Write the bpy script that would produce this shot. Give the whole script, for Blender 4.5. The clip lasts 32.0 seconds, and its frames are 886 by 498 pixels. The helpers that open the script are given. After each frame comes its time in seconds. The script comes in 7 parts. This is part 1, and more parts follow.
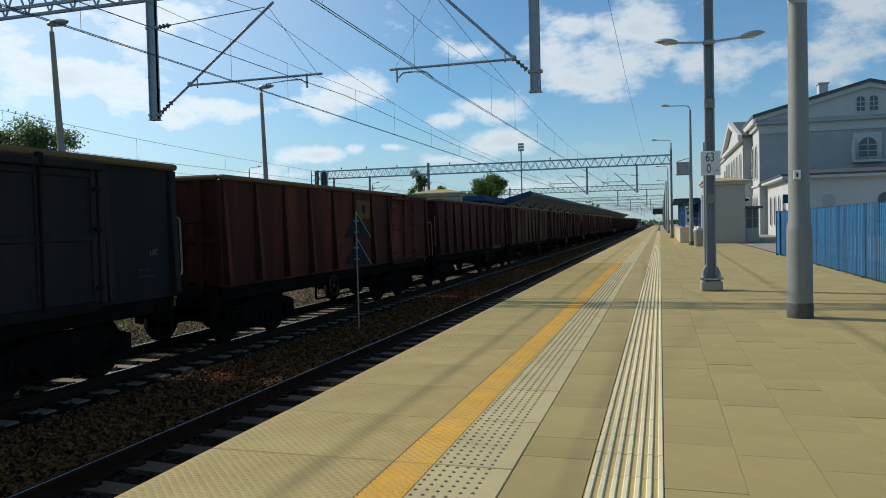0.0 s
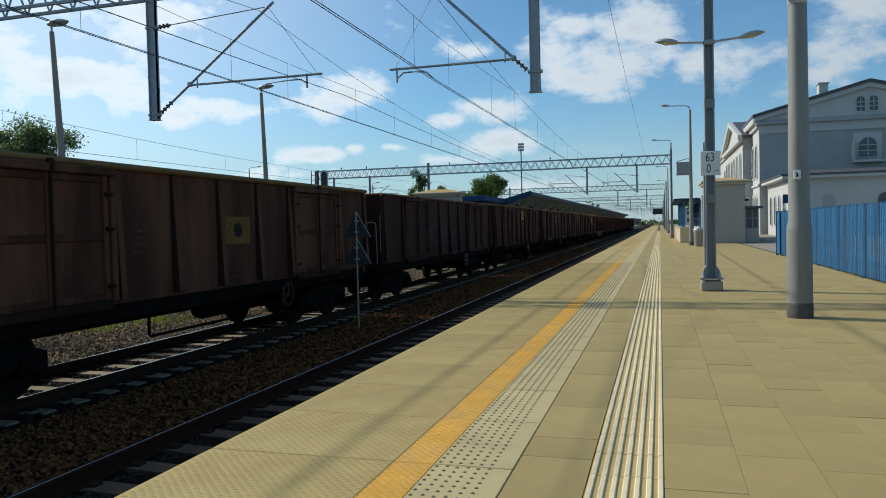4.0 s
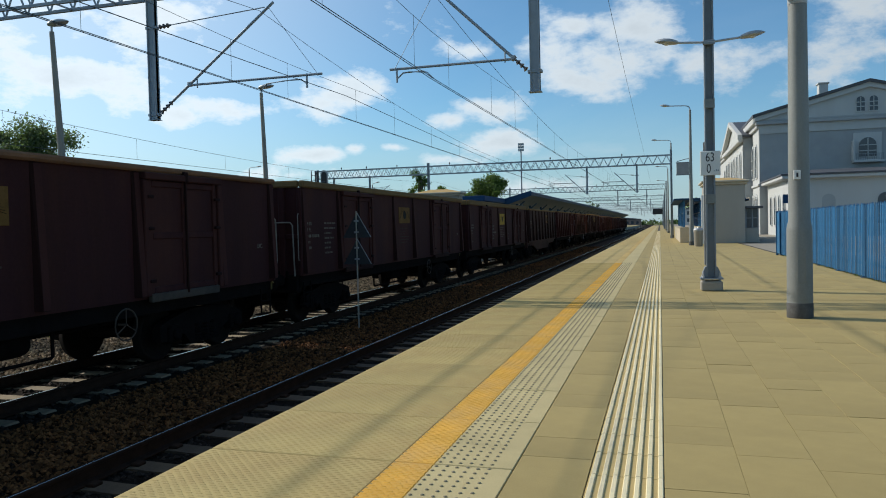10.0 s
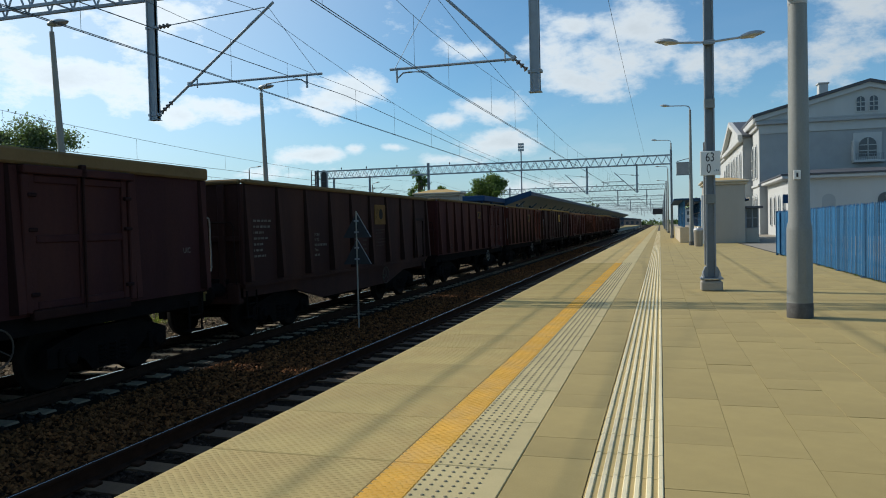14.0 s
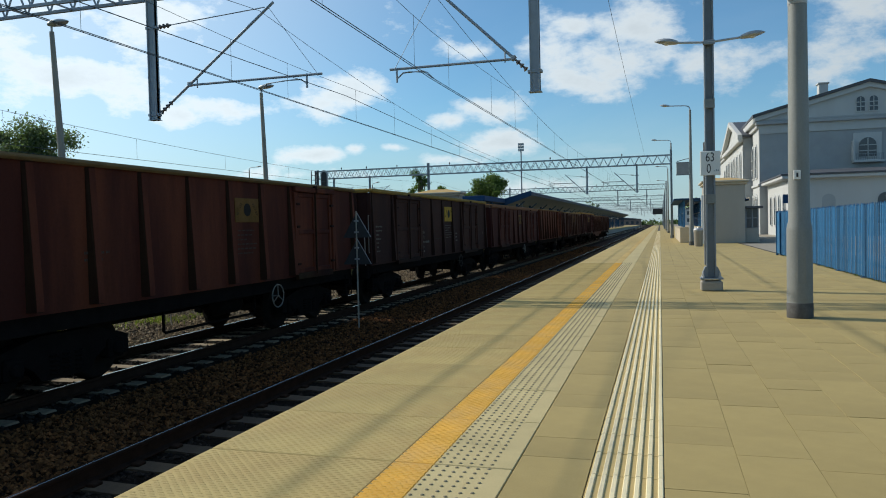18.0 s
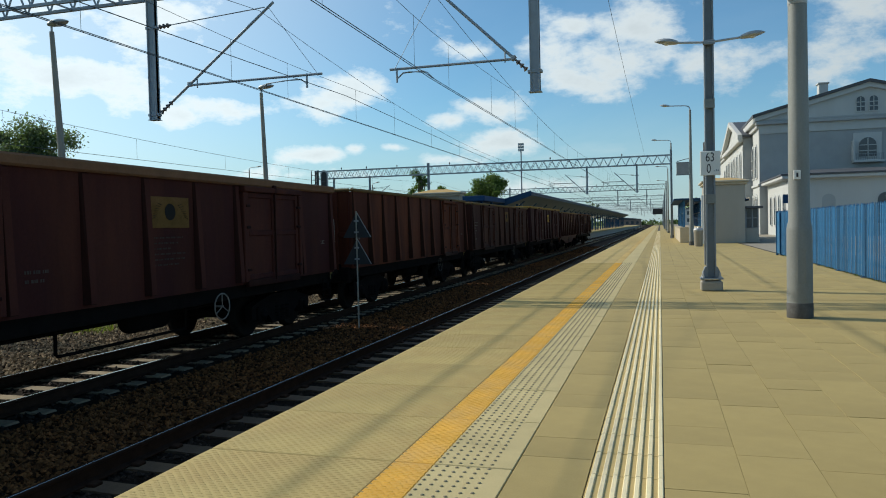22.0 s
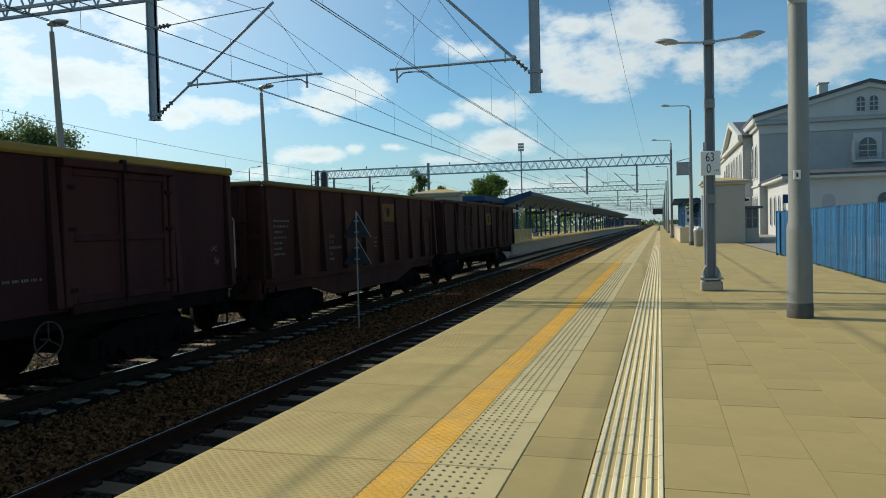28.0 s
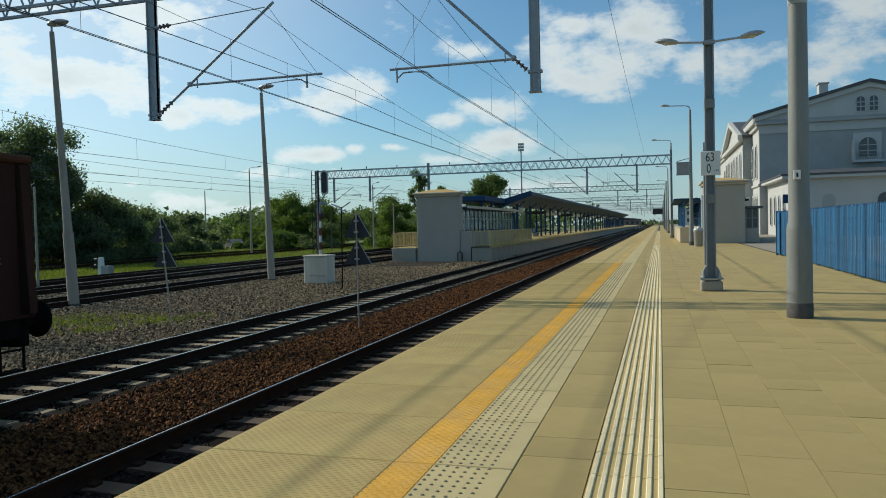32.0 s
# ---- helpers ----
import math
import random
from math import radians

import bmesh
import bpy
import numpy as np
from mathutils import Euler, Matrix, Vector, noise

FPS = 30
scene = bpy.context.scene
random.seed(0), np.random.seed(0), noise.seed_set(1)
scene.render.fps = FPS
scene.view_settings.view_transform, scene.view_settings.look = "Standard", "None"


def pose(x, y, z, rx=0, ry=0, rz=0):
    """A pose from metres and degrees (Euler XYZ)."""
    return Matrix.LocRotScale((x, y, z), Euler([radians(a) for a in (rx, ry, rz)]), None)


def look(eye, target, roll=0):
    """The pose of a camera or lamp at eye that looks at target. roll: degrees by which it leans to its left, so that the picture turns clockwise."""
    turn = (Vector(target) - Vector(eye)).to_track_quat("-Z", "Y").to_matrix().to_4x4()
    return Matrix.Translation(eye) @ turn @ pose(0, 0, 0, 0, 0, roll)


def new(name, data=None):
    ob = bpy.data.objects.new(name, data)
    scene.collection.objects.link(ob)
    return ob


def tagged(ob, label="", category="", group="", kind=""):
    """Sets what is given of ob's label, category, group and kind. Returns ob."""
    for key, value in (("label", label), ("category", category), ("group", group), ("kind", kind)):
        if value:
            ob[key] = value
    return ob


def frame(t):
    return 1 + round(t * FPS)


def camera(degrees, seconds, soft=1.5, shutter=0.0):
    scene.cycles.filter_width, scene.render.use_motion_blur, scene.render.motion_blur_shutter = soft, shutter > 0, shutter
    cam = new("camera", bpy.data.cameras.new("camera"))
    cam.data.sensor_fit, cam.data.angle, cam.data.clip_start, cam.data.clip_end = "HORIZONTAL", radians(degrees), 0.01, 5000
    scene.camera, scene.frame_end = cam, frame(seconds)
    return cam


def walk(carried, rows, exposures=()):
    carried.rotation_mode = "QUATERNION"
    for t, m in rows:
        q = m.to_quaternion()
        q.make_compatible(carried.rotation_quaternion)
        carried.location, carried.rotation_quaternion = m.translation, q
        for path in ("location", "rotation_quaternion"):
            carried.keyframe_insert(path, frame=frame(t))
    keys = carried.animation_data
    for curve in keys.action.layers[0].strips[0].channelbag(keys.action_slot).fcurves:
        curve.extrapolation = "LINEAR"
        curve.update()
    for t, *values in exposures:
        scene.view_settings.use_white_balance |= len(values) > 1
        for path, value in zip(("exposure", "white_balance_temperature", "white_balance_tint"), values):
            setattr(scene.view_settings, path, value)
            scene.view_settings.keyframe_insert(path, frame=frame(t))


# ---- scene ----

# ---------------------------------------------------------------- camera
cam = camera(61.77, 32.0, soft=1.0)
_yaw, _pitch = radians(16.3676), radians(1.68472)
_eye = Vector((0.0, 0.0, 1.361))
_aim = _eye + Vector((-math.sin(_yaw) * math.cos(_pitch), math.cos(_yaw) * math.cos(_pitch), -math.sin(_pitch)))
_stand = look(_eye, _aim, -1.336)
walk(cam, [(0.0, _stand), (32.0, _stand)], exposures=[(0.0, -0.08, 6320, 14), (14.0, -0.02, 6350, 14), (20.0, 0.0, 6460, 12), (25.0, 0.02, 6600, 10), (31.0, -0.03, 6640, 10), (32.0, -0.12, 6620, 10)])

# ---------------------------------------------------------------- sky and sun
SUN_EL, SUN_AZ = radians(33.0), radians(14.0)      # azimuth from -X towards +Y
SUN_DIR = Vector((-math.cos(SUN_EL) * math.cos(SUN_AZ), math.cos(SUN_EL) * math.sin(SUN_AZ), math.sin(SUN_EL)))


def build_world():
    world = bpy.data.worlds.new("sky")
    scene.world = world
    world.use_nodes = True
    nt = world.node_tree
    nt.nodes.clear()
    N, Lk = nt.nodes.new, nt.links.new
    sky = N("ShaderNodeTexSky")
    sky.sky_type = "NISHITA"
    sky.sun_disc = False
    sky.sun_elevation = SUN_EL
    sky.sun_rotation = radians(360 - 76)
    sky.air_density, sky.dust_density, sky.ozone_density = 1.0, 0.5, 1.6
    tc = N("ShaderNodeTexCoord")
    sep = N("ShaderNodeSeparateXYZ")
    Lk(tc.outputs["Generated"], sep.inputs[0])

    def math_node(op, a, b=None, clamp=False):
        n = N("ShaderNodeMath")
        n.operation, n.use_clamp = op, clamp
        for i, v in enumerate((a, b)):
            if v is None:
                continue
            if isinstance(v, (int, float)):
                n.inputs[i].default_value = v
            else:
                Lk(v, n.inputs[i])
        return n.outputs[0]
    zz = math_node("ADD", math_node("MAXIMUM", sep.outputs["Z"], 0.0), 0.16)
    u, v = math_node("DIVIDE", sep.outputs["X"], zz), math_node("DIVIDE", sep.outputs["Y"], zz)
    comb = N("ShaderNodeCombineXYZ")
    Lk(u, comb.inputs[0]), Lk(v, comb.inputs[1])
    comb.inputs[2].default_value = 3.7

    def fbm(scale, detail, rough, dist, z):
        mp = N("ShaderNodeMapping")
        mp.inputs["Location"].default_value = (z, z * 0.37, 0)
        Lk(comb.outputs[0], mp.inputs[0])
        n = N("ShaderNodeTexNoise")
        n.inputs["Scale"].default_value, n.inputs["Detail"].default_value = scale, detail
        n.inputs["Roughness"].default_value, n.inputs["Distortion"].default_value = rough, dist
        Lk(mp.outputs[0], n.inputs["Vector"])
        return n.outputs["Fac"]
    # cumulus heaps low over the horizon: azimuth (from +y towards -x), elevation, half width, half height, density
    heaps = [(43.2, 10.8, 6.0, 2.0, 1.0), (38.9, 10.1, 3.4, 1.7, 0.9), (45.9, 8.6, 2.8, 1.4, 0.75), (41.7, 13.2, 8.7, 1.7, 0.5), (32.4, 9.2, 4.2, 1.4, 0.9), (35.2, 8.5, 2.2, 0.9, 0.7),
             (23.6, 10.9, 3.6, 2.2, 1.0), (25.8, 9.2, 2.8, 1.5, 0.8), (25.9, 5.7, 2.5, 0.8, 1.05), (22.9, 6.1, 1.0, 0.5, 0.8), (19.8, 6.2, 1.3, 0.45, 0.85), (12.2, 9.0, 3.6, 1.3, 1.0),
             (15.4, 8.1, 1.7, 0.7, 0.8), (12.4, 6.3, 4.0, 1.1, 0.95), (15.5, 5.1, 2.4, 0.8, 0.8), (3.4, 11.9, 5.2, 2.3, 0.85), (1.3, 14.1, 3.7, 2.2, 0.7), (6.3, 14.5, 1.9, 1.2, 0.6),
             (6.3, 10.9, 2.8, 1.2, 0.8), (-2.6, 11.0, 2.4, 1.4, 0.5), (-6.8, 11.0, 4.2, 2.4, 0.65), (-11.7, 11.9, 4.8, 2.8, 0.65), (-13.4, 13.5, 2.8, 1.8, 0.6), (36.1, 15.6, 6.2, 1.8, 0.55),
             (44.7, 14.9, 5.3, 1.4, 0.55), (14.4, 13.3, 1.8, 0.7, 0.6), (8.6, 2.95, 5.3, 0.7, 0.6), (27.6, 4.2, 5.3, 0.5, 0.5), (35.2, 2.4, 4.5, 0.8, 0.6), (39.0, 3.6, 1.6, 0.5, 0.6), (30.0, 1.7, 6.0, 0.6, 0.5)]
    field = None
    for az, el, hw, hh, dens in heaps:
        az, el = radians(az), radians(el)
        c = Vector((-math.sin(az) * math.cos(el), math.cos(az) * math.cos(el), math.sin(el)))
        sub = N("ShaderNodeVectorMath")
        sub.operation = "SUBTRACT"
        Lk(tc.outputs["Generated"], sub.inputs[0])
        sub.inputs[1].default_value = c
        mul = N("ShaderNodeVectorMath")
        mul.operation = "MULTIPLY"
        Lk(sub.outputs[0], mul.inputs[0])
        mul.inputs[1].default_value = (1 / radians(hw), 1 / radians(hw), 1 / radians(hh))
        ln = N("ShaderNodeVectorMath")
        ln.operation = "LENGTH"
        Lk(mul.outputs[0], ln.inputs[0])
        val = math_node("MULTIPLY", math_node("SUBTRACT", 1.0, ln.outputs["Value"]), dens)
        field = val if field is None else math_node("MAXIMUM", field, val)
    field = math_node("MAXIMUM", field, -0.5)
    puff = N("ShaderNodeTexNoise")
    puff.inputs["Scale"].default_value, puff.inputs["Detail"].default_value, puff.inputs["Roughness"].default_value = 11.0, 10, 0.62
    stretch = N("ShaderNodeMapping")
    stretch.inputs["Scale"].default_value = (1, 1, 1.9)
    Lk(tc.outputs["Generated"], stretch.inputs[0])
    Lk(stretch.outputs[0], puff.inputs["Vector"])
    ragged = math_node("MULTIPLY", math_node("SUBTRACT", puff.outputs["Fac"], 0.5), 3.4)
    dense = math_node("ADD", field, ragged)
    high = fbm(0.9, 7, 0.56, 0.2, 4.2)
    overhead = N("ShaderNodeMapRange")
    overhead.interpolation_type = "SMOOTHSTEP"
    overhead.inputs["From Min"].default_value, overhead.inputs["From Max"].default_value = 0.56, 0.72
    overhead.inputs["To Max"].default_value = 0.2
    Lk(high, overhead.inputs[0])
    cov = N("ShaderNodeMapRange")
    cov.interpolation_type = "SMOOTHSTEP"
    cov.inputs["From Min"].default_value, cov.inputs["From Max"].default_value = -0.12, 0.76
    cov.inputs["To Max"].default_value = 0.92
    Lk(dense, cov.inputs[0])
    haze = fbm(0.6, 5, 0.6, 0.5, 1.3)
    veil = N("ShaderNodeMapRange")
    veil.inputs["From Min"].default_value, veil.inputs["From Max"].default_value = 0.4, 0.75
    veil.inputs["To Max"].default_value = 0.10
    Lk(haze, veil.inputs[0])
    # towards the sun the air is milky
    dot = N("ShaderNodeVectorMath")
    dot.operation = "DOT_PRODUCT"
    Lk(tc.outputs["Generated"], dot.inputs[0])
    dot.inputs[1].default_value = SUN_DIR
    glare = N("ShaderNodeMapRange")
    glare.interpolation_type = "SMOOTHSTEP"
    glare.inputs["From Min"].default_value, glare.inputs["From Max"].default_value = 0.45, 1.0
    glare.inputs["To Max"].default_value = 0.6
    Lk(dot.outputs["Value"], glare.inputs[0])
    cover = math_node("MAXIMUM", math_node("MAXIMUM", cov.outputs[0], veil.outputs[0]), math_node("MAXIMUM", glare.outputs[0], overhead.outputs[0]))
    # cloud colour: bright thin edges towards the sun, greyer in the thick parts and away from it
    thick = N("ShaderNodeMapRange")
    thick.inputs["From Min"].default_value, thick.inputs["From Max"].default_value = 0.35, 1.5
    thick.inputs["To Min"].default_value, thick.inputs["To Max"].default_value = 1.0, 0.80
    Lk(dense, thick.inputs[0])
    side = N("ShaderNodeMapRange")
    side.inputs["From Min"].default_value, side.inputs["From Max"].default_value = 0.0, 0.75
    side.inputs["To Min"].default_value, side.inputs["To Max"].default_value = 0.66, 1.10
    Lk(dot.outputs["Value"], side.inputs[0])
    white = N("ShaderNodeVectorMath")
    white.operation = "SCALE"
    white.inputs[0].default_value = (8.2, 9.2, 9.4)
    Lk(math_node("MULTIPLY", thick.outputs[0], side.outputs[0]), white.inputs["Scale"])
    tinted = N("ShaderNodeVectorMath")
    tinted.operation = "MULTIPLY"
    Lk(sky.outputs[0], tinted.inputs[0])
    tinted.inputs[1].default_value = (0.62, 0.99, 1.12)
    # pale haze low over the horizon
    low = N("ShaderNodeMapRange")
    low.interpolation_type = "SMOOTHSTEP"
    low.inputs["From Min"].default_value, low.inputs["From Max"].default_value = 0.0, 0.17
    low.inputs["To Min"].default_value, low.inputs["To Max"].default_value = 0.62, 0.0
    Lk(sep.outputs["Z"], low.inputs[0])
    pale = N("ShaderNodeMix")
    pale.data_type = "RGBA"
    Lk(low.outputs[0], pale.inputs["Factor"])
    Lk(tinted.outputs[0], pale.inputs[6])
    pale.inputs[7].default_value = (4.3, 5.6, 6.2, 1)
    mix = N("ShaderNodeMix")
    mix.data_type = "RGBA"
    Lk(cover, mix.inputs["Factor"])
    Lk(pale.outputs[2], mix.inputs[6])
    Lk(white.outputs[0], mix.inputs[7])
    bg = N("ShaderNodeBackground")
    bg.inputs["Strength"].default_value = 0.105
    out = N("ShaderNodeOutputWorld")
    Lk(mix.outputs[2], bg.inputs["Color"])
    Lk(bg.outputs[0], out.inputs["Surface"])


build_world()
sun = new("sun", bpy.data.lights.new("sun", "SUN"))
sun.data.energy, sun.data.angle, sun.data.color = 3.8, radians(0.6), (1.0, 0.93, 0.80)
sun.matrix_world = look((-40, 10, 40), Vector((-40, 10, 40)) - SUN_DIR)

# ---------------------------------------------------------------- materials


def material(name, base, rough=0.7, metal=0.0, vary=0.25, scale=3.0, fine=40.0, bump=0.15, tint=None, tint_scale=0.6,
             tint_amount=0.5, rand=0.0, streak=False, bump_fine=True, spec=0.5, island=0.0):
    """Base colour with variation at two scales, an optional stain colour, and fine relief."""
    m = bpy.data.materials.new(name)
    m.use_nodes = True
    nt = m.node_tree
    N, Lk = nt.nodes.new, nt.links.new
    b = nt.nodes["Principled BSDF"]
    b.inputs["Roughness"].default_value, b.inputs["Metallic"].default_value = rough, metal
    b.inputs["Specular IOR Level"].default_value = spec
    tc = N("ShaderNodeTexCoord")
    src = tc.outputs["Object"]
    if streak:
        mp = N("ShaderNodeMapping")
        mp.inputs["Scale"].default_value = (1, 1, 0.18)
        Lk(src, mp.inputs[0])
        ssrc = mp.outputs[0]
    else:
        ssrc = src

    def noise_tex(sc, det, vec):
        n = N("ShaderNodeTexNoise")
        n.inputs["Scale"].default_value, n.inputs["Detail"].default_value, n.inputs["Roughness"].default_value = sc, det, 0.62
        Lk(vec, n.inputs["Vector"])
        return n.outputs["Fac"]
    a, c = noise_tex(scale, 5, ssrc), noise_tex(fine, 3, src)
    add = N("ShaderNodeMath")
    add.operation = "MULTIPLY_ADD"
    Lk(a, add.inputs[0])
    add.inputs[1].default_value = 0.7
    sc = N("ShaderNodeMath")
    sc.operation = "MULTIPLY"
    Lk(c, sc.inputs[0])
    sc.inputs[1].default_value = 0.3
    Lk(sc.outputs[0], add.inputs[2])
    rng = N("ShaderNodeMapRange")
    rng.inputs["From Min"].default_value, rng.inputs["From Max"].default_value = 0.3, 0.7
    rng.inputs["To Min"].default_value, rng.inputs["To Max"].default_value = 1 - vary, 1 + vary
    Lk(add.outputs[0], rng.inputs[0])
    fac = rng.outputs[0]
    if rand or island:
        if island:
            g = N("ShaderNodeNewGeometry")
            ro = g.outputs["Random Per Island"]
        else:
            oi = N("ShaderNodeObjectInfo")
            ro = oi.outputs["Random"]
        r2 = N("ShaderNodeMapRange")
        amount = rand or island
        r2.inputs["To Min"].default_value, r2.inputs["To Max"].default_value = 1 - amount, 1 + amount
        Lk(ro, r2.inputs[0])
        mu = N("ShaderNodeMath")
        mu.operation = "MULTIPLY"
        Lk(fac, mu.inputs[0]), Lk(r2.outputs[0], mu.inputs[1])
        fac = mu.outputs[0]
    col = N("ShaderNodeRGB")
    col.outputs[0].default_value = (*base, 1)
    colour = col.outputs[0]
    if tint:
        t = noise_tex(tint_scale, 6, ssrc)
        tr = N("ShaderNodeMapRange")
        tr.inputs["From Min"].default_value, tr.inputs["From Max"].default_value = 0.48, 0.66
        tr.inputs["To Max"].default_value = tint_amount
        Lk(t, tr.inputs[0])
        mx = N("ShaderNodeMix")
        mx.data_type = "RGBA"
        Lk(tr.outputs[0], mx.inputs["Factor"])
        Lk(colour, mx.inputs[6])
        mx.inputs[7].default_value = (*tint, 1)
        colour = mx.outputs[2]
    vm = N("ShaderNodeVectorMath")
    vm.operation = "SCALE"
    Lk(colour, vm.inputs[0])
    Lk(fac, vm.inputs["Scale"])
    Lk(vm.outputs[0], b.inputs["Base Color"])
    if bump:
        bp = N("ShaderNodeBump")
        bp.inputs["Strength"].default_value, bp.inputs["Distance"].default_value = bump, 0.02
        Lk(c if bump_fine else a, bp.inputs["Height"])
        Lk(bp.outputs[0], b.inputs["Normal"])
    return m


def glass_material(name, tint=(0.75, 0.85, 0.9)):
    m = bpy.data.materials.new(name)
    m.use_nodes = True
    b = m.node_tree.nodes["Principled BSDF"]
    b.inputs["Base Color"].default_value = (*tint, 1)
    b.inputs["Roughness"].default_value = 0.05
    b.inputs["Transmission Weight"].default_value = 0.9
    b.inputs["IOR"].default_value = 1.1
    return m


M_SLAB = material("edge_slab_concrete", (0.45, 0.348, 0.128), 0.85, vary=0.16, scale=1.3, fine=90, bump=0.2, rand=0.07, tint=(0.36, 0.245, 0.085), tint_scale=0.7, tint_amount=0.6)
M_TILE = material("paving_tile_concrete", (0.372, 0.286, 0.104), 0.85, vary=0.18, scale=1.5, fine=120, bump=0.14, rand=0.055, tint=(0.255, 0.215, 0.105), tint_scale=0.7, tint_amount=0.4)
M_JOINT = material("joint_mortar", (0.055, 0.045, 0.03), 0.95, vary=0.25, scale=4, fine=60)
M_YELLOW = material("yellow_line_paint", (0.74, 0.40, 0.045), 0.75, vary=0.14, scale=3, fine=60, bump=0.2, tint=(0.55, 0.36, 0.14), tint_scale=1.6, tint_amount=0.4, rand=0.06)
# second, duller yellow for the band from 13 m onwards
M_YELLOW_DULL = material("dull_yellow_paint", (0.50, 0.345, 0.10), 0.8, vary=0.2, scale=3, fine=60, bump=0.2, tint=(0.44, 0.33, 0.14), tint_scale=1.2, tint_amount=0.7, rand=0.1)
M_DOME = material("tactile_concrete", (0.48, 0.398, 0.19), 0.85, vary=0.14, scale=2, fine=90, rand=0.06)
# studs in a darker tone than the panel they stand on
M_DOMEHEAD = material("dark_dome_studs", (0.25, 0.22, 0.13), 0.8, vary=0.2, scale=3, fine=60, bump=0.05)
M_RIB = material("guide_rib_white", (0.78, 0.69, 0.42), 0.75, vary=0.14, scale=2.2, fine=60, rand=0.06, tint=(0.5, 0.43, 0.3), tint_scale=2.5, tint_amount=0.5)
M_RIBBASE = material("guide_base_ochre", (0.48, 0.36, 0.14), 0.85, vary=0.15, scale=2, fine=70)
M_CONC = material("weathered_concrete", (0.33, 0.31, 0.255), 0.85, vary=0.18, scale=1.2, fine=40, bump=0.25, tint=(0.28, 0.26, 0.22), tint_scale=0.8, tint_amount=0.5)
M_SLEEPER = material("sleeper_concrete", (0.25, 0.205, 0.125), 0.9, vary=0.3, scale=5, fine=60, rand=0.2, tint=(0.16, 0.11, 0.07), tint_scale=3, tint_amount=0.6)
M_SLEEPER_OLD = material("oily_brown_sleeper", (0.095, 0.066, 0.034), 0.9, vary=0.35, scale=5, fine=60, rand=0.2, tint=(0.07, 0.045, 0.03), tint_scale=3, tint_amount=0.6)
M_RAIL = material("rusty_rail_steel", (0.036, 0.022, 0.015), 0.85, 0.0, vary=0.3, scale=6, fine=80, spec=0.03)
M_RAILTOP = material("polished_rail_head", (0.74, 0.70, 0.63), 0.18, 1.0, vary=0.1, scale=6, fine=80, bump=0.03)
M_BALLAST_GREY = material("grey_ballast_bed", (0.036, 0.028, 0.020), 0.95, vary=0.45, scale=9, fine=24, bump=0.9, spec=0.15)
M_BALLAST_RUST = material("rusty_ballast_bed", (0.022, 0.012, 0.008), 0.95, vary=0.45, scale=9, fine=24, bump=0.9, spec=0.15)
M_STONE_GREY = material("grey_ballast_stone", (0.255, 0.19, 0.112), 0.9, vary=0.3, scale=9, fine=60, island=0.95, bump=0.3, spec=0.15)
M_STONE_RUST = material("rusty_ballast_stone", (0.128, 0.053, 0.017), 0.9, vary=0.3, scale=9, fine=60, island=0.95, bump=0.3, spec=0.15)
# oil-stained stone, its colour lowered further to hold the shade between the rails
M_STONE_OIL = material("oily_ballast_stone", (0.028, 0.021, 0.015), 0.85, vary=0.3, scale=9, fine=60, island=0.7, bump=0.3, spec=0.2)
M_GRASS = material("meadow_grass", (0.13, 0.16, 0.035), 0.95, vary=0.4, scale=0.4, fine=9, bump=0.9, tint=(0.22, 0.19, 0.07), tint_scale=0.12, tint_amount=0.7)
M_STEEL = material("galvanised_steel", (0.46, 0.48, 0.49), 0.5, 0.4, vary=0.12, scale=3, fine=30, bump=0.06)
M_GANTRY = material("grey_painted_lattice", (0.32, 0.37, 0.405), 0.6, 0.2, vary=0.15, scale=3, fine=30, bump=0.05)
M_MAST = material("dark_grey_mast_paint", (0.22, 0.25, 0.27), 0.55, 0.2, vary=0.16, scale=2.5, fine=30, bump=0.06)
M_POLE = material("grey_pole_paint", (0.225, 0.24, 0.225), 0.6, 0.1, vary=0.2, scale=4, fine=40, bump=0.06, tint=(0.17, 0.165, 0.135), tint_scale=2.2, tint_amount=0.5, streak=True)
M_POLECONC = material("spun_concrete_pole", (0.33, 0.305, 0.25), 0.9, vary=0.2, scale=3, fine=40, bump=0.1, streak=True, tint=(0.24, 0.21, 0.16), tint_scale=2, tint_amount=0.5)
M_BLACK = material("black_rubber_paint", (0.025, 0.025, 0.027), 0.6, vary=0.2, scale=5, fine=50)
M_DARKBASE = material("bitumen_coating", (0.085, 0.085, 0.08), 0.8, vary=0.4, scale=8, fine=50)
M_WHITE = material("white_sign_paint", (0.74, 0.74, 0.70), 0.5, vary=0.06, scale=3, fine=30, bump=0.02)
M_SIGNBACK = material("sign_back_grey", (0.30, 0.31, 0.31), 0.55, 0.4, vary=0.12, scale=3, fine=30)
M_BOARDBACK = material("dark_sign_back", (0.045, 0.046, 0.048), 0.6, vary=0.15, scale=3, fine=30, spec=0.2)
M_INK = material("black_lettering", (0.02, 0.02, 0.02), 0.6, vary=0.1, bump=0)
M_BLUE = material("blue_fence_paint", (0.017, 0.118, 0.255), 0.45, 0.1, vary=0.2, scale=2, fine=30, bump=0.05, rand=0.35)
M_BLUEDARK = material("dark_blue_steel_paint", (0.019, 0.06, 0.13), 0.7, 0.0, vary=0.15, scale=2, fine=30, bump=0.05, spec=0.15)
M_WIRE = material("copper_wire_patina", (0.09, 0.12, 0.13), 0.6, 0.5, vary=0.15, bump=0)
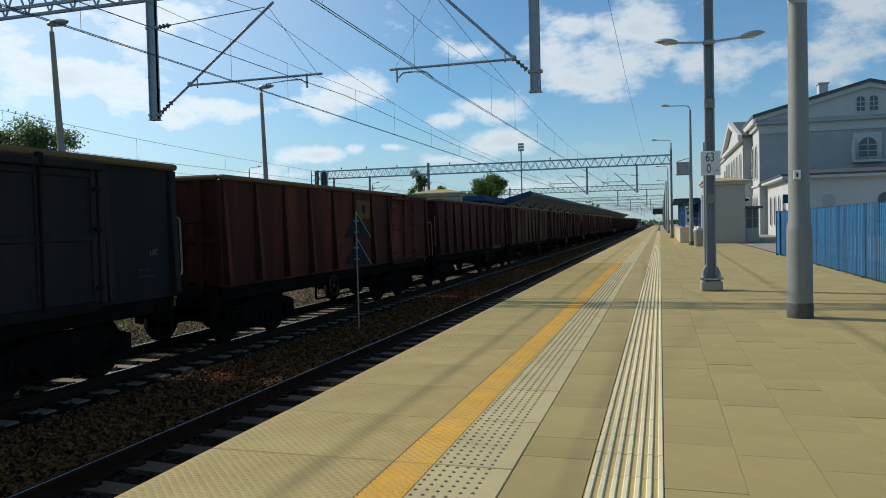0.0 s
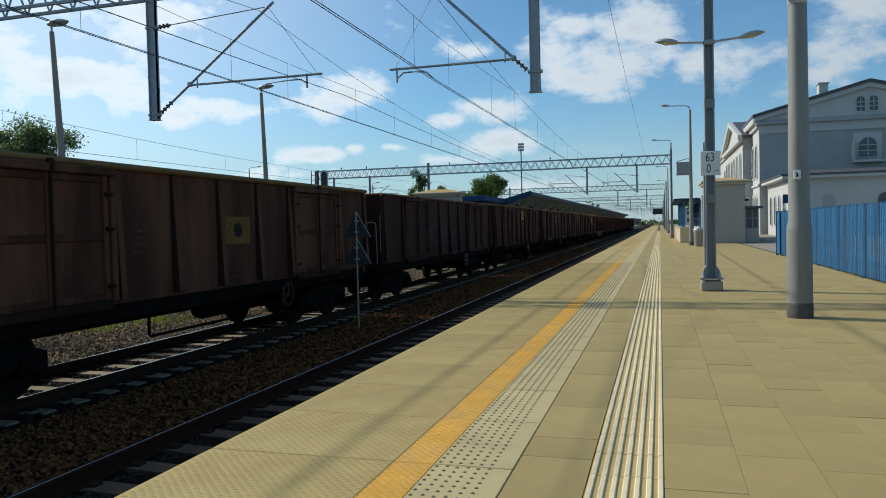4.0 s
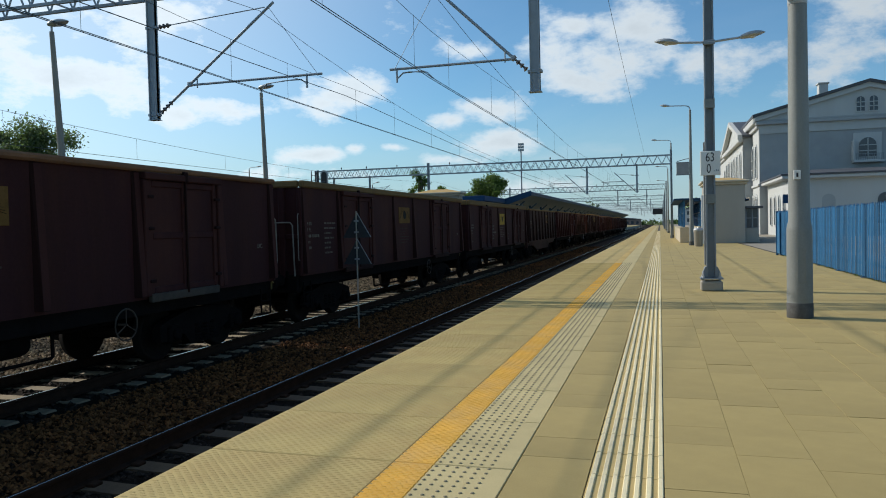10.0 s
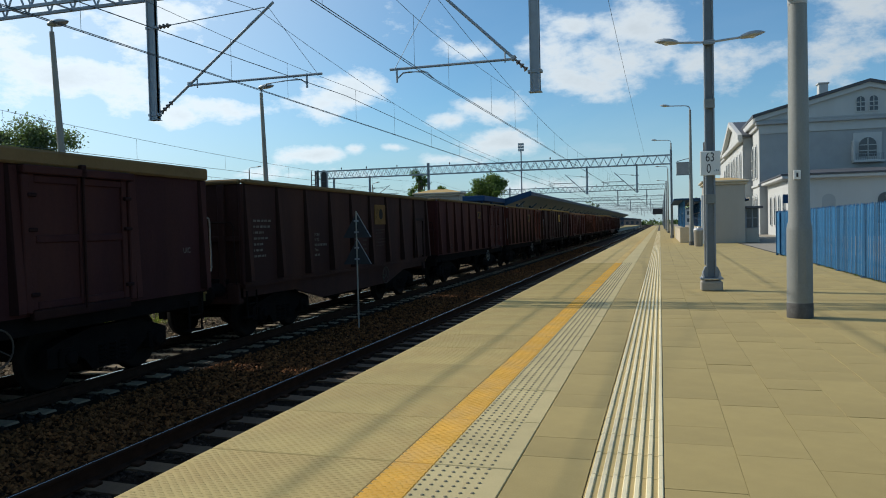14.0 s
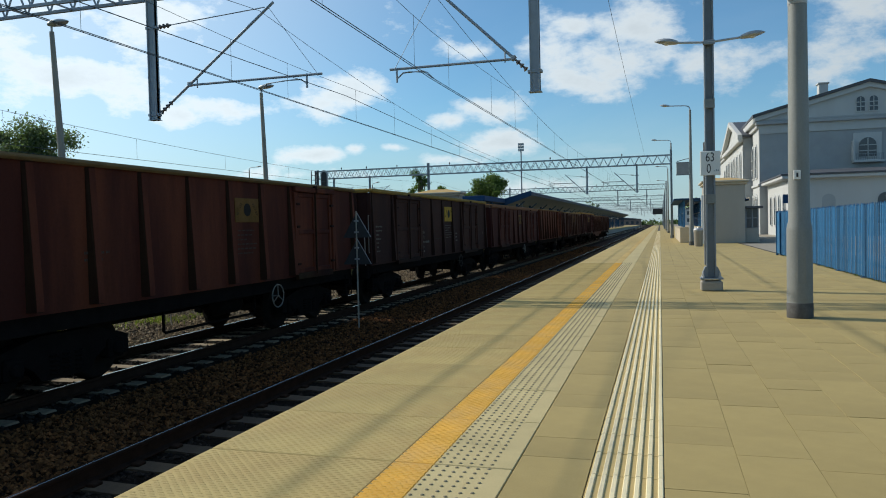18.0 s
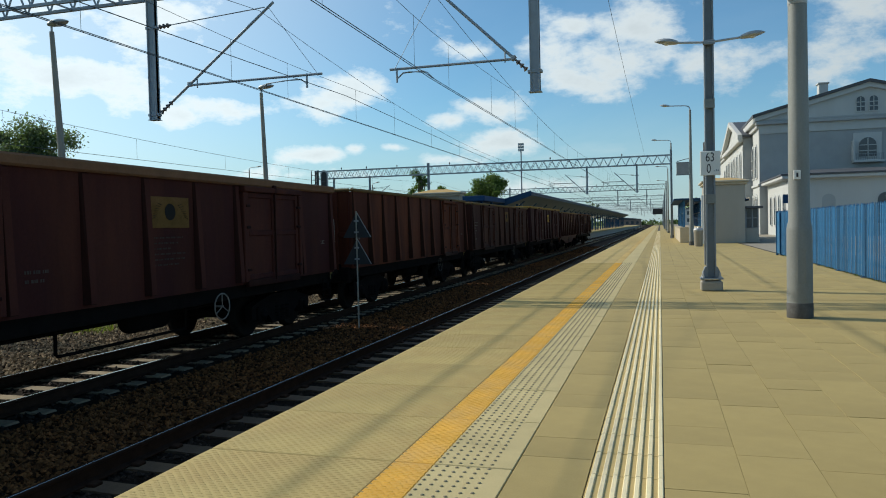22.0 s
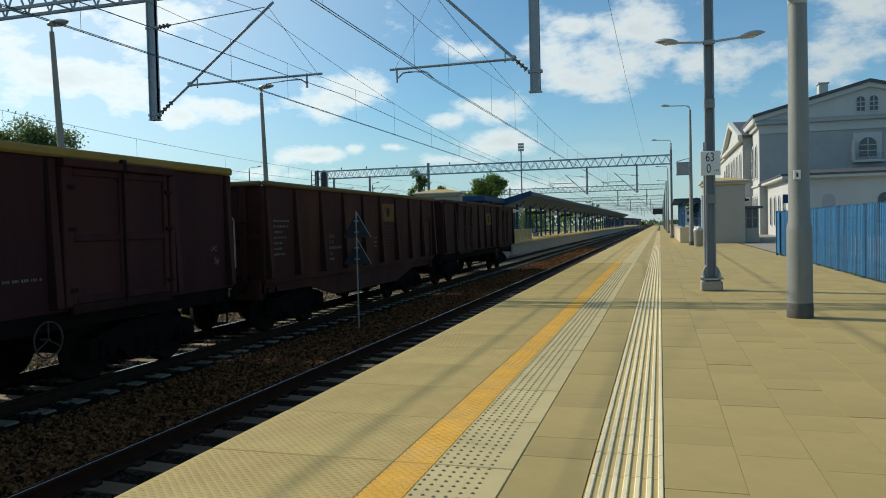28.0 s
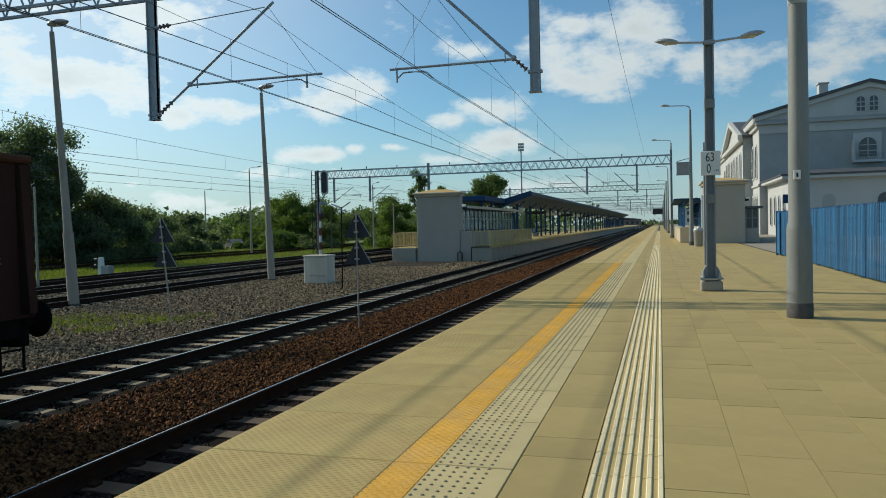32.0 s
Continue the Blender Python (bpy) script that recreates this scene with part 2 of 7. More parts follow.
M_INSUL = material("brown_porcelain", (0.12, 0.105, 0.10), 0.3, vary=0.1, bump=0)
M_LAMPHEAD = material("lamp_housing_grey", (0.40, 0.42, 0.42), 0.45, 0.3, vary=0.08, bump=0)
M_LAMPGLASS = material("lamp_glass_bowl", (0.72, 0.73, 0.70), 0.2, vary=0.05, bump=0)
M_RENDER = material("beige_wall_render", (0.385, 0.36, 0.305), 0.9, vary=0.08, scale=1.0, fine=60, bump=0.12, tint=(0.30, 0.275, 0.21), tint_scale=0.6, tint_amount=0.4, streak=True)
M_RENDERTOP = material("sandstone_cap", (0.48, 0.43, 0.32), 0.85, vary=0.1, scale=2, fine=50)
M_CAPROOF = material("ochre_cap_sheet", (0.52, 0.35, 0.13), 0.7, vary=0.12, scale=2, fine=40)
M_RAILING = material("cream_railing_paint", (0.58, 0.45, 0.21), 0.65, vary=0.12, scale=3, fine=30, bump=0.04, rand=0.1)
M_GLASS = glass_material("shelter_glass")
M_WINDOW = material("dark_window_pane", (0.06, 0.072, 0.085), 0.12, vary=0.1, scale=1, bump=0)
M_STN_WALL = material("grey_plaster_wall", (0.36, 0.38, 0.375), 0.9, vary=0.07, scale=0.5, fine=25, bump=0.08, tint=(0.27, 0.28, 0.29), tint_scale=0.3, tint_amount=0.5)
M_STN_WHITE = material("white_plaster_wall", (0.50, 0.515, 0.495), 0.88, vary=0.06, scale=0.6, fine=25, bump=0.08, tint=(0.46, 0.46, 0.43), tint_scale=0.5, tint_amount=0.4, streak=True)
M_STN_ROOF = material("dark_sheet_roof", (0.075, 0.08, 0.088), 0.6, vary=0.15, scale=1, fine=20)
M_ASPHALT = material("forecourt_paving", (0.30, 0.27, 0.21), 0.9, vary=0.15, scale=0.8, fine=40, tint=(0.22, 0.2, 0.16), tint_scale=0.3, tint_amount=0.5)


def leaf_material(name, base, thin):
    m = material(name, base, 0.6, vary=0.3, scale=0.5, fine=8, island=0.45, bump=0, spec=0.25)
    nt = m.node_tree
    b = nt.nodes["Principled BSDF"]
    src = b.inputs["Base Color"].links[0].from_socket
    tr = nt.nodes.new("ShaderNodeBsdfTranslucent")
    mul = nt.nodes.new("ShaderNodeVectorMath")
    mul.operation = "MULTIPLY"
    nt.links.new(src, mul.inputs[0])
    mul.inputs[1].default_value = (1.3, 1.5, 0.6)
    nt.links.new(mul.outputs[0], tr.inputs["Color"])
    mx = nt.nodes.new("ShaderNodeMixShader")
    mx.inputs[0].default_value = thin
    nt.links.new(b.outputs[0], mx.inputs[1])
    nt.links.new(tr.outputs[0], mx.inputs[2])
    nt.links.new(mx.outputs[0], nt.nodes["Material Output"].inputs["Surface"])
    return m


M_LEAF = leaf_material("broad_leaf", (0.095, 0.145, 0.05), 0.5)
M_LEAF_LIGHT = leaf_material("light_leaf", (0.115, 0.17, 0.04), 0.45)
M_LEAF_DARK = leaf_material("dark_leaf", (0.11, 0.145, 0.09), 0.5)
M_BLADE = leaf_material("grass_blade", (0.13, 0.155, 0.03), 0.4)
M_BARK = material("tree_bark", (0.11, 0.085, 0.06), 0.9, vary=0.3, scale=3, fine=20, bump=0.6, streak=True)

# ---------------------------------------------------------------- mesh helpers


class Build:
    """Collects vertices and faces of one mesh."""

    def __init__(self):
        self.v, self.f, self.smooth = [], [], []

    def add(self, verts, faces, smooth=False):
        n = len(self.v)
        self.v.extend(tuple(p) for p in verts)
        self.f.extend(tuple(i + n for i in f) for f in faces)
        self.smooth.extend([smooth] * len(faces))
        return self

    def box(self, x0, x1, y0, y1, z0, z1, b=0.0):
        """An upright box; b is the width of its chamfer."""
        if x0 > x1: x0, x1 = x1, x0
        if y0 > y1: y0, y1 = y1, y0
        if z0 > z1: z0, z1 = z1, z0
        lo, hi = (x0, y0, z0), (x1, y1, z1)
        b = min(b, 0.45 * min(h - l for l, h in zip(lo, hi)))
        if b <= 0:
            vs = [(x, y, z) for x in (x0, x1) for y in (y0, y1) for z in (z0, z1)]
            return self.add(vs, [(0, 1, 3, 2), (4, 6, 7, 5), (0, 4, 5, 1), (2, 3, 7, 6), (0, 2, 6, 4), (1, 5, 7, 3)])
        vs, idx = [], {}
        for c in range(8):
            s = (c >> 2 & 1, c >> 1 & 1, c & 1)
            for a in range(3):
                idx[c, a] = len(vs)
                vs.append([(hi[k] if s[k] else lo[k]) if k == a else (hi[k] - b if s[k] else lo[k] + b) for k in range(3)])
        fs = []
        bits = (4, 2, 1)
        for a in range(3):
            o = [k for k in range(3) if k != a]
            for s in (0, bits[a]):
                fs.append([idx[s, a], idx[s | bits[o[0]], a], idx[s | bits[o[0]] | bits[o[1]], a], idx[s | bits[o[1]], a]])
        for e in range(3):
            o = [k for k in range(3) if k != e]
            for s0 in (0, bits[o[0]]):
                for s1 in (0, bits[o[1]]):
                    c = s0 | s1
                    fs.append([idx[c, o[0]], idx[c | bits[e], o[0]], idx[c | bits[e], o[1]], idx[c, o[1]]])
        for c in range(8):
            fs.append([idx[c, 0], idx[c, 1], idx[c, 2]])
        mid = Vector([(l + h) / 2 for l, h in zip(lo, hi)])
        out = []
        for f in fs:
            p = [Vector(vs[i]) for i in f]
            n = (p[1] - p[0]).cross(p[2] - p[0])
            cen = sum(p, Vector()) / len(p)
            out.append(f if n.dot(cen - mid) > 0 else f[::-1])
        return self.add(vs, out)

    def rod(self, p0, p1, r0, r1=None, seg=10, caps=True, smooth=True):
        """A round bar from p0 to p1, tapering from r0 to r1."""
        r1 = r0 if r1 is None else r1
        p0, p1 = Vector(p0), Vector(p1)
        d = (p1 - p0).normalized()
        a = d.orthogonal().normalized()
        c = d.cross(a)
        vs = []
        for p, r in ((p0, r0), (p1, r1)):
            for i in range(seg):
                t = 2 * math.pi * i / seg
                vs.append(p + (a * math.cos(t) + c * math.sin(t)) * r)
        self.add(vs, [(i, (i + 1) % seg, seg + (i + 1) % seg, seg + i) for i in range(seg)], smooth)
        if caps:
            self.add(vs[:seg], [tuple(range(seg))[::-1]])
            self.add(vs[seg:], [tuple(range(seg))])
        return self

    def bar(self, p0, p1, w, h=None, up=(0, 0, 1)):
        """A square bar from p0 to p1."""
        h = w if h is None else h
        p0, p1 = Vector(p0), Vector(p1)
        d = (p1 - p0).normalized()
        u = Vector(up)
        if abs(d.dot(u)) > 0.98:
            u = Vector((1, 0, 0))
        s = d.cross(u).normalized()
        t = s.cross(d)
        vs = [p + s * (i * w / 2) + t * (j * h / 2) for p in (p0, p1) for i, j in ((-1, -1), (1, -1), (1, 1), (-1, 1))]
        return self.add(vs, [(3, 2, 1, 0), (4, 5, 6, 7), (0, 1, 5, 4), (1, 2, 6, 5), (2, 3, 7, 6), (3, 0, 4, 7)])

    def tube(self, pts, r, seg=8, smooth=True):
        """A bent round bar through points."""
        pts = [Vector(p) for p in pts]
        rings = []
        a = None
        for i, p in enumerate(pts):
            d = (pts[min(i + 1, len(pts) - 1)] - pts[max(i - 1, 0)]).normalized()
            a = d.orthogonal().normalized() if a is None else (a - d * a.dot(d)).normalized()
            c = d.cross(a)
            rings.append([p + (a * math.cos(2 * math.pi * k / seg) + c * math.sin(2 * math.pi * k / seg)) * r for k in range(seg)])
        vs = [q for g in rings for q in g]
        fs = [(i * seg + k, i * seg + (k + 1) % seg, (i + 1) * seg + (k + 1) % seg, (i + 1) * seg + k) for i in range(len(pts) - 1) for k in range(seg)]
        self.add(vs, fs, smooth)
        self.add(rings[0], [tuple(range(seg))[::-1]])
        return self.add(rings[-1], [tuple(range(seg))])

    def prism(self, outline, axis, a0, a1, smooth=False):
        """Extrudes an outline (pairs in the two other axes, in order) along axis x, y or z."""
        k = "xyz".index(axis)
        n = len(outline)
        area = sum(outline[i][0] * outline[(i + 1) % n][1] - outline[(i + 1) % n][0] * outline[i][1] for i in range(n))
        # the pair order (y,z), (x,z), (x,y): for y the handedness turns over
        if (area < 0) != (axis == "y"):
            outline = outline[::-1]
        vs = []
        for a in (a0, a1):
            for p, q in outline:
                vs.append({0: (a, p, q), 1: (p, a, q), 2: (p, q, a)}[k])
        if a1 < a0:
            vs = vs[n:] + vs[:n]
        self.add(vs, [(i, (i + 1) % n, n + (i + 1) % n, n + i) for i in range(n)], smooth)
        self.add(vs[:n], [tuple(range(n))[::-1]])
        return self.add(vs[n:], [tuple(range(n))])

    def lathe(self, profile, at=(0, 0, 0), axis="z", seg=16, smooth=True):
        """Turns (radius, height) pairs round an axis through at."""
        at = Vector(at)
        vs = []
        for r, h in profile:
            for i in range(seg):
                t = 2 * math.pi * i / seg
                c, s = r * math.cos(t), r * math.sin(t)
                vs.append(at + Vector({"z": (c, s, h), "x": (h, c, s), "y": (s, h, c)}[axis]))
        n = len(profile)
        self.add(vs, [(j * seg + i, j * seg + (i + 1) % seg, (j + 1) * seg + (i + 1) % seg, (j + 1) * seg + i) for j in range(n - 1) for i in range(seg)], smooth)
        self.add(vs[:seg], [tuple(range(seg))[::-1]])
        return self.add(vs[-seg:], [tuple(range(seg))])

    def ring(self, at, axis, R, r, seg=18, tseg=6):
        pts = []
        at = Vector(at)
        for i in range(seg + 1):
            t = 2 * math.pi * i / seg
            c, s = R * math.cos(t), R * math.sin(t)
            pts.append(at + Vector({"z": (c, s, 0), "x": (0, c, s), "y": (c, 0, s)}[axis]))
        return self.tube(pts, r, tseg)

    def mesh(self, name):
        me = bpy.data.meshes.new(name)
        me.from_pydata(self.v, [], self.f)
        if any(self.smooth):
            me.polygons.foreach_set("use_smooth", self.smooth)
        me.update()
        return me


def put(name, me, mat, parent=None, m=None, label=""):
    """Links a mesh (a Build or mesh data) as one object."""
    if isinstance(me, Build):
        me = me.mesh(name)
    ob = new(name, me)
    if not me.materials:
        me.materials.append(mat)
    if me.materials[0] is not mat:
        ob.material_slots[0].link = "OBJECT"
        ob.material_slots[0].material = mat
    if parent is not None:
        ob.parent = parent
    if m is not None:
        ob.matrix_basis = m
    if label:
        ob["label"] = label
    return ob


def thing(name, m, label, category, group="", kind=""):
    ob = new(name)
    ob.matrix_basis = m
    return tagged(ob, label, category, group, kind)


def structure(name, me, mat, label, category):
    return tagged(put(name, me, mat), label, category, "", "structure")

# ---------------------------------------------------------------- the plan, in metres
# z = 0 is the platform surface, x = 0 the right edge of the guide strip, y runs along the tracks
RAIL_Z = -0.76            # top of rail
TRACK_X = {1: -4.39, 2: -8.88, 3: -19.45, 4: -24.3, 5: -28.4}
GAUGE = 1.50              # between rail head centres
BED_Z = -0.965            # top of ballast
EDGE_X = -2.74            # platform edge


def ground():
    b = Build()
    xs = [-2500, -600, -200, -120, -80, -60, -45, -38, -34, -31, 70, 200, 600, 2500]
    ys = [-2500, -600, -120, -20, 0, 20, 40, 60, 80, 110, 150, 220, 400, 900, 2500]
    for x in xs:
        for y in ys:
            h = 0.12 * noise.noise((x * 0.13, y * 0.13, 3)) if x < -31 else 0
            b.v.append((x, y, -1.13 + h))
    n = len(ys)
    for i in range(len(xs) - 1):
        for j in range(n - 1):
            b.f.append((i * n + j, (i + 1) * n + j, (i + 1) * n + j + 1, i * n + j + 1))
            b.smooth.append(True)
    structure("ground", b, M_GRASS, "rough green meadow with dry patches beside the railway", "ground")


ground()


def ballast(name, x0, x1, mat, label, top=BED_Z):
    b = Build()
    b.prism([(x0 - 0.5, -1.2), (x0, top), (x1, top), (x1 + 0.5, -1.2)], "y", -140, 700)
    structure(name, b, mat, label, "ballast")


ballast("ballast_near", -6.95, -3.2, M_BALLAST_RUST, "rust-stained crushed stone track bed beside the platform")
ballast("ballast_middle", -18.0, -7.46, M_BALLAST_GREY, "grey crushed stone bed between the tracks", BED_Z - 0.004)
ballast("ballast_far", -30.6, -17.3, M_BALLAST_GREY, "grey crushed stone bed of the far tracks", BED_Z - 0.008)


M_BALLAST_OIL = material("oily_ballast_bed", (0.013, 0.010, 0.007), 0.95, vary=0.45, scale=9, fine=24, bump=0.9, spec=0.05)
structure("ballast_train_track", Build().box(-10.15, -6.9, -140, 700, -1.2, BED_Z + 0.005), M_BALLAST_OIL, "dark oily ballast under the train's track", "ballast")
structure("ballast_platform_track", Build().box(-5.55, -2.6, -140, 700, -1.2, BED_Z + 0.005), M_BALLAST_OIL, "dark oily ballast under the platform track", "ballast")


def stones():
    """Loose crushed stone, thickest where the camera looks down on it."""
    shapes = []
    for k in range(6):
        random.seed(40 + k)
        vs = []
        for s in ((1, 0, 0), (-1, 0, 0), (0, 1, 0), (0, -1, 0), (0, 0, 1), (0, 0, -1)):
            vs.append([c * random.uniform(0.7, 1.2) + random.uniform(-0.25, 0.25) for c in s])
        shapes.append(np.array(vs))
    tri = np.array([(0, 2, 4), (2, 1, 4), (1, 3, 4), (3, 0, 4), (2, 0, 5), (1, 2, 5), (3, 1, 5), (0, 3, 5)])
    rng = np.random.default_rng(7)

    def field(name, mat, label, zones, top):
        vv, ff = [], []
        n = 0
        for x0, x1, y0, y1, count, size, drop, phase in zones:
            px = rng.uniform(x0, x1, count)
            py = y0 + (y1 - y0) * rng.uniform(0, 1, count) ** 1.6
            if phase is not None:      # keep the sleepers clear
                off = np.abs((py - phase + 0.3) % 0.6 - 0.3) > 0.125
                px, py = px[off], py[off]
            for i in range(len(px)):
                s = size * rng.uniform(0.6, 1.35)
                a = rng.uniform(0, 6.28)
                m = shapes[i % 6] * s * np.array([1, rng.uniform(0.7, 1.1), rng.uniform(0.6, 0.9)])
                c, d = math.cos(a), math.sin(a)
                q = np.empty_like(m)
                q[:, 0] = m[:, 0] * c - m[:, 1] * d + px[i]
                q[:, 1] = m[:, 0] * d + m[:, 1] * c + py[i]
                q[:, 2] = m[:, 2] + top + drop + rng.uniform(-0.35, 0.85) * s
                vv.append(q)
                ff.append(tri + n)
                n += 6
        me = bpy.data.meshes.new(name)
        v, f = np.concatenate(vv), np.concatenate(ff)
        me.from_pydata(v.tolist(), [], f.tolist())
        tagged(put(name, me, mat), label, "ballast", "", "stuff")
    field("rusty_stones", M_STONE_RUST, "loose rust-brown crushed stones between the rails",
          [(-7.45, -5.5, 4, 34, 31000, 0.030, 0.014, None), (-7.3, -5.5, 30, 75, 9000, 0.045, 0.012, None)], BED_Z)
    field("oily_stones", M_STONE_OIL, "dark oily crushed stones between the rails",
          [(-5.5, -3.0, 4, 30, 15000, 0.030, -0.012, 7.95), (-10.0, -7.4, 4, 42, 22000, 0.032, -0.006, 7.80), (-20.6, -18.3, 17, 50, 5000, 0.045, -0.01, 7.60)], BED_Z)
    field("grey_stones", M_STONE_GREY, "loose grey crushed stones between the tracks",
          [(-17.0, -10.0, 8, 42, 62000, 0.034, 0.012, None), (-13, -10.3, 40, 75, 3000, 0.055, 0.0, None),
           (-18.1, -17.0, 17, 50, 3500, 0.045, 0.0, None), (-22.9, -20.9, 18, 60, 3500, 0.05, 0.0, None)], BED_Z)


stones()


def rail_profile(cx):
    """Foot, web and head of a flat-bottomed rail; top of head at RAIL_Z."""
    h = 0.172
    full = [(-0.075, 0), (0.075, 0), (0.075, 0.012), (0.010, 0.03), (0.008, 0.12), (0.036, 0.136), (0.036, 0.163), (0.030, 0.1695),
            (-0.030, 0.1695), (-0.036, 0.163), (-0.036, 0.136), (-0.008, 0.12), (-0.010, 0.03), (-0.075, 0.012)]
    return [(cx + x, RAIL_Z - h + z) for x, z in full]


def track(k, y0, y1, phase, named):
    cx = TRACK_X[k]
    base = thing("railway_track", pose(0, 0, 0), "steel rails on concrete sleepers in crushed stone ballast", "railway track", "railway tracks", "structure")
    for s in (-1, 1):
        b = Build()
        b.prism(rail_profile(cx + s * GAUGE / 2), "y", y0, y1)
        r = put("rail", b, M_RAIL, base, None, "rusty flat-bottomed steel rail")
        c = cx + s * GAUGE / 2
        wd = 0.006 if k == 1 else 0.013      # the less used track shines on a narrower band
        t = Build().prism([(c - wd - 0.004, RAIL_Z - 0.003), (c + wd + 0.004, RAIL_Z - 0.003), (c + wd, RAIL_Z), (c - wd, RAIL_Z)], "y", y0, y1)
        put("rail_head", t, M_RAILTOP, r, None, "worn shiny running surface")
    z1 = RAIL_Z - 0.178
    outline = [(-1.16, z1 - 0.2), (1.16, z1 - 0.2), (1.16, z1 - 0.02), (1.14, z1), (0.55, z1 + 0.004), (0.4, z1 - 0.004), (-0.4, z1 - 0.004),
               (-0.55, z1 + 0.004), (-1.14, z1), (-1.16, z1 - 0.02)]
    one = Build().prism(outline, "y", -0.125, 0.125).mesh("sleeper")
    clip = Build()
    for s in (-1, 1):
        for o in (-1, 1):
            clip.box(s * 0.75 + o * 0.12 - 0.05, s * 0.75 + o * 0.12 + 0.05, -0.06, 0.06, z1 - 0.01, z1 + 0.035, 0.01)
    clip = clip.mesh("rail_clip")
    rest = Build()
    n = int((y1 - y0) / 0.6)
    first = math.ceil((y0 - phase) / 0.6)
    for i in range(n):
        y = phase + (first + i) * 0.6
        if named[0] <= y <= named[1]:
            s = put("sleeper", one, M_SLEEPER_OLD if k == 1 else M_SLEEPER, base, pose(cx, y, 0))
            if k < 3 and y < 32:
                put("rail_clip", clip, M_RAIL, s)
        else:
            rest.add([(cx + x, y + o, z) for o in (-0.125, 0.125) for x, z in ((-1.16, z1 - 0.1), (1.16, z1 - 0.1), (1.16, z1), (-1.16, z1))],
                     [(0, 1, 5, 4), (1, 2, 6, 5), (2, 3, 7, 6), (3, 0, 4, 7)])
    tagged(put("sleeper_row", rest, M_SLEEPER, base), kind="stuff")


track(1, -130, 680, 7.95, (3.5, 70))
track(2, -130, 680, 7.80, (5, 80))
track(3, -130, 680, 7.60, (15, 60))
track(4, -130, 680, 7.70, (15, 50))
track(5, -130, 680, 7.65, (15, 40))


def overgrown_track(x):
    g = thing("overgrown_track", pose(x, 0, 0), "rusty siding sunk in the meadow grass", "railway track", "railway tracks", "structure")
    put("bed", Build().prism([(-1.15, -1.2), (1.15, -1.2), (0.95, -1.05), (-0.95, -1.05)], "y", -60, 330), M_BALLAST_GREY, g, None, "thin weathered ballast bed")
    for s in (-0.75, 0.75):
        put("rail", Build().prism([(p, z - 0.12) for p, z in rail_profile(s)], "y", -60, 330), M_RAIL, g)


overgrown_track(-42.3)
overgrown_track(-47.0)


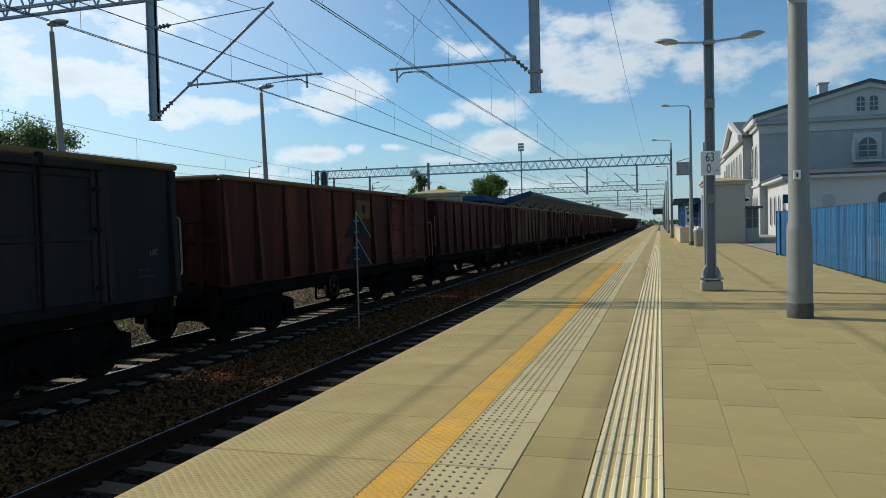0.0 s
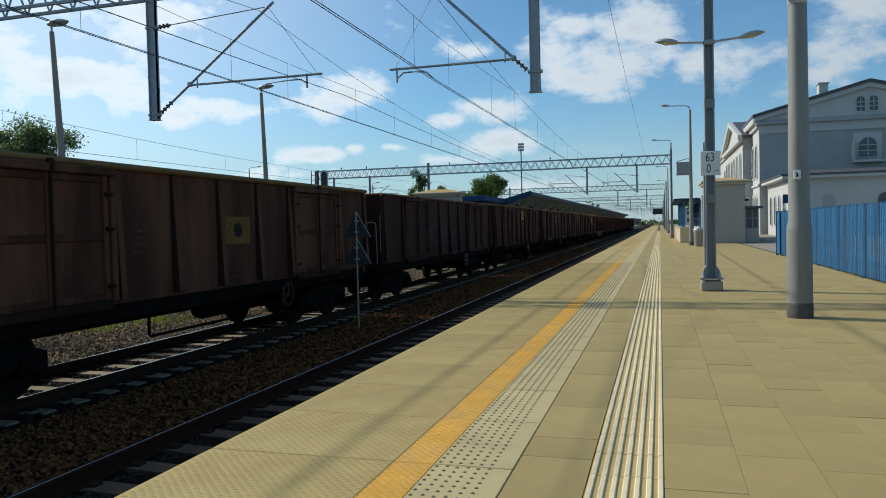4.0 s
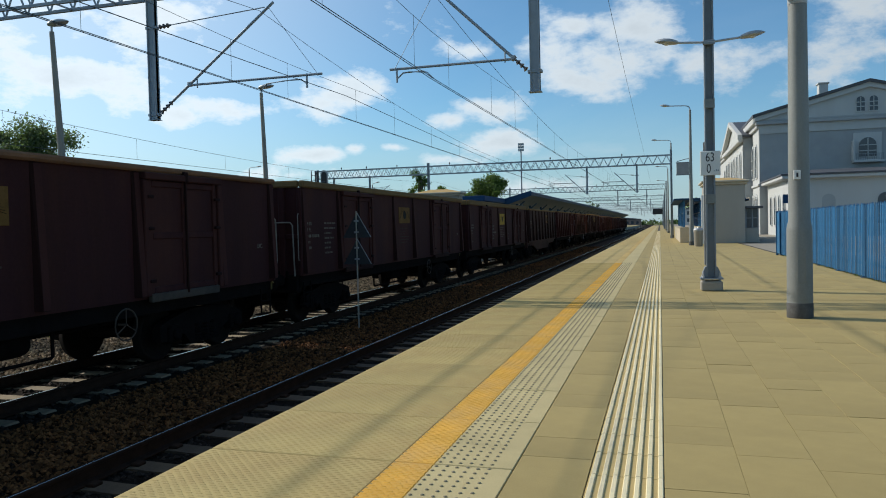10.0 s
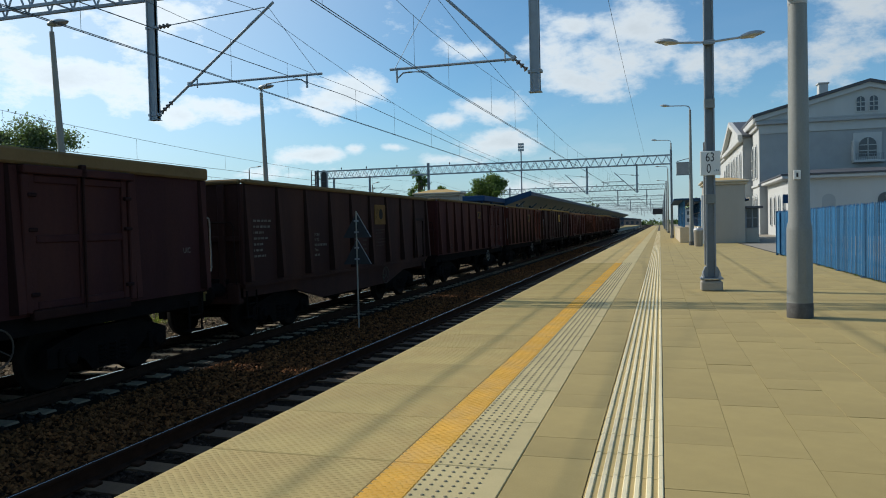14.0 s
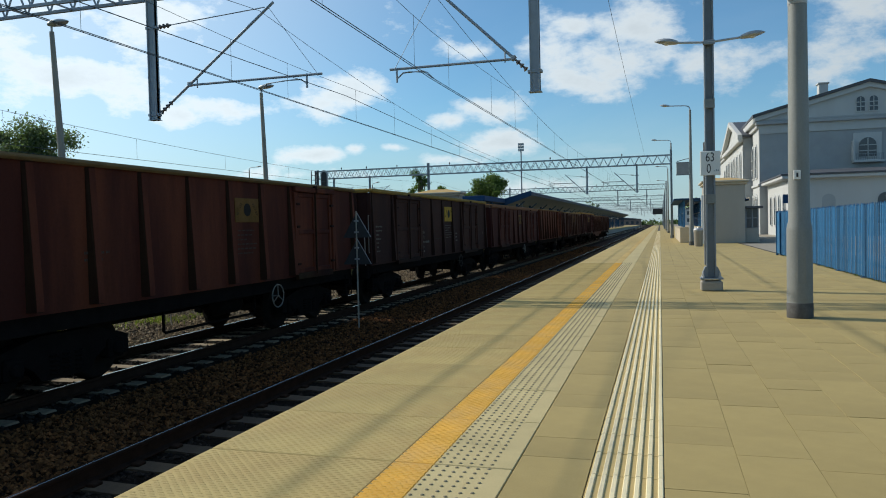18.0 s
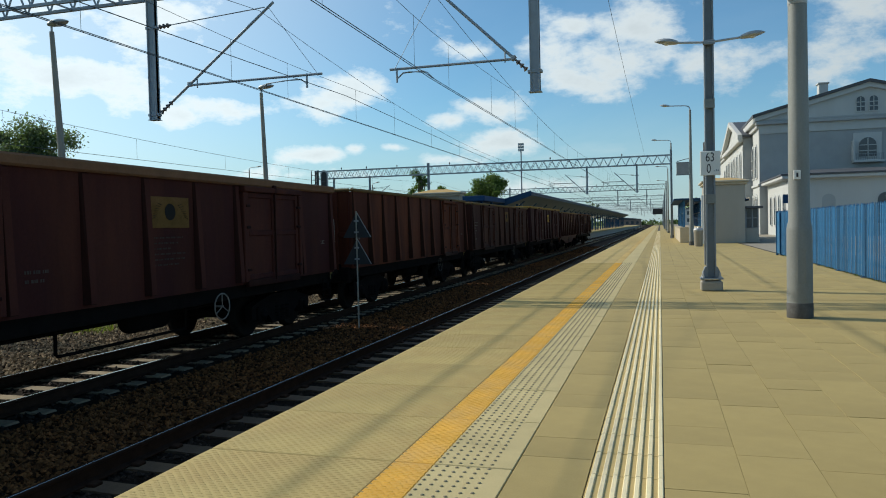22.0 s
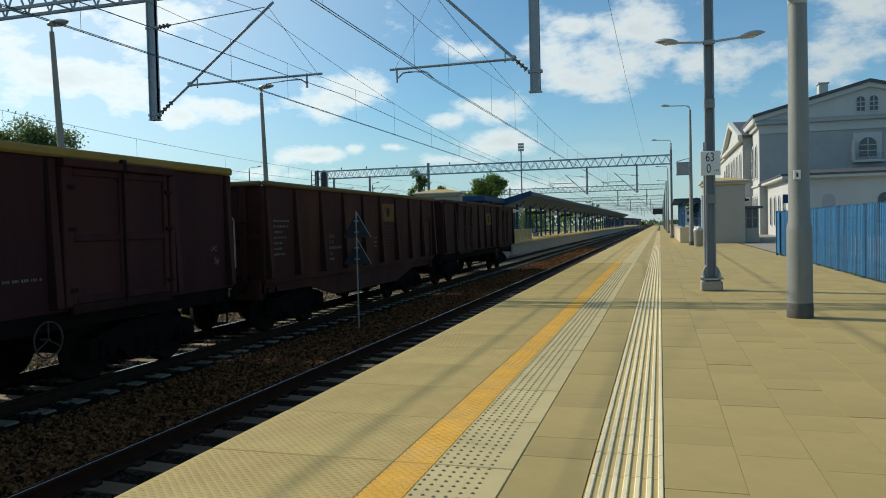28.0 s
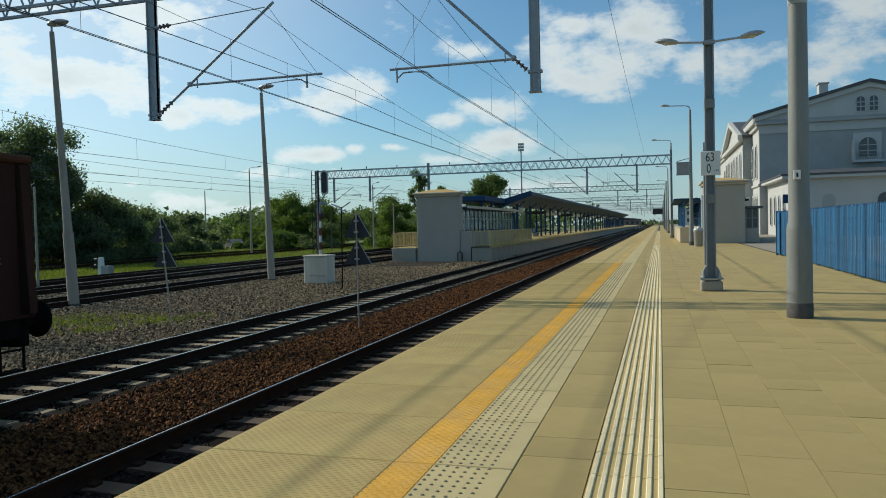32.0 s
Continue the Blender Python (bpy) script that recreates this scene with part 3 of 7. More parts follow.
def platform():
    """The station platform: retaining wall, edge slabs, guide strip and paving tiles."""
    base = structure("platform", Build().box(EDGE_X + 0.22, 4.6, -60, 420, -1.15, -0.085), M_CONC, "long concrete station platform with tactile paving", "platform")
    put("bedding", Build().box(EDGE_X + 0.12, 4.6, -60, 420, -0.08, -0.012), M_JOINT, base)
    y_first = 0.03
    # edge slabs, one metre long, each with its own face, yellow band and tactile domes
    face = Build().box(EDGE_X, -1.512, 0.006, 0.994, -0.12, 0.0, 0.006)
    fine = Build().box(-1.512, -1.268, 0.006, 0.994, -0.12, 0.0, 0.004)
    dome = Build().box(-1.268, -0.808, 0.006, 0.994, -0.12, 0.0, 0.005)
    bumps = Build()
    for j in range(13):
        for i in range(6):
            x = -1.243 + i * 0.061
            y = 0.040 + j * 0.0768 + (0.012 if i % 2 else 0)
            bumps.lathe([(0.0115, 0.0), (0.0098, 0.0045), (0.0045, 0.006)], (x, y, 0.0), "z", 7)
    ridges = Build()
    for j in range(32):
        y = 0.022 + j * 0.0308
        for i in range(20):
            x = EDGE_X + 0.03 + i * 0.0605 + (0.03 if j % 2 else 0)
            ridges.add([(x, y, 0), (x + 0.036, y, 0), (x + 0.036, y + 0.014, 0), (x, y + 0.014, 0), (x + 0.006, y + 0.007, 0.0036), (x + 0.03, y + 0.007, 0.0036)],
                       [(0, 1, 5, 4), (2, 3, 4, 5), (1, 2, 5), (3, 0, 4)])
    yridges = Build()
    for j in range(32):
        y = 0.022 + j * 0.0308
        for i in range(4):
            x = -1.502 + i * 0.0605 + (0.025 if j % 2 else 0)
            yridges.add([(x, y, 0), (x + 0.036, y, 0), (x + 0.036, y + 0.014, 0), (x, y + 0.014, 0), (x + 0.006, y + 0.007, 0.0045), (x + 0.03, y + 0.007, 0.0045)],
                        [(0, 1, 5, 4), (2, 3, 4, 5), (1, 2, 5), (3, 0, 4)])
    meshes = [b.mesh(n) for b, n in ((face, "edge_slab"), (fine, "yellow_band"), (dome, "tactile_panel"), (bumps, "tactile_domes"), (ridges, "slab_ridges"), (yridges, "band_ridges"))]
    far = [Build(), Build(), Build()]
    for i in range(-30, 320):
        y = y_first + i
        if -1 <= i < 70:
            m = pose(0, y, random.uniform(-0.0015, 0.0015))
            s = put("edge_slab", meshes[0], M_SLAB, base, m)
            put("yellow_band", meshes[1], M_YELLOW if i < 13 else M_YELLOW_DULL, s)
            put("tactile_panel", meshes[2], M_DOME, s)
            if i < 26:
                put("slab_ridges", meshes[4], M_SLAB, s)
                put("band_ridges", meshes[5], M_YELLOW, s)
                put("tactile_domes", meshes[3], M_DOMEHEAD, s)
        else:
            for b, x0, x1 in zip(far, (EDGE_X, -1.512, -1.268), (-1.512, -1.268, -0.808)):
                b.box(x0, x1, y + 0.006, y + 0.994, -0.12, 0)
    for b, m, n in zip(far, (M_SLAB, M_YELLOW_DULL, M_DOME), ("far_edge_slabs", "far_yellow_band", "far_tactile_panels")):
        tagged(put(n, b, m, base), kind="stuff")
    # plain tiles between the tactile panel and the guide strip, then columns of paving
    cols = [(-0.802, -0.394)] + [(0.004 + 0.403 * i, 0.004 + 0.403 * i + 0.396) for i in range(11)]
    meshes = {(w, n): Build().box(0, w, 0.002, n - 0.002, -0.06, 0.0, 0.001).mesh("paving_tile") for w in (0.401, 0.408) for n in (0.41, 0.82)}
    rest = Build()
    # long and short tiles take turns in each row; the rows start at uneven places
    start = (4.71, 3.91, 4.97, 5.60, 4.78, 4.40, 5.05, 4.2, 4.9, 4.55, 5.3, 4.1)
    for c, (x0, x1) in enumerate(cols):
        y, j = start[c % 12] - 1.23 * 20, 0
        near = 24 if c < 6 else 18
        while y < 330:
            n = 0.41 if j % 2 else 0.82
            if 1.0 < y < near:
                put("paving_tile", meshes[0.408 if c == 0 else 0.401, n], M_TILE, base, pose(x0, y, random.uniform(-0.0022, 0.0014)))
            else:
                rest.box(x0, x1, y + 0.004, y + n - 0.004, -0.06, 0)
            y, j = y + n, j + 1
    tagged(put("far_paving_tiles", rest, M_TILE, base), kind="stuff")
    # ribbed guide strip
    plate = Build().box(-0.39, -0.002, 0.003, 0.397, -0.06, -0.004, 0.003).mesh("guide_tile")
    rib = Build()
    for i in range(7):
        x = -0.381 + i * 0.0585
        rib.prism([(x, -0.004), (x + 0.030, -0.004), (x + 0.025, 0.005), (x + 0.005, 0.005)], "y", 0.004, 0.396)
    rib = rib.mesh("guide_ribs")
    fp, fr = Build(), Build()
    for j in range(-40, 300):
        y = 0.05 + 0.4 * j
        if 1.2 < y < 48:
            t = put("guide_tile", plate, M_RIBBASE, base, pose(0, y, random.uniform(-0.001, 0.001)))
            put("guide_ribs", rib, M_RIB, t)
        else:
            fp.box(-0.39, -0.002, y + 0.003, y + 0.397, -0.06, -0.004)
            for i in range(7):
                    x = -0.381 + i * 0.0585
                    fr.box(x + 0.004, x + 0.025, y, y + 0.396, -0.004, 0.004)
    tagged(put("far_guide_tiles", fp, M_RIBBASE, base), kind="stuff")
    tagged(put("far_guide_ribs", fr, M_RIB, base), kind="stuff")
    # overhanging edge wall
    put("platform_wall", Build().box(EDGE_X + 0.12, EDGE_X + 0.22, -60, 420, -1.15, -0.122), M_CONC, base)


platform()

# ---------------------------------------------------------------- overhead line
GANTRY_Y = [-33.0, 15.4, 64.0, 112.0, 160.0, 208.0, 258.0, 310.0]


def lattice_beam(x0, x1, y, z0, z1, depth):
    """Four chords and zigzag bracing of a portal beam."""
    b = Build()
    for yy in (y - depth / 2, y + depth / 2):
        for z in (z0, z1):
            b.bar((x0, yy, z), (x1, yy, z), 0.075)
        n = max(4, round((x1 - x0) / 0.72))
        for i in range(n):
            a, c = x0 + (x1 - x0) * i / n, x0 + (x1 - x0) * (i + 1) / n
            m = (a + c) / 2
            b.bar((a, yy, z0), (m, yy, z1), 0.035)
            b.bar((m, yy, z1), (c, yy, z0), 0.035)
    n = max(4, round((x1 - x0) / 1.4))
    for z in (z0, z1):
        for i in range(n + 1):
            a = x0 + (x1 - x0) * i / n
            b.bar((a, y - depth / 2, z), (a, y + depth / 2, z), 0.035)
    return b


def insulator(b, p0, p1, n=7):
    p0, p1 = Vector(p0), Vector(p1)
    d = (p1 - p0)
    for i in range(n):
        a = p0 + d * ((i + 0.15) / n)
        c = p0 + d * ((i + 0.6) / n)
        b.rod(a, c, 0.062, 0.03, 9)
    b.rod(p0, p1, 0.024, seg=6)


def drop_post(parent, x, y, z_low, z_top, side, cx, cw_z, head_reach, tip_reach, foot_up, head_up, w):
    """A post hung from the beam with its bracket; side +1 means that the track lies towards +x."""
    post = put("drop_post", Build().box(x - w, x + w, y - 0.05, y + 0.05, z_low, z_top, 0.012).box(x - w, x - w + 0.025, y - 0.085, y + 0.085, z_low, z_top).box(x + w - 0.025, x + w, y - 0.085, y + 0.085, z_low, z_top)
               .box(x - w - 0.03, x + w + 0.03, y - 0.1, y + 0.1, z_low - 0.015, z_low), M_GANTRY, parent, None, "grey hanging steel post")
    s = side
    head = Vector((x + s * head_reach, y, cw_z + head_up))
    foot = Vector((x + s * 0.13, y, z_low + foot_up))
    d = (head - foot).normalized()
    b = Build()
    b.rod(foot + d * 0.5, head + d * 0.16, 0.033, seg=8)
    elbow = foot + d * ((cw_z + 0.29 - foot.z) / d.z if foot.z < cw_z + 0.1 else 0.75)
    tip = Vector((x + s * tip_reach, y, cw_z + 0.27))
    root = Vector((elbow.x, y, cw_z + 0.27))
    b.rod(root, tip, 0.028, seg=8)
    b.rod(elbow + d * 0.25, elbow + d * 0.25 - Vector((0, 0, 0.25)), 0.016, seg=6)
    b.box(elbow.x - 0.05, elbow.x + 0.05, y - 0.05, y + 0.05, elbow.z - 0.05, elbow.z + 0.05, 0.01)
    dx = tip.x - s * 0.16 if tip_reach < 4 else tip.x - s * 0.38
    b.rod((dx, y, cw_z + 0.30), (dx, y, cw_z - 0.02), 0.024, seg=6)
    away = 1 if cx > dx else -1
    for k in (0, 1):
        b.tube([(dx, y + 0.02 * k, cw_z + 0.06), (dx + away * 0.14, y + 0.03 * k, cw_z + 0.18), (dx + away * (0.3 + 0.3 * k), y + 0.03 * k, cw_z + 0.19), (cx - away * 0.12, y + 0.03 * k, cw_z + 0.15), (cx + away * 0.02 * k, y + 0.03 * k, cw_z + 0.01)], 0.011, 6)
    put("bracket_arm", b, M_GANTRY, post)
    i = Build()
    insulator(i, foot + d * 0.06, foot + d * 0.5, 4)
    put("insulator", i, M_INSUL, post)
    b2 = Build()
    tie0 = Vector((x + s * 0.13, y, cw_z + head_up - 0.18))
    tie1 = head - Vector((s * 0.1, 0, 0))
    e = (tie1 - tie0).normalized()
    b2.rod(tie0 + e * 0.4, tie1, 0.012, seg=6)
    put("tie_rod", b2, M_GANTRY, post)
    for zc in (tie0.z, foot.z):
        put("clamp", Build().box(x - 0.15, x + 0.15, y - 0.07, y + 0.07, zc - 0.04, zc + 0.03, 0.01), M_GANTRY, post)
    put("dropper_wire", Build().tube([head - Vector((0, 0, 0.02)), (tip.x - s * 0.12, y, cw_z + 0.29)], 0.006, 5), M_GANTRY, post)
    i = Build()
    insulator(i, tie0 + e * 0.08, tie0 + e * 0.4, 3)
    put("insulator", i, M_INSUL, post)


def steel_mast(parent, x, y, z0, z1, name="mast"):
    b = Build()
    w = 0.15
    for s in (-1, 1):
        b.box(x + s * 0.05 - 0.035, x + s * 0.05 + 0.035, y - w, y + w, z0, z1, 0.01)
    k = z0 + 0.4
    while k < z1:
        b.box(x - 0.06, x + 0.06, y - w + 0.02, y + w - 0.02, k, k + 0.06)
        k += 0.8
    return put(name, b, M_MAST, parent, None, "dark grey double-channel steel mast")


def gantry(i, y):
    near = y < 30
    z0, z1 = (7.13, 7.95) if near else (6.15, 6.87)
    g = thing("catenary_gantry", pose(0, 0, 0), "grey steel lattice portal carrying overhead wires", "gantry", "catenary gantries")
    x_left = -31.0
    put("lattice_beam", lattice_beam(x_left, 0.94, y, z0, z1, 0.6), M_GANTRY, g, None, "grey steel lattice beam")
    if not near or y < 0:
        steel_mast(g, 0.94, y, 0.0, z1 + 0.45)
    steel_mast(g, -31.0, y, -1.1, z1 + 0.1)
    if y > 30:
        steel_mast(g, -20.0 if y < 80 else -22.0, y, -1.0, z1 + 0.3)
    zl = 4.13 if near else 3.88
    posts = ((-2.44, -1, -4.67, 4.57, 2.12, 3.2, 0.42), (-11.73, 1, -8.80, 4.62, 3.16, 4.46, 0.12)) if near else (
        (-1.8, -1, -4.15, 4.57, 1.72, 2.9, 0.1), (-5.9, -1, -8.8, 4.6, 1.75, 3.3, 0.1), (-25.7, 1, -24.3, 4.3, 1.8, 2.8, 0.2), (-29.3, 1, -28.4, 4.3, 1.8, 2.8, 0.2))
    for x, s, cx, cw, hr, tr, fu in posts:
        drop_post(g, x, y, zl, z0 + 0.1, s, cx, cw, hr, tr, fu, 1.9 if near else 0.92, 0.10 if near else 0.07)
    for x in (-28.5, -26.0, -23.0, -18.0, -9.0, -3.0):
        put("pin_insulator", Build().lathe([(0.02, 0.0), (0.02, 0.12), (0.06, 0.14), (0.05, 0.24), (0.02, 0.3)], (x, y, z1), "z", 8), M_INSUL, g)


for _i, _y in enumerate(GANTRY_Y):
    gantry(_i, _y)


def wire_line(name, label, sup_x, cw, top, low_z, radius, stitch=0.0, double=False):
    """Contact wire, carrying cable sagging between the portals, stitch wires at the supports, and droppers. sup_x: the wire's x at even and odd portals."""
    g = thing(name, pose(0, 0, 0), label, "overhead wire", "overhead lines")
    con, mes, drop, sti = Build(), Build(), Build(), Build()
    for k in range(len(GANTRY_Y) - 1):
        y0, y1 = GANTRY_Y[k], GANTRY_Y[k + 1]
        xa, xb = sup_x[k % 2], sup_x[(k + 1) % 2]
        span = y1 - y0

        def car(y):
            t = (y - y0) / span
            return top - (top - low_z) * 4 * t * (1 - t)

        def xx(y):
            return xa + (xb - xa) * (y - y0) / span
        n = 18
        ys = [y0 + span * i / n for i in range(n + 1)]
        mes.tube([(xx(y), y, car(y)) for y in ys], radius * 0.85, 5)
        for o in ((-0.028, 0.028) if double else (0,)):
            con.tube([(xx(y) + o, y, cw) for y in ys], radius, 5)
        reach = 9.0
        if stitch:
            for yc, sgn in ((y0, 1), (y1, -1)):
                ye = yc + sgn * reach
                pts = []
                for i in range(7):
                    t = i / 6
                    pts.append((xx(yc + sgn * reach * t), yc + sgn * reach * t, stitch + (car(ye) - stitch) * t ** 1.7))
                sti.tube(pts, radius * 0.7, 5)
                for t in (0.14, 0.62):
                    y = yc + sgn * reach * t
                    z = stitch + (car(ye) - stitch) * t ** 1.7
                    drop.rod((xx(y), y, cw), (xx(y), y, z), 0.004, seg=5)
        m = max(5, round(span / 6.2))
        for i in range(m):
            y = y0 + (reach if stitch else 3.0) + (span - 2 * (reach if stitch else 3.0)) * i / (m - 1)
            drop.rod((xx(y), y, cw), (xx(y), y, car(y)), 0.004, seg=5)
    put("contact_wire", con, M_WIRE, g)
    put("carrier_cable", mes, M_WIRE, g)
    put("dropper", drop, M_WIRE, g)
    if stitch:
        put("stitch_wire", sti, M_WIRE, g)


wire_line("overhead_line", "double contact wire and carrier cable over the platform track", (-4.1, -4.67), 4.57, 6.47, 5.36, 0.0075, 5.58, True)
wire_line("overhead_line", "double contact wire and carrier cable over the train's track", (-8.9, -8.80), 4.62, 6.45, 5.2, 0.0075, 5.5, True)
for _k, _cw, _top in ((3, 4.28, 5.45), (4, 4.15, 5.1), (5, 4.2, 5.2)):
    wire_line("overhead_line", "thin overhead wires above the far tracks", (TRACK_X[_k] + 0.15, TRACK_X[_k] - 0.15), _cw, _top, _top - 0.6, 0.009)


def feeder(x, z, sag, label="single dark wire strung between the portals"):
    g = Build()
    for k in range(len(GANTRY_Y) - 1):
        y0, y1 = GANTRY_Y[k], GANTRY_Y[k + 1]
        g.tube([(x, y0 + (y1 - y0) * i / 12, z - sag * 4 * (i / 12) * (1 - i / 12)) for i in range(13)], 0.007, 5)
    tagged(put("feeder_wire", g, M_WIRE), label, "overhead wire", "overhead lines")


feeder(-1.32, 7.75, 0.15)
feeder(-6.7, 4.35, 0.3)

# ---------------------------------------------------------------- masts, lamps and signs on the platform


def kilometre_mast():
    x, y = 0.95, 15.4
    g = thing("steel_mast", pose(x, y, 0), "dark grey steel mast on a concrete footing with a kilometre sign", "mast")
    put("footing", Build().box(-0.20, 0.20, -0.2, 0.2, 0, 0.19, 0.02), M_CONC, g, None, "short concrete footing block")
    foot = put("base_plate", Build().box(-0.21, 0.21, -0.2, 0.2, 0.225, 0.255, 0.005), M_MAST, g)
    for sx in (-0.15, 0.15):
        for sy in (-0.14, 0.14):
            put("anchor_bolt", Build().rod((sx, sy, 0.18), (sx, sy, 0.36), 0.016, seg=8).rod((sx, sy, 0.255), (sx, sy, 0.285), 0.032, seg=6), M_STEEL, foot)
    gus = Build()
    for s in (-1, 1):
        gus.prism([(s * 0.08, 0.255), (s * 0.17, 0.255), (s * 0.17, 0.33), (s * 0.12, 0.46), (s * 0.08, 0.47)], "y", -0.11, 0.11)
    put("gusset", gus, M_MAST, foot)
    shaft = Build()
    for s in (-1, 1):
        shaft.box(s * 0.075 - 0.016, s * 0.075 + 0.016, -0.10, 0.10, 0.255, 8.4, 0.004)
    shaft.box(-0.06, 0.06, -0.02, 0.02, 0.255, 8.4)
    put("shaft", shaft, M_MAST, g)
    for z in (1.70, 3.55):
        put("reflective_band", Build().box(-0.096, 0.096, -0.105, 0.105, z, z + 0.18, 0.004), M_POLE, g, None, "pale painted band")
    sign = put("kilometre_sign", Build().box(-0.185, 0.185, -0.135, -0.115, 2.245, 2.715, 0.008), M_WHITE, g, None, "white plate with black numerals 63 and 0")

    def text(body, size, dx, dz):
        cu = bpy.data.curves.new("numerals", "FONT")
        cu.body, cu.size, cu.extrude, cu.align_x = body, size, 0.001, "CENTER"
        ob = new("numerals", cu)
        me = bpy.data.meshes.new_from_object(ob.evaluated_get(bpy.context.evaluated_depsgraph_get()))
        bpy.data.objects.remove(ob)
        me.transform(Matrix.Translation((dx, -0.138, dz)) @ Matrix.Rotation(radians(90), 4, "X") @ Matrix.Diagonal((0.8, 1.15, 1, 1)))
        me.materials.clear()
        put("numerals", me, M_INK, sign)
    text("63", 0.215, -0.005, 2.515)
    text("0", 0.215, -0.03, 2.295)
    put("small_mark", Build().box(0.06, 0.09, -0.138, -0.1355, 2.32, 2.335).box(0.10, 0.125, -0.138, -0.1355, 2.32, 2.36).box(0.135, 0.155, -0.138, -0.1355, 2.32, 2.35), M_SIGNBACK, sign)
    cable = Build().box(-0.125, -0.095, -0.03, 0.03, 0.5, 2.9, 0.004)
    put("cable_duct", cable, M_SIGNBACK, g)


kilometre_mast()


def luminaire(parent, p, d, size=0.55):
    """A flat street lamp head at p that points along d (+1 or -1 in x)."""
    b = Build()
    prof = [(0.0, 0.035), (0.06, 0.08), (0.2, 0.118), (0.34, 0.112), (0.46, 0.07), (0.55, 0.012)]
    rings = []
    for t, r in prof:
        k = size / 0.55
        ring = []
        for i in range(10):
            a = 2 * math.pi * i / 10
            zz = math.sin(a) * r * (0.75 if math.sin(a) > 0 else 0.45)
            ring.append((p[0] + d * t * k, p[1] + math.cos(a) * r * 1.35 * k, p[2] + zz * k + t * 0.12))
        rings.append(ring)
    vs = [q for r in rings for q in r]
    fs = [(j * 10 + i, j * 10 + (i + 1) % 10, (j + 1) * 10 + (i + 1) % 10, (j + 1) * 10 + i) for j in range(len(prof) - 1) for i in range(10)]
    if d < 0:
        fs = [f[::-1] for f in fs]
    b.add(vs, fs, True)
    h = put("lamp_head", b, M_LAMPHEAD, parent, None, "grey flat lamp head")
    k = size / 0.55
    put("lens", Build().lathe([(0.01, -0.05 * k), (0.07 * k, -0.03 * k), (0.095 * k, 0.0)], (p[0] + d * 0.27 * k, p[1], p[2] + 0.01), "z", 12), M_LAMPGLASS, h)


def arm_lamp(x, y, h, reach, z0=0.0, r0=0.085, r1=0.055, mat=None, label="grey tapered steel lamp post with a curved arm", sides=(-1,), size=0.55):
    mat = mat or M_POLE
    g = thing("street_lamp", pose(x, y, z0), label, "street lamp", "platform lamps")
    put("post", Build().rod((0, 0, 0), (0, 0, 1.2), r0 * 1.25, r0 * 1.2, 14).rod((0, 0, 1.2), (0, 0, h - 0.25), r0, r1, 14), mat, g)
    put("base_sleeve", Build().rod((0, 0, 0), (0, 0, 0.22), r0 * 1.35, seg=14), M_DARKBASE, g)
    for s in sides:
        put("arm", Build().tube([(0, 0, h - 0.5), (0, 0, h - 0.2), (s * 0.08, 0, h - 0.05), (s * 0.25, 0, h), (s * (reach - 0.5), 0, h + 0.04)], 0.03, 8), M_STEEL, g)
        luminaire(g, (s * (reach - 0.55), 0, h + 0.03), s, size)
    return g


def big_pole():
    """The stout tapered pole that stands nearest."""
    g = thing("lighting_pole", pose(1.84, 11.18, 0), "stout grey tapered steel pole with a dark base band", "pole")
    prof = [(0.168, 0), (0.166, 0.26), (0.163, 1.2), (0.160, 1.25), (0.139, 1.34), (0.135, 2.0), (0.119, 4.5), (0.10, 8.2), (0.02, 8.24)]
    put("shaft", Build().lathe(prof, (0, 0, 0), "z", 28), M_POLE, g)
    put("base_band", Build().lathe([(0.169, 0.0), (0.171, 0.01), (0.170, 0.20), (0.167, 0.208)], (0, 0, 0), "z", 28), M_DARKBASE, g, None, "dark bitumen base band")
    put("inspection_door", Build().prism([(-0.05, 0.5), (0.05, 0.5), (0.05, 0.95), (-0.05, 0.95)], "y", -0.169, -0.160), M_POLE, g)
    put("number_tag", Build().box(-0.085, 0.0, -0.146, -0.115, 1.90, 2.02, 0.003), M_WHITE, g, None, "small pale tag")
    t = Build().box(-0.055, -0.03, -0.149, -0.1465, 1.93, 1.99)
    put("tag_mark", t, M_INK, g)
    put("clamp", Build().lathe([(0.120, 4.28), (0.126, 4.29), (0.126, 4.36), (0.120, 4.37)], (0, 0, 0), "z", 20), M_STEEL, g)
    h = put("loudspeaker", Build().lathe([(0.04, 0.0), (0.075, -0.04), (0.09, -0.16), (0.06, -0.24), (0.02, -0.26)], (-0.16, 0, 4.43), "y", 14), M_STEEL, g)
    put("cap", Build().lathe([(0.09, 8.2), (0.05, 8.26), (0.01, 8.28)], (0, 0, 0), "z", 14), M_STEEL, g)


big_pole()

# twin lamps carried beyond the kilometre mast, then single lamps down the platform
arm_lamp(1.72, 44.6, 7.95, 1.65, sides=(-1,), r0=0.115, r1=0.06)
arm_lamp(0.98, 66.5, 8.35, 1.65, sides=(-1,), r0=0.115, r1=0.06)
for _y in (96.0, 128.0, 160.0, 192.0):
    arm_lamp(1.0, _y, 8.2, 1.5, sides=(-1,), r0=0.11, r1=0.06)


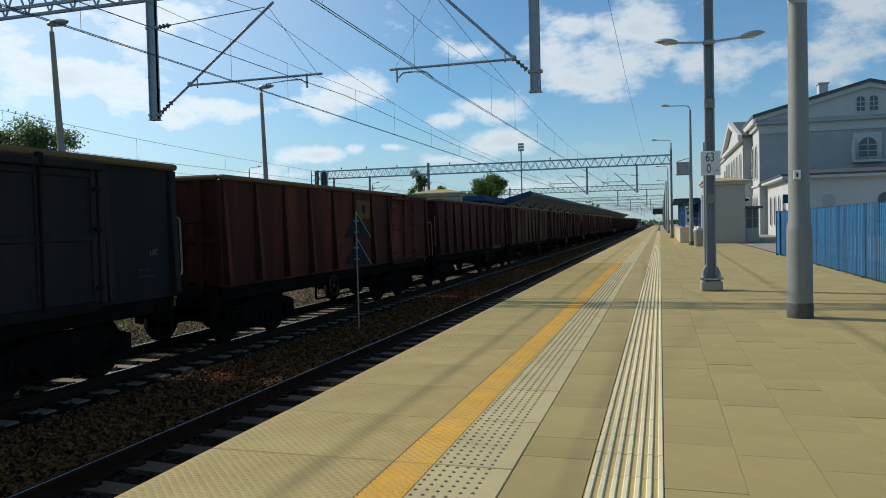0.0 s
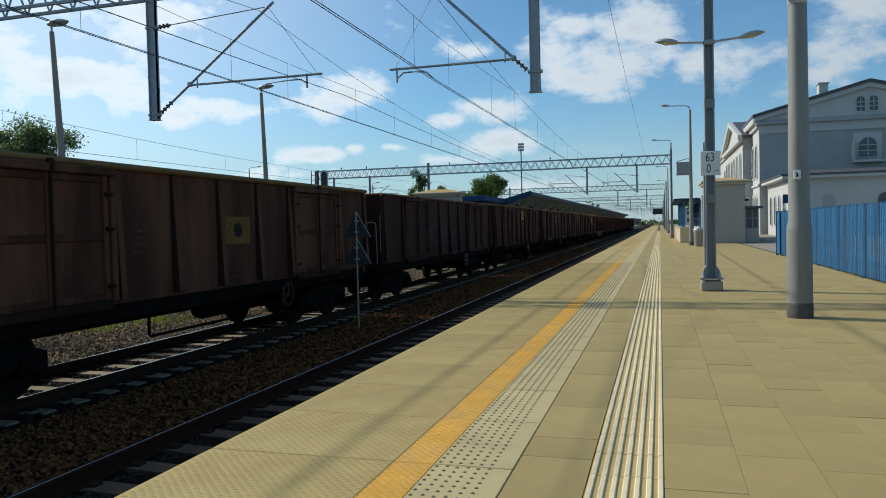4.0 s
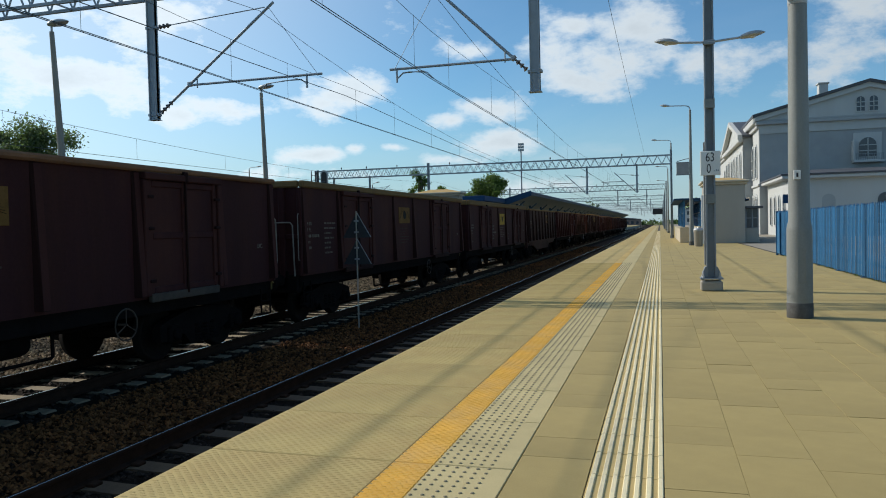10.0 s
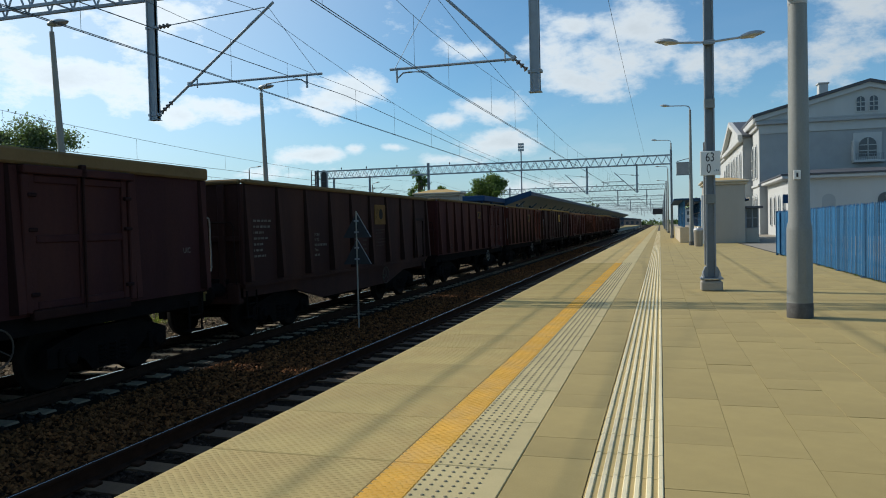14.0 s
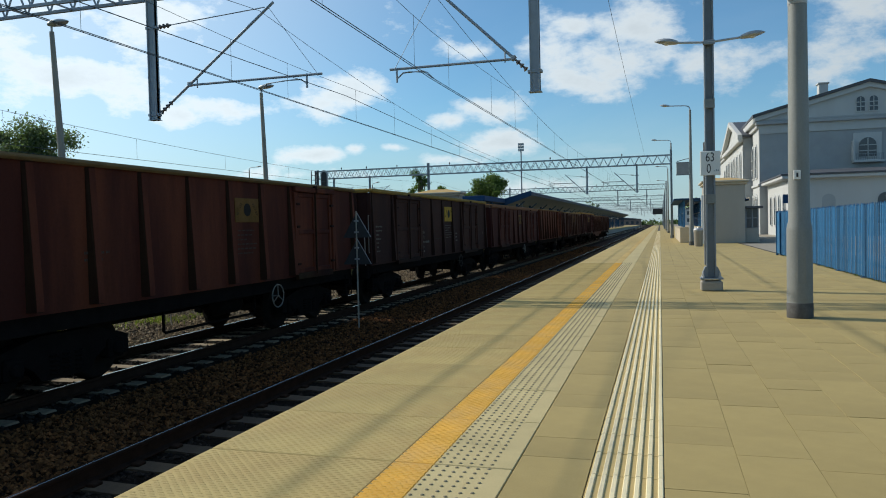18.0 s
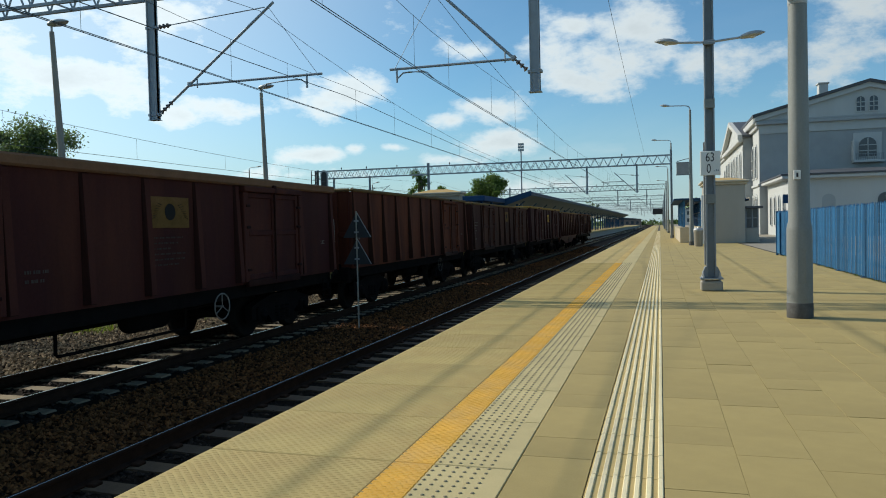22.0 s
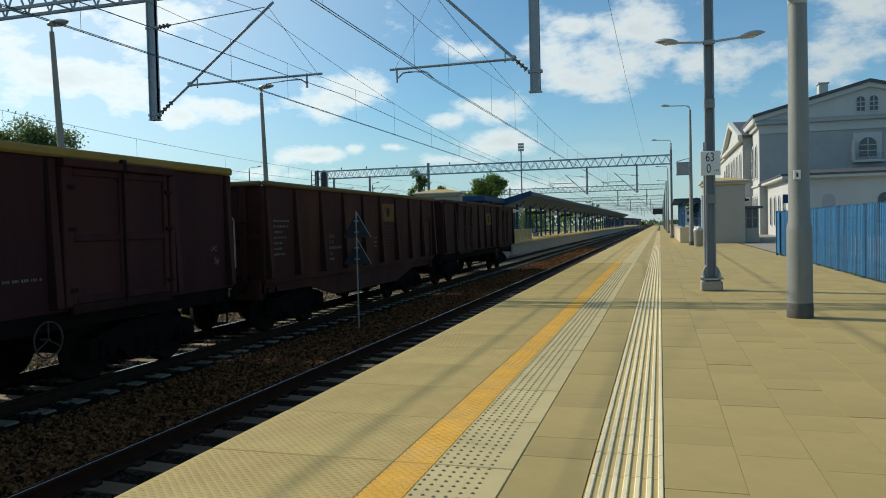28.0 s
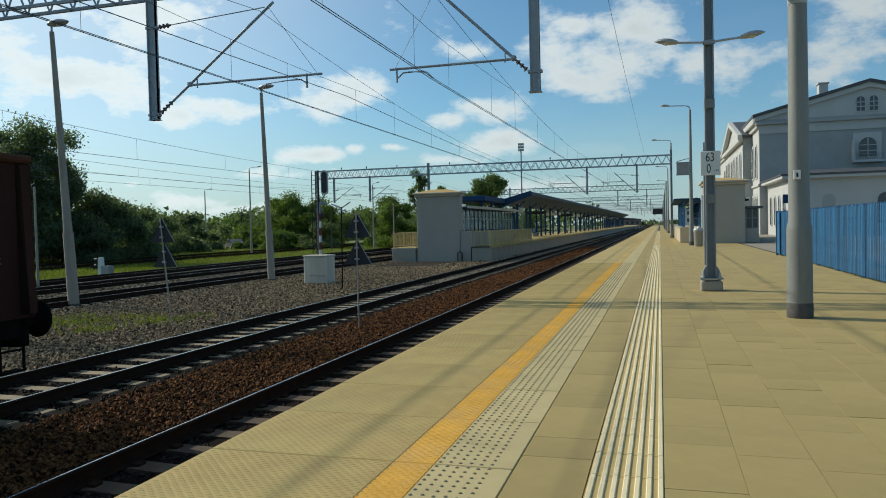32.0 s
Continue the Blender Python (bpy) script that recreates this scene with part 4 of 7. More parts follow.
def twin_lamp():
    """Two lamp heads on a cross arm fixed to the kilometre mast."""
    g = thing("twin_lamp", pose(0.95, 15.4, 0), "two flat grey lamp heads on a cross arm of a mast", "street lamp")
    put("cross_arm", Build().tube([(-0.62, -0.13, 4.85), (-0.1, -0.13, 4.81), (0.1, -0.13, 4.81), (0.62, -0.13, 4.85)], 0.022, 8), M_STEEL, g)
    put("clamp", Build().box(-0.11, 0.11, -0.15, -0.10, 4.76, 4.85, 0.01), M_MAST, g)
    for s in (-1, 1):
        luminaire(g, (s * 0.55, -0.13, 4.84), s, 0.46)


twin_lamp()


def hanging_sign():
    g = thing("platform_sign", pose(1.72, 44.6, 0), "grey backed sign board hung from a lamp post", "sign")
    put("board", Build().box(-0.78, -0.10, -0.04, 0.04, 4.05, 4.72, 0.012), M_SIGNBACK, g, None, "grey sign board")
    put("frame", Build().box(-0.80, -0.08, -0.05, 0.05, 4.70, 4.76, 0.01).box(-0.80, -0.08, -0.05, 0.05, 4.01, 4.07, 0.01), M_MAST, g)
    put("bracket", Build().tube([(0, 0, 4.95), (-0.3, 0, 4.92), (-0.75, 0, 4.8)], 0.02, 6).tube([(-0.1, 0, 4.4), (0.0, 0, 4.4)], 0.05, 6), M_MAST, g)


hanging_sign()


def concrete_lamp(x, y, top_x, h, label):
    """A leaning spun-concrete lamp column beside the far tracks."""
    g = thing("lamp_column", pose(x, y, -0.97), label, "street lamp", "concrete lamp columns")
    lean = top_x - x
    zt = h + 0.97
    put("column", Build().rod((0, 0, -0.1), (lean * 0.27, 0, zt * 0.27), 0.175, 0.165, 14).rod((lean * 0.27, 0, zt * 0.27), (lean, 0, zt), 0.135, 0.075, 14), M_POLECONC, g)
    put("foot_band", Build().rod((0, 0, -0.1), (0.0, 0, 0.10), 0.185, seg=14), M_DARKBASE, g)
    put("spigot", Build().rod((lean, 0, zt), (lean, 0, zt + 0.28), 0.035, seg=8), M_STEEL, g)
    luminaire(g, (lean - 0.12, 0, zt + 0.22), 1, 0.80)


concrete_lamp(-18.54, 19.9, -19.02, 8.05, "tall leaning pale concrete lamp column beside the tracks")
concrete_lamp(-17.45, 30.9, -17.71, 7.8, "tall pale concrete lamp column beside a cabinet")
arm_lamp(-42.0, 70.3, 9.3, 1.5, -1.1, 0.10, 0.06, M_POLECONC, "slender pale lamp post with an arm in the meadow", (1,))
arm_lamp(-68.3, 101.0, 9.2, 1.3, -1.1, 0.13, 0.07, M_POLECONC, "slender pale lamp post before the trees", (1,))
arm_lamp(-31.0, 78.0, 7.6, 0.9, -1.1, 0.09, 0.05, M_POLECONC, "thin grey lamp post beyond the far tracks", (1,))


def warning_boards(x, y, z0, top, lean):
    """Two triangular boards one above the other on a thin post, seen from behind."""
    g = thing("track_sign", pose(x, y, z0), "thin post with two dark grey triangular sign boards", "railway sign", "triangular signs")
    hgt = top - z0
    put("post", Build().rod((0, 0, -0.1), (lean, 0, hgt + 0.03), 0.020, 0.018, 8), M_POLECONC, g)
    for k, zt in enumerate((hgt, hgt - 0.62)):
        w, hh = 0.34, 0.58
        cx = lean * (zt - 0.3) / hgt
        b = put("triangle_board", Build().prism([(cx - w, zt - hh), (cx + w, zt - hh), (cx, zt)], "y", 0.030, 0.045), M_BOARDBACK, g, None, "dark grey triangular board")
        for n, (a, c) in enumerate((((cx + w, zt - hh), (cx, zt)), ((cx - w, zt - hh), (cx, zt)), ((cx - w, zt - hh), (cx + w, zt - hh)))):
            put("edge_rim", Build().bar((a[0], 0.037, a[1]), (c[0], 0.037, c[1]), 0.018, 0.010), M_SIGNBACK if n == 0 else M_BOARDBACK, b)
        put("clamp", Build().box(cx - 0.05, cx + 0.05, -0.03, 0.03, zt - 0.22, zt - 0.18, 0.005).box(cx - 0.05, cx + 0.05, -0.03, 0.03, zt - 0.48, zt - 0.44, 0.005), M_SIGNBACK, b)


warning_boards(-6.75, 15.9, BED_Z, 1.75, 0.0)
warning_boards(-11.67, 15.7, BED_Z, 1.73, -0.25)


M_CABINET = material("pale_cast_concrete", (0.62, 0.58, 0.47), 0.85, vary=0.14, scale=2, fine=40, bump=0.15, tint=(0.4, 0.36, 0.28), tint_scale=1.5, tint_amount=0.5, streak=True)


def cabinet():
    g = thing("relay_cabinet", pose(-14.38, 29.65, BED_Z), "pale grey concrete track cabinet on the ballast", "cabinet")
    put("case", Build().box(-0.56, 0.56, -0.40, 0.40, 0, 1.17, 0.03), M_CABINET, g)
    put("lid", Build().box(-0.585, 0.585, -0.43, 0.43, 1.17, 1.24, 0.02), M_CABINET, g)
    put("seam", Build().box(-0.3, 0.45, -0.404, -0.40, 0.36, 0.37).box(-0.25, 0.47, -0.404, -0.40, 0.30, 0.308), M_JOINT, g)


cabinet()


def forked_post():
    g = thing("track_marker", pose(-11.85, 26.4, BED_Z), "thin rusty post with forked arms", "railway sign")
    put("post", Build().rod((0, 0, -0.1), (0.04, 0, 3.2), 0.028, seg=8), M_RAIL, g)
    put("fork", Build().bar((0.04, 0, 3.15), (-0.38, 0, 3.33), 0.04).bar((0.04, 0, 3.15), (0.42, 0, 3.38), 0.04).bar((-0.12, 0, 3.12), (0.3, 0, 3.02), 0.05), M_MAST, g)


forked_post()


M_REDBAND = material("faded_red_band_paint", (0.16, 0.03, 0.025), 0.7, vary=0.2, scale=4, fine=40, bump=0.04)


def light_signal():
    g = thing("light_signal", pose(-21.75, 45.0, -1.0), "railway light signal with an oval board on a banded post", "signal")
    b = Build()
    put("post", Build().rod((0, 0, 0), (0.1, 0, 4.2), 0.075, seg=10), M_MAST, g)
    for k in range(3):
        z = 0.6 + k * 0.95
        put("white_band", Build().rod((0.01 + z * 0.02, 0, z), (0.01 + (z + 0.45) * 0.02, 0, z + 0.45), 0.082, seg=10), M_WHITE, g)
        put("red_band", Build().rod((0.02 + z * 0.02, 0, z + 0.45), (0.01 + (z + 0.95) * 0.02, 0, z + 0.95), 0.081, seg=10), M_REDBAND, g)
    out = []
    for i in range(24):
        a = 2 * math.pi * i / 24
        out.append((0.48 + 0.25 * math.cos(a), 5.5 + 0.25 * math.sin(a) + (0.56 if math.sin(a) >= 0 else -0.56)))
    head = put("signal_head", Build().prism(out, "y", -0.10, 0.02), M_LAMPHEAD, g, None, "tall oval signal board with a pale rim")
    inner = [(0.48 + (x - 0.48) * 0.74, 5.5 + (z - 5.5) * 0.86) for x, z in out]
    put("back_plate", Build().prism(inner, "y", -0.13, -0.101), M_BLACK, head)
    put("lamp_box", Build().box(0.16, 0.42, -0.12, 0.12, 3.2, 3.5, 0.04), M_BLACK, g, None, "black lamp housing")
    put("bracket", Build().bar((0.1, 0, 4.1), (0.48, 0, 4.75), 0.07).bar((0.1, 0, 3.9), (0.3, 0, 3.6), 0.05), M_MAST, g)
    put("relay_box", Build().box(0.12, 0.62, -0.1, 0.1, 4.02, 4.2, 0.03), M_MAST, g)
    put("lattice_leg", Build().bar((-0.14, 0.3, 0), (-0.14, 0.3, 6.35), 0.09), M_BOARDBACK, g)
    lad = Build()
    for s in (-0.14, 0.14):
        lad.bar((-0.42 + s, 0.1, 0), (-0.38 + s, 0.1, 6.3), 0.05)
    for k in range(20):
        lad.bar((-0.56, 0.1, 0.3 + 0.3 * k), (-0.26, 0.1, 0.3 + 0.3 * k), 0.03)
        lad.bar((-0.26, 0.12, 0.3 + 0.3 * k), (-0.14, 0.28, 0.6 + 0.3 * k), 0.03)
    put("ladder", lad, M_BOARDBACK, g, None, "narrow steel ladder")


light_signal()


def dwarf_signal():
    g = thing("dwarf_signal", pose(-32.2, 36.9, -1.1), "low shunting signal box beside the tracks", "signal")
    put("case", Build().prism([(-0.22, 0.0), (0.06, 0.0), (0.0, 1.12), (-0.16, 1.12)], "y", -0.16, 0.16), M_WHITE, g, None, "narrow white signal plate")
    for z in (0.42, 0.78):
        lamp = put("lamp", Build().box(-0.52, -0.2, -0.15, 0.15, z, z + 0.30, 0.05), M_BLACK, g, None, "black lamp housing")
        put("visor", Build().lathe([(0.11, 0.0), (0.11, -0.16), (0.10, -0.16), (0.10, 0.0)], (-0.36, -0.15, z + 0.15), "y", 12), M_BLACK, lamp)
    put("plinth", Build().box(0.08, 0.66, -0.25, 0.25, 0.0, 0.62, 0.04), M_SIGNBACK, g)


dwarf_signal()


def thin_post(x, y, z0, z1, r, mat, label):
    g = thing("post", pose(x, y, z0), label, "post")
    put("shaft", Build().rod((0, 0, -0.05), (0, 0, z1 - z0), r, r * 0.8, 8), mat, g)
    put("cap", Build().lathe([(r, z1 - z0), (r * 0.6, z1 - z0 + 0.04), (0.01, z1 - z0 + 0.05)], (0, 0, 0), "z", 8), mat, g)


thin_post(-27.5, 27.4, -1.0, 3.6, 0.06, M_POLECONC, "slim pale concrete post beside the far tracks")
thin_post(-31.5, 86.0, -1.0, 4.4, 0.09, M_POLECONC, "grey concrete wire post before the trees")
thin_post(-38.5, 83.0, -1.1, 3.8, 0.07, M_BARK, "leaning wooden post before the bushes")


def radio_mast():
    g = thing("radio_mast", pose(-13.5, 75.0, 0), "tall thin mast with a box of floodlights on top", "mast")
    put("pole", Build().rod((0, 0, 0), (0, 0, 8.95), 0.09, 0.06, 10), M_MAST, g)
    for i in range(3):
        for j in range(3):
            put("floodlight", Build().box(-0.30 + 0.21 * i, -0.12 + 0.21 * i, -0.1, 0.1, 8.92 + 0.29 * j, 9.16 + 0.29 * j, 0.02), M_LAMPHEAD, g)


radio_mast()

# ---------------------------------------------------------------- island platform, passage heads, fence, station


def island_platform():
    base = structure("island_platform", Build().box(-17.75, -10.72, 48.2, 420, -1.1, -0.08), M_CONC, "concrete island platform between the tracks", "platform")
    put("coping", Build().box(-11.35, -10.55, 48.2, 420, -0.08, 0.0, 0.01).box(-17.9, -17.1, 48.2, 420, -0.08, 0.0, 0.01), M_SLAB, base)
    put("yellow_line", Build().box(-11.66, -11.35, 48.2, 420, -0.08, 0.0, 0.005), M_YELLOW, base)
    put("surface", Build().box(-17.1, -11.66, 48.2, 420, -0.08, -0.003), M_TILE, base)


island_platform()


def passage_head(name_label, x0, x1, y, top, depth, side, glaze_len, over=0.62):
    """A rendered stair-head tower with a two-step stone cap and a glazed canopy running away behind it."""
    w = x1 - x0
    g = thing("stair_house", pose((x0 + x1) / 2, y, -1.0 if side > 0 and x0 < 0 else 0.0), name_label, "stair house", "stair houses")
    zb = 0.0
    zt = top - g.matrix_basis.translation.z
    put("tower", Build().box(-w / 2, w / 2, 0, depth, zb, zt, 0.02), M_RENDER, g, None, "plain beige rendered wall")
    put("cap", Build().box(-w / 2 - 0.12, w / 2 + 0.12, -0.12, depth + 0.12, zt, zt + 0.13, 0.02).box(-w / 2 - 0.22, w / 2 + 0.22, -0.22, depth + 0.22, zt + 0.13, zt + 0.26, 0.03), M_RENDERTOP, g, None, "stepped pale stone cap")
    put("cap_roof", Build().add([(-w / 2 - 0.15, -0.15, zt + 0.26), (w / 2 + 0.15, -0.15, zt + 0.26), (w / 2 + 0.15, depth + 0.15, zt + 0.26), (-w / 2 - 0.15, depth + 0.15, zt + 0.26),
                                 (-w / 5, depth * 0.4, zt + 0.48), (w / 5, depth * 0.4, zt + 0.48), (w / 5, depth * 0.7, zt + 0.48), (-w / 5, depth * 0.7, zt + 0.48)],
                                [(0, 1, 5, 4), (1, 2, 6, 5), (2, 3, 7, 6), (3, 0, 4, 7), (4, 5, 6, 7)]), M_CAPROOF, g, None, "ochre sheet roof cap")
    dz = -g.matrix_basis.translation.z
    for s in (-1, 1):
        xs = s * (w / 2 + over - 0.52)
        low = put("low_wall", Build().box(xs - 0.12, xs + 0.12, depth, depth + glaze_len, zb, dz + 0.95, 0.02), M_RENDER, g, None, "low beige parapet wall")
        put("coping", Build().box(xs - 0.16, xs + 0.16, depth, depth + glaze_len, dz + 0.95, dz + 1.02, 0.015), M_RENDERTOP, low)
        n = max(3, round(glaze_len / 1.25))
        post = Build().box(-0.05, 0.05, -0.05, 0.05, dz + 1.02, dz + 2.62, 0.008).mesh("post")
        pane = Build().box(-0.012, 0.012, 0.07, glaze_len / n - 0.07, dz + 1.12, dz + 2.5).mesh("pane")
        bar = Build().box(-0.03, 0.03, 0, glaze_len / n, dz + 1.9, dz + 1.95).mesh("glazing_bar")
        for i in range(n + 1):
            put("post", post, M_BLUEDARK if i > 2 else M_BLUE, low, pose(xs, depth + glaze_len * i / n, 0))
            if i < n:
                o = put("pane", pane, M_GLASS, low, pose(xs, depth + glaze_len * i / n, 0))
                o.visible_shadow = False
                put("glazing_bar", bar, M_POLE, low, pose(xs, depth + glaze_len * i / n, 0))
    r = put("canopy_roof", Build().box(-w / 2 - over + 0.07, w / 2 + over - 0.07, depth + 0.004, depth + glaze_len + 0.4, dz + 2.64, dz + 2.74, 0.015), M_BLUEDARK, g, None, "flat canopy roof")
    put("fascia", Build().box(-w / 2 - over, -w / 2 - over + 0.07, depth - 0.1, depth + glaze_len + 0.45, dz + 2.62, dz + 2.80, 0.01).box(w / 2 + over - 0.07, w / 2 + over, depth - 0.1, depth + glaze_len + 0.45, dz + 2.62, dz + 2.80, 0.01), M_RENDERTOP, r)
    return g


passage_head("beige stair house with a stone cap on the island platform", -15.9, -12.9, 48.0, 3.45, 0.9, 1, 18.4, 0.40)
passage_head("beige stair house with a stone cap beside the platform", 2.62, 4.88, 47.5, 3.52, 3.0, 1, 14.0)


def plinth():
    """Concrete blocks beside the island tower."""
    g = thing("ramp_wall", pose(-11.7, 48.0, -1.0), "grey concrete ramp wall with a pipe beside the stair house", "wall")
    put("block", Build().box(-1.19, -0.36, 0.08, 0.88, 0, 2.06, 0.02), M_RENDER, g)
    put("low_block", Build().box(-0.35, 0.97, -0.1, 0.19, 0, 0.97, 0.02), M_CONC, g)
    put("drain_pipe", Build().tube([(-1.35, -0.1, 0.0), (-1.35, -0.1, 0.62), (-1.25, -0.1, 0.7), (-1.05, -0.1, 0.62), (-1.05, -0.1, 0)], 0.04, 8), M_BLACK, g)
    put("cable_pipe", Build().tube([(-0.42, -0.02, 0.0), (-0.42, -0.02, 0.9), (-0.35, -0.14, 0.99), (0.9, -0.14, 0.99)], 0.035, 8), M_BLACK, g)
    h = thing("ramp_wall", pose(-16.8, 48.0, -1.0), "low grey concrete wall under a cream railing", "wall")
    put("block", Build().box(-0.95, 0.75, 0.0, 3.0, 0, 0.98, 0.02), M_CONC, h)


plinth()


def picket_railing(x0, y0, x1, y1, z0, h, gap, label):
    """Cream steel railing of upright pickets between two rails."""
    L = math.hypot(x1 - x0, y1 - y0)
    a = math.degrees(math.atan2(y1 - y0, x1 - x0))
    g = thing("railing", pose(x0, y0, z0, 0, 0, a), label, "railing", "cream railings")
    put("top_rail", Build().box(0, L, -0.03, 0.03, h - 0.05, h, 0.01), M_RAILING, g)
    put("bottom_rail", Build().box(0, L, -0.02, 0.02, 0.1, 0.14, 0.008), M_RAILING, g)
    pick = Build().box(-0.013, 0.013, -0.012, 0.012, 0.1, h - 0.05, 0.003).mesh("picket")
    post = Build().box(-0.04, 0.04, -0.04, 0.04, 0, h + 0.02, 0.008).mesh("post")
    n = round(L / gap)
    for i in range(n + 1):
        if i % 12 == 0 or i == n:
            put("post", post, M_RAILING, g, pose(L * i / n, 0, 0))
        else:
            put("picket", pick, M_RAILING, g, pose(L * i / n, 0, 0))


picket_railing(-10.92, 48.45, -10.92, 65.0, 0.0, 1.05, 0.17, "cream painted steel picket railing along the ramp")
picket_railing(-12.06, 48.45, -10.98, 48.45, 0.0, 1.05, 0.16, "cream painted steel picket railing across the platform end")
picket_railing(-17.65, 48.1, -16.0, 48.1, 0.0, 1.05, 0.15, "cream painted steel picket railing beside the tower")
picket_railing(-17.65, 48.1, -17.65, 60.0, 0.0, 1.05, 0.17, "cream painted steel picket railing along the platform edge")


# distant haze is mixed into the roof and gutter as a lighter blue-grey
M_CANOPY_HAZE = material("hazed_canopy_sheet", (0.032, 0.080, 0.155), 0.6, vary=0.15, scale=1.5, fine=25, bump=0.05, spec=0.25)


def canopy():
    """Long blue steel platform roof on two rows of posts."""
    y0, y1 = 71.0, 300.0
    g = thing("platform_canopy", pose(-14.2, y0, 0), "long dark blue steel platform canopy on posts", "canopy")
    L = y1 - y0
    put("roof", Build().prism([(-3.3, 3.85), (-3.3, 4.12), (-0.4, 3.78), (2.3, 4.58), (2.3, 4.28), (-0.4, 3.30)], "y", 0, L), M_CANOPY_HAZE, g, None, "dark blue butterfly roof")
    put("front_fascia", Build().prism([(-3.35, 3.80), (-3.35, 4.18), (-0.4, 3.95), (2.36, 4.68), (2.36, 4.20), (-0.4, 3.25)], "y", -0.25, -0.002), M_BLUEDARK, g, None, "dark blue end fascia")
    put("gutter", Build().box(2.302, 2.40, 0.0, L, 4.42, 4.58, 0.02), M_CANOPY_HAZE, g)
    post = Build().box(-0.11, 0.11, -0.11, 0.11, 0, 3.48, 0.02).mesh("post")
    arm = Build().bar((0, 0, 3.1), (0.75, 0, 3.72), 0.10).mesh("brace")
    n = 30
    for i in range(n):
        y = 1.0 + i * 7.55
        for x in (-1.0, 0.75):
            p = put("post", post, M_BLUEDARK, g, pose(x, y, 0))
            put("brace", arm, M_BLUEDARK, p)
    for i in range(14):
        y = 3.0 + i * 15
        s = put("hanging_board", Build().box(-1.2, 0.9, y, y + 0.12, 2.65, 3.05, 0.02), M_WHITE if i % 2 == 0 else M_INK, g, None, "hanging name board")
        put("hanger", Build().rod((-0.9, y + 0.06, 3.05), (-0.9, y + 0.06, 3.56), 0.02, seg=6).rod((0.6, y + 0.06, 3.05), (0.6, y + 0.06, 3.56), 0.02, seg=6), M_STEEL, s)
    w = thing("passage_roof", pose(-16.6, 62.0, 0), "low dark blue roof wing behind the stair house", "roof")
    put("wing", Build().box(-1.6, 2.2, 0, 9.0, 3.55, 4.0, 0.03), M_BLUEDARK, w)
    for x in (-1.2, 1.8):
        for y in (0.6, 4.5, 8.4):
            put("post", Build().box(x - 0.1, x + 0.1, y - 0.1, y + 0.1, 0, 3.55, 0.02), M_BLUEDARK, w)
    # benches and shelters deep under the roof
    for y in (18.0, 48.0, 78.0, 108.0):
        bch = thing("bench", pose(-14.4, y0 + y, 0), "blue slatted platform bench under the canopy", "bench", "platform benches")
        put("seat", Build().box(-0.25, 0.25, -1.0, 1.0, 0.42, 0.48, 0.015), M_BLUE, bch)
        put("backrest", Build().box(-0.28, -0.22, -1.0, 1.0, 0.5, 0.95, 0.015), M_BLUE, bch)
        for s in (-0.8, 0.8):
            put("leg", Build().box(-0.2, 0.2, s - 0.04, s + 0.04, 0, 0.42, 0.01), M_MAST, bch)


canopy()


def platform_furniture():
    """Low wall, glazed screen, litter bin and posts beside the stair house."""
    g = thing("low_wall", pose(1.22, 50.0, 0), "low cream rendered wall with a blue glazed screen", "wall")
    put("parapet", Build().box(0, 0.66, 0, 16.0, 0, 0.95, 0.02), M_RENDERTOP, g)
    put("coping", Build().box(-0.03, 0.69, -0.03, 16.03, 0.95, 1.0, 0.01), M_RENDERTOP, g)
    for i in range(9):
        y = 1.2 + i * 1.8
        put("post", Build().box(0.25, 0.37, y, y + 0.12, 1.0, 2.75, 0.01), M_BLUE, g)
        if i < 8:
            o = put("pane", Build().box(0.30, 0.32, y + 0.16, y + 1.76, 1.1, 2.65), M_GLASS, g)
            o.visible_shadow = False
            put("glazing_bar", Build().box(0.28, 0.34, y + 0.12, y + 1.8, 1.9, 1.95), M_POLE, g)
    put("roof", Build().box(-0.35, 1.3, 0.6, 16.2, 2.75, 2.87, 0.02), M_BLUEDARK, g)
    b = thing("litter_bin", pose(1.98, 42.3, 0), "pale grey concrete litter bin beside a lamp post", "litter bin")
    put("body", Build().lathe([(0.20, 0.0), (0.215, 0.03), (0.25, 0.78), (0.27, 0.82), (0.25, 0.86)], (0, 0, 0), "z", 16), M_POLECONC, b)
    put("lid", Build().lathe([(0.26, 0.86), (0.28, 0.90), (0.2, 1.0), (0.02, 1.02)], (0, 0, 0), "z", 16), M_STEEL, b)
    s = thing("post", pose(2.42, 46.6, 0), "slim white post beside the stair house", "post")
    put("shaft", Build().box(-0.06, 0.06, -0.06, 0.06, 0, 2.9, 0.01), M_WHITE, s)
    d = thing("departure_board", pose(0.35, 150.0, 0), "dark hanging information board far down the platform", "sign")
    put("board", Build().box(-1.7, 0.2, -0.15, 0.15, 2.9, 4.0, 0.04), M_BLACK, d)
    put("post", Build().box(0.3, 0.46, -0.08, 0.08, 0, 4.2, 0.01), M_MAST, d)
    put("arm", Build().box(-1.5, 0.4, -0.05, 0.05, 4.1, 4.2), M_MAST, d)


platform_furniture()


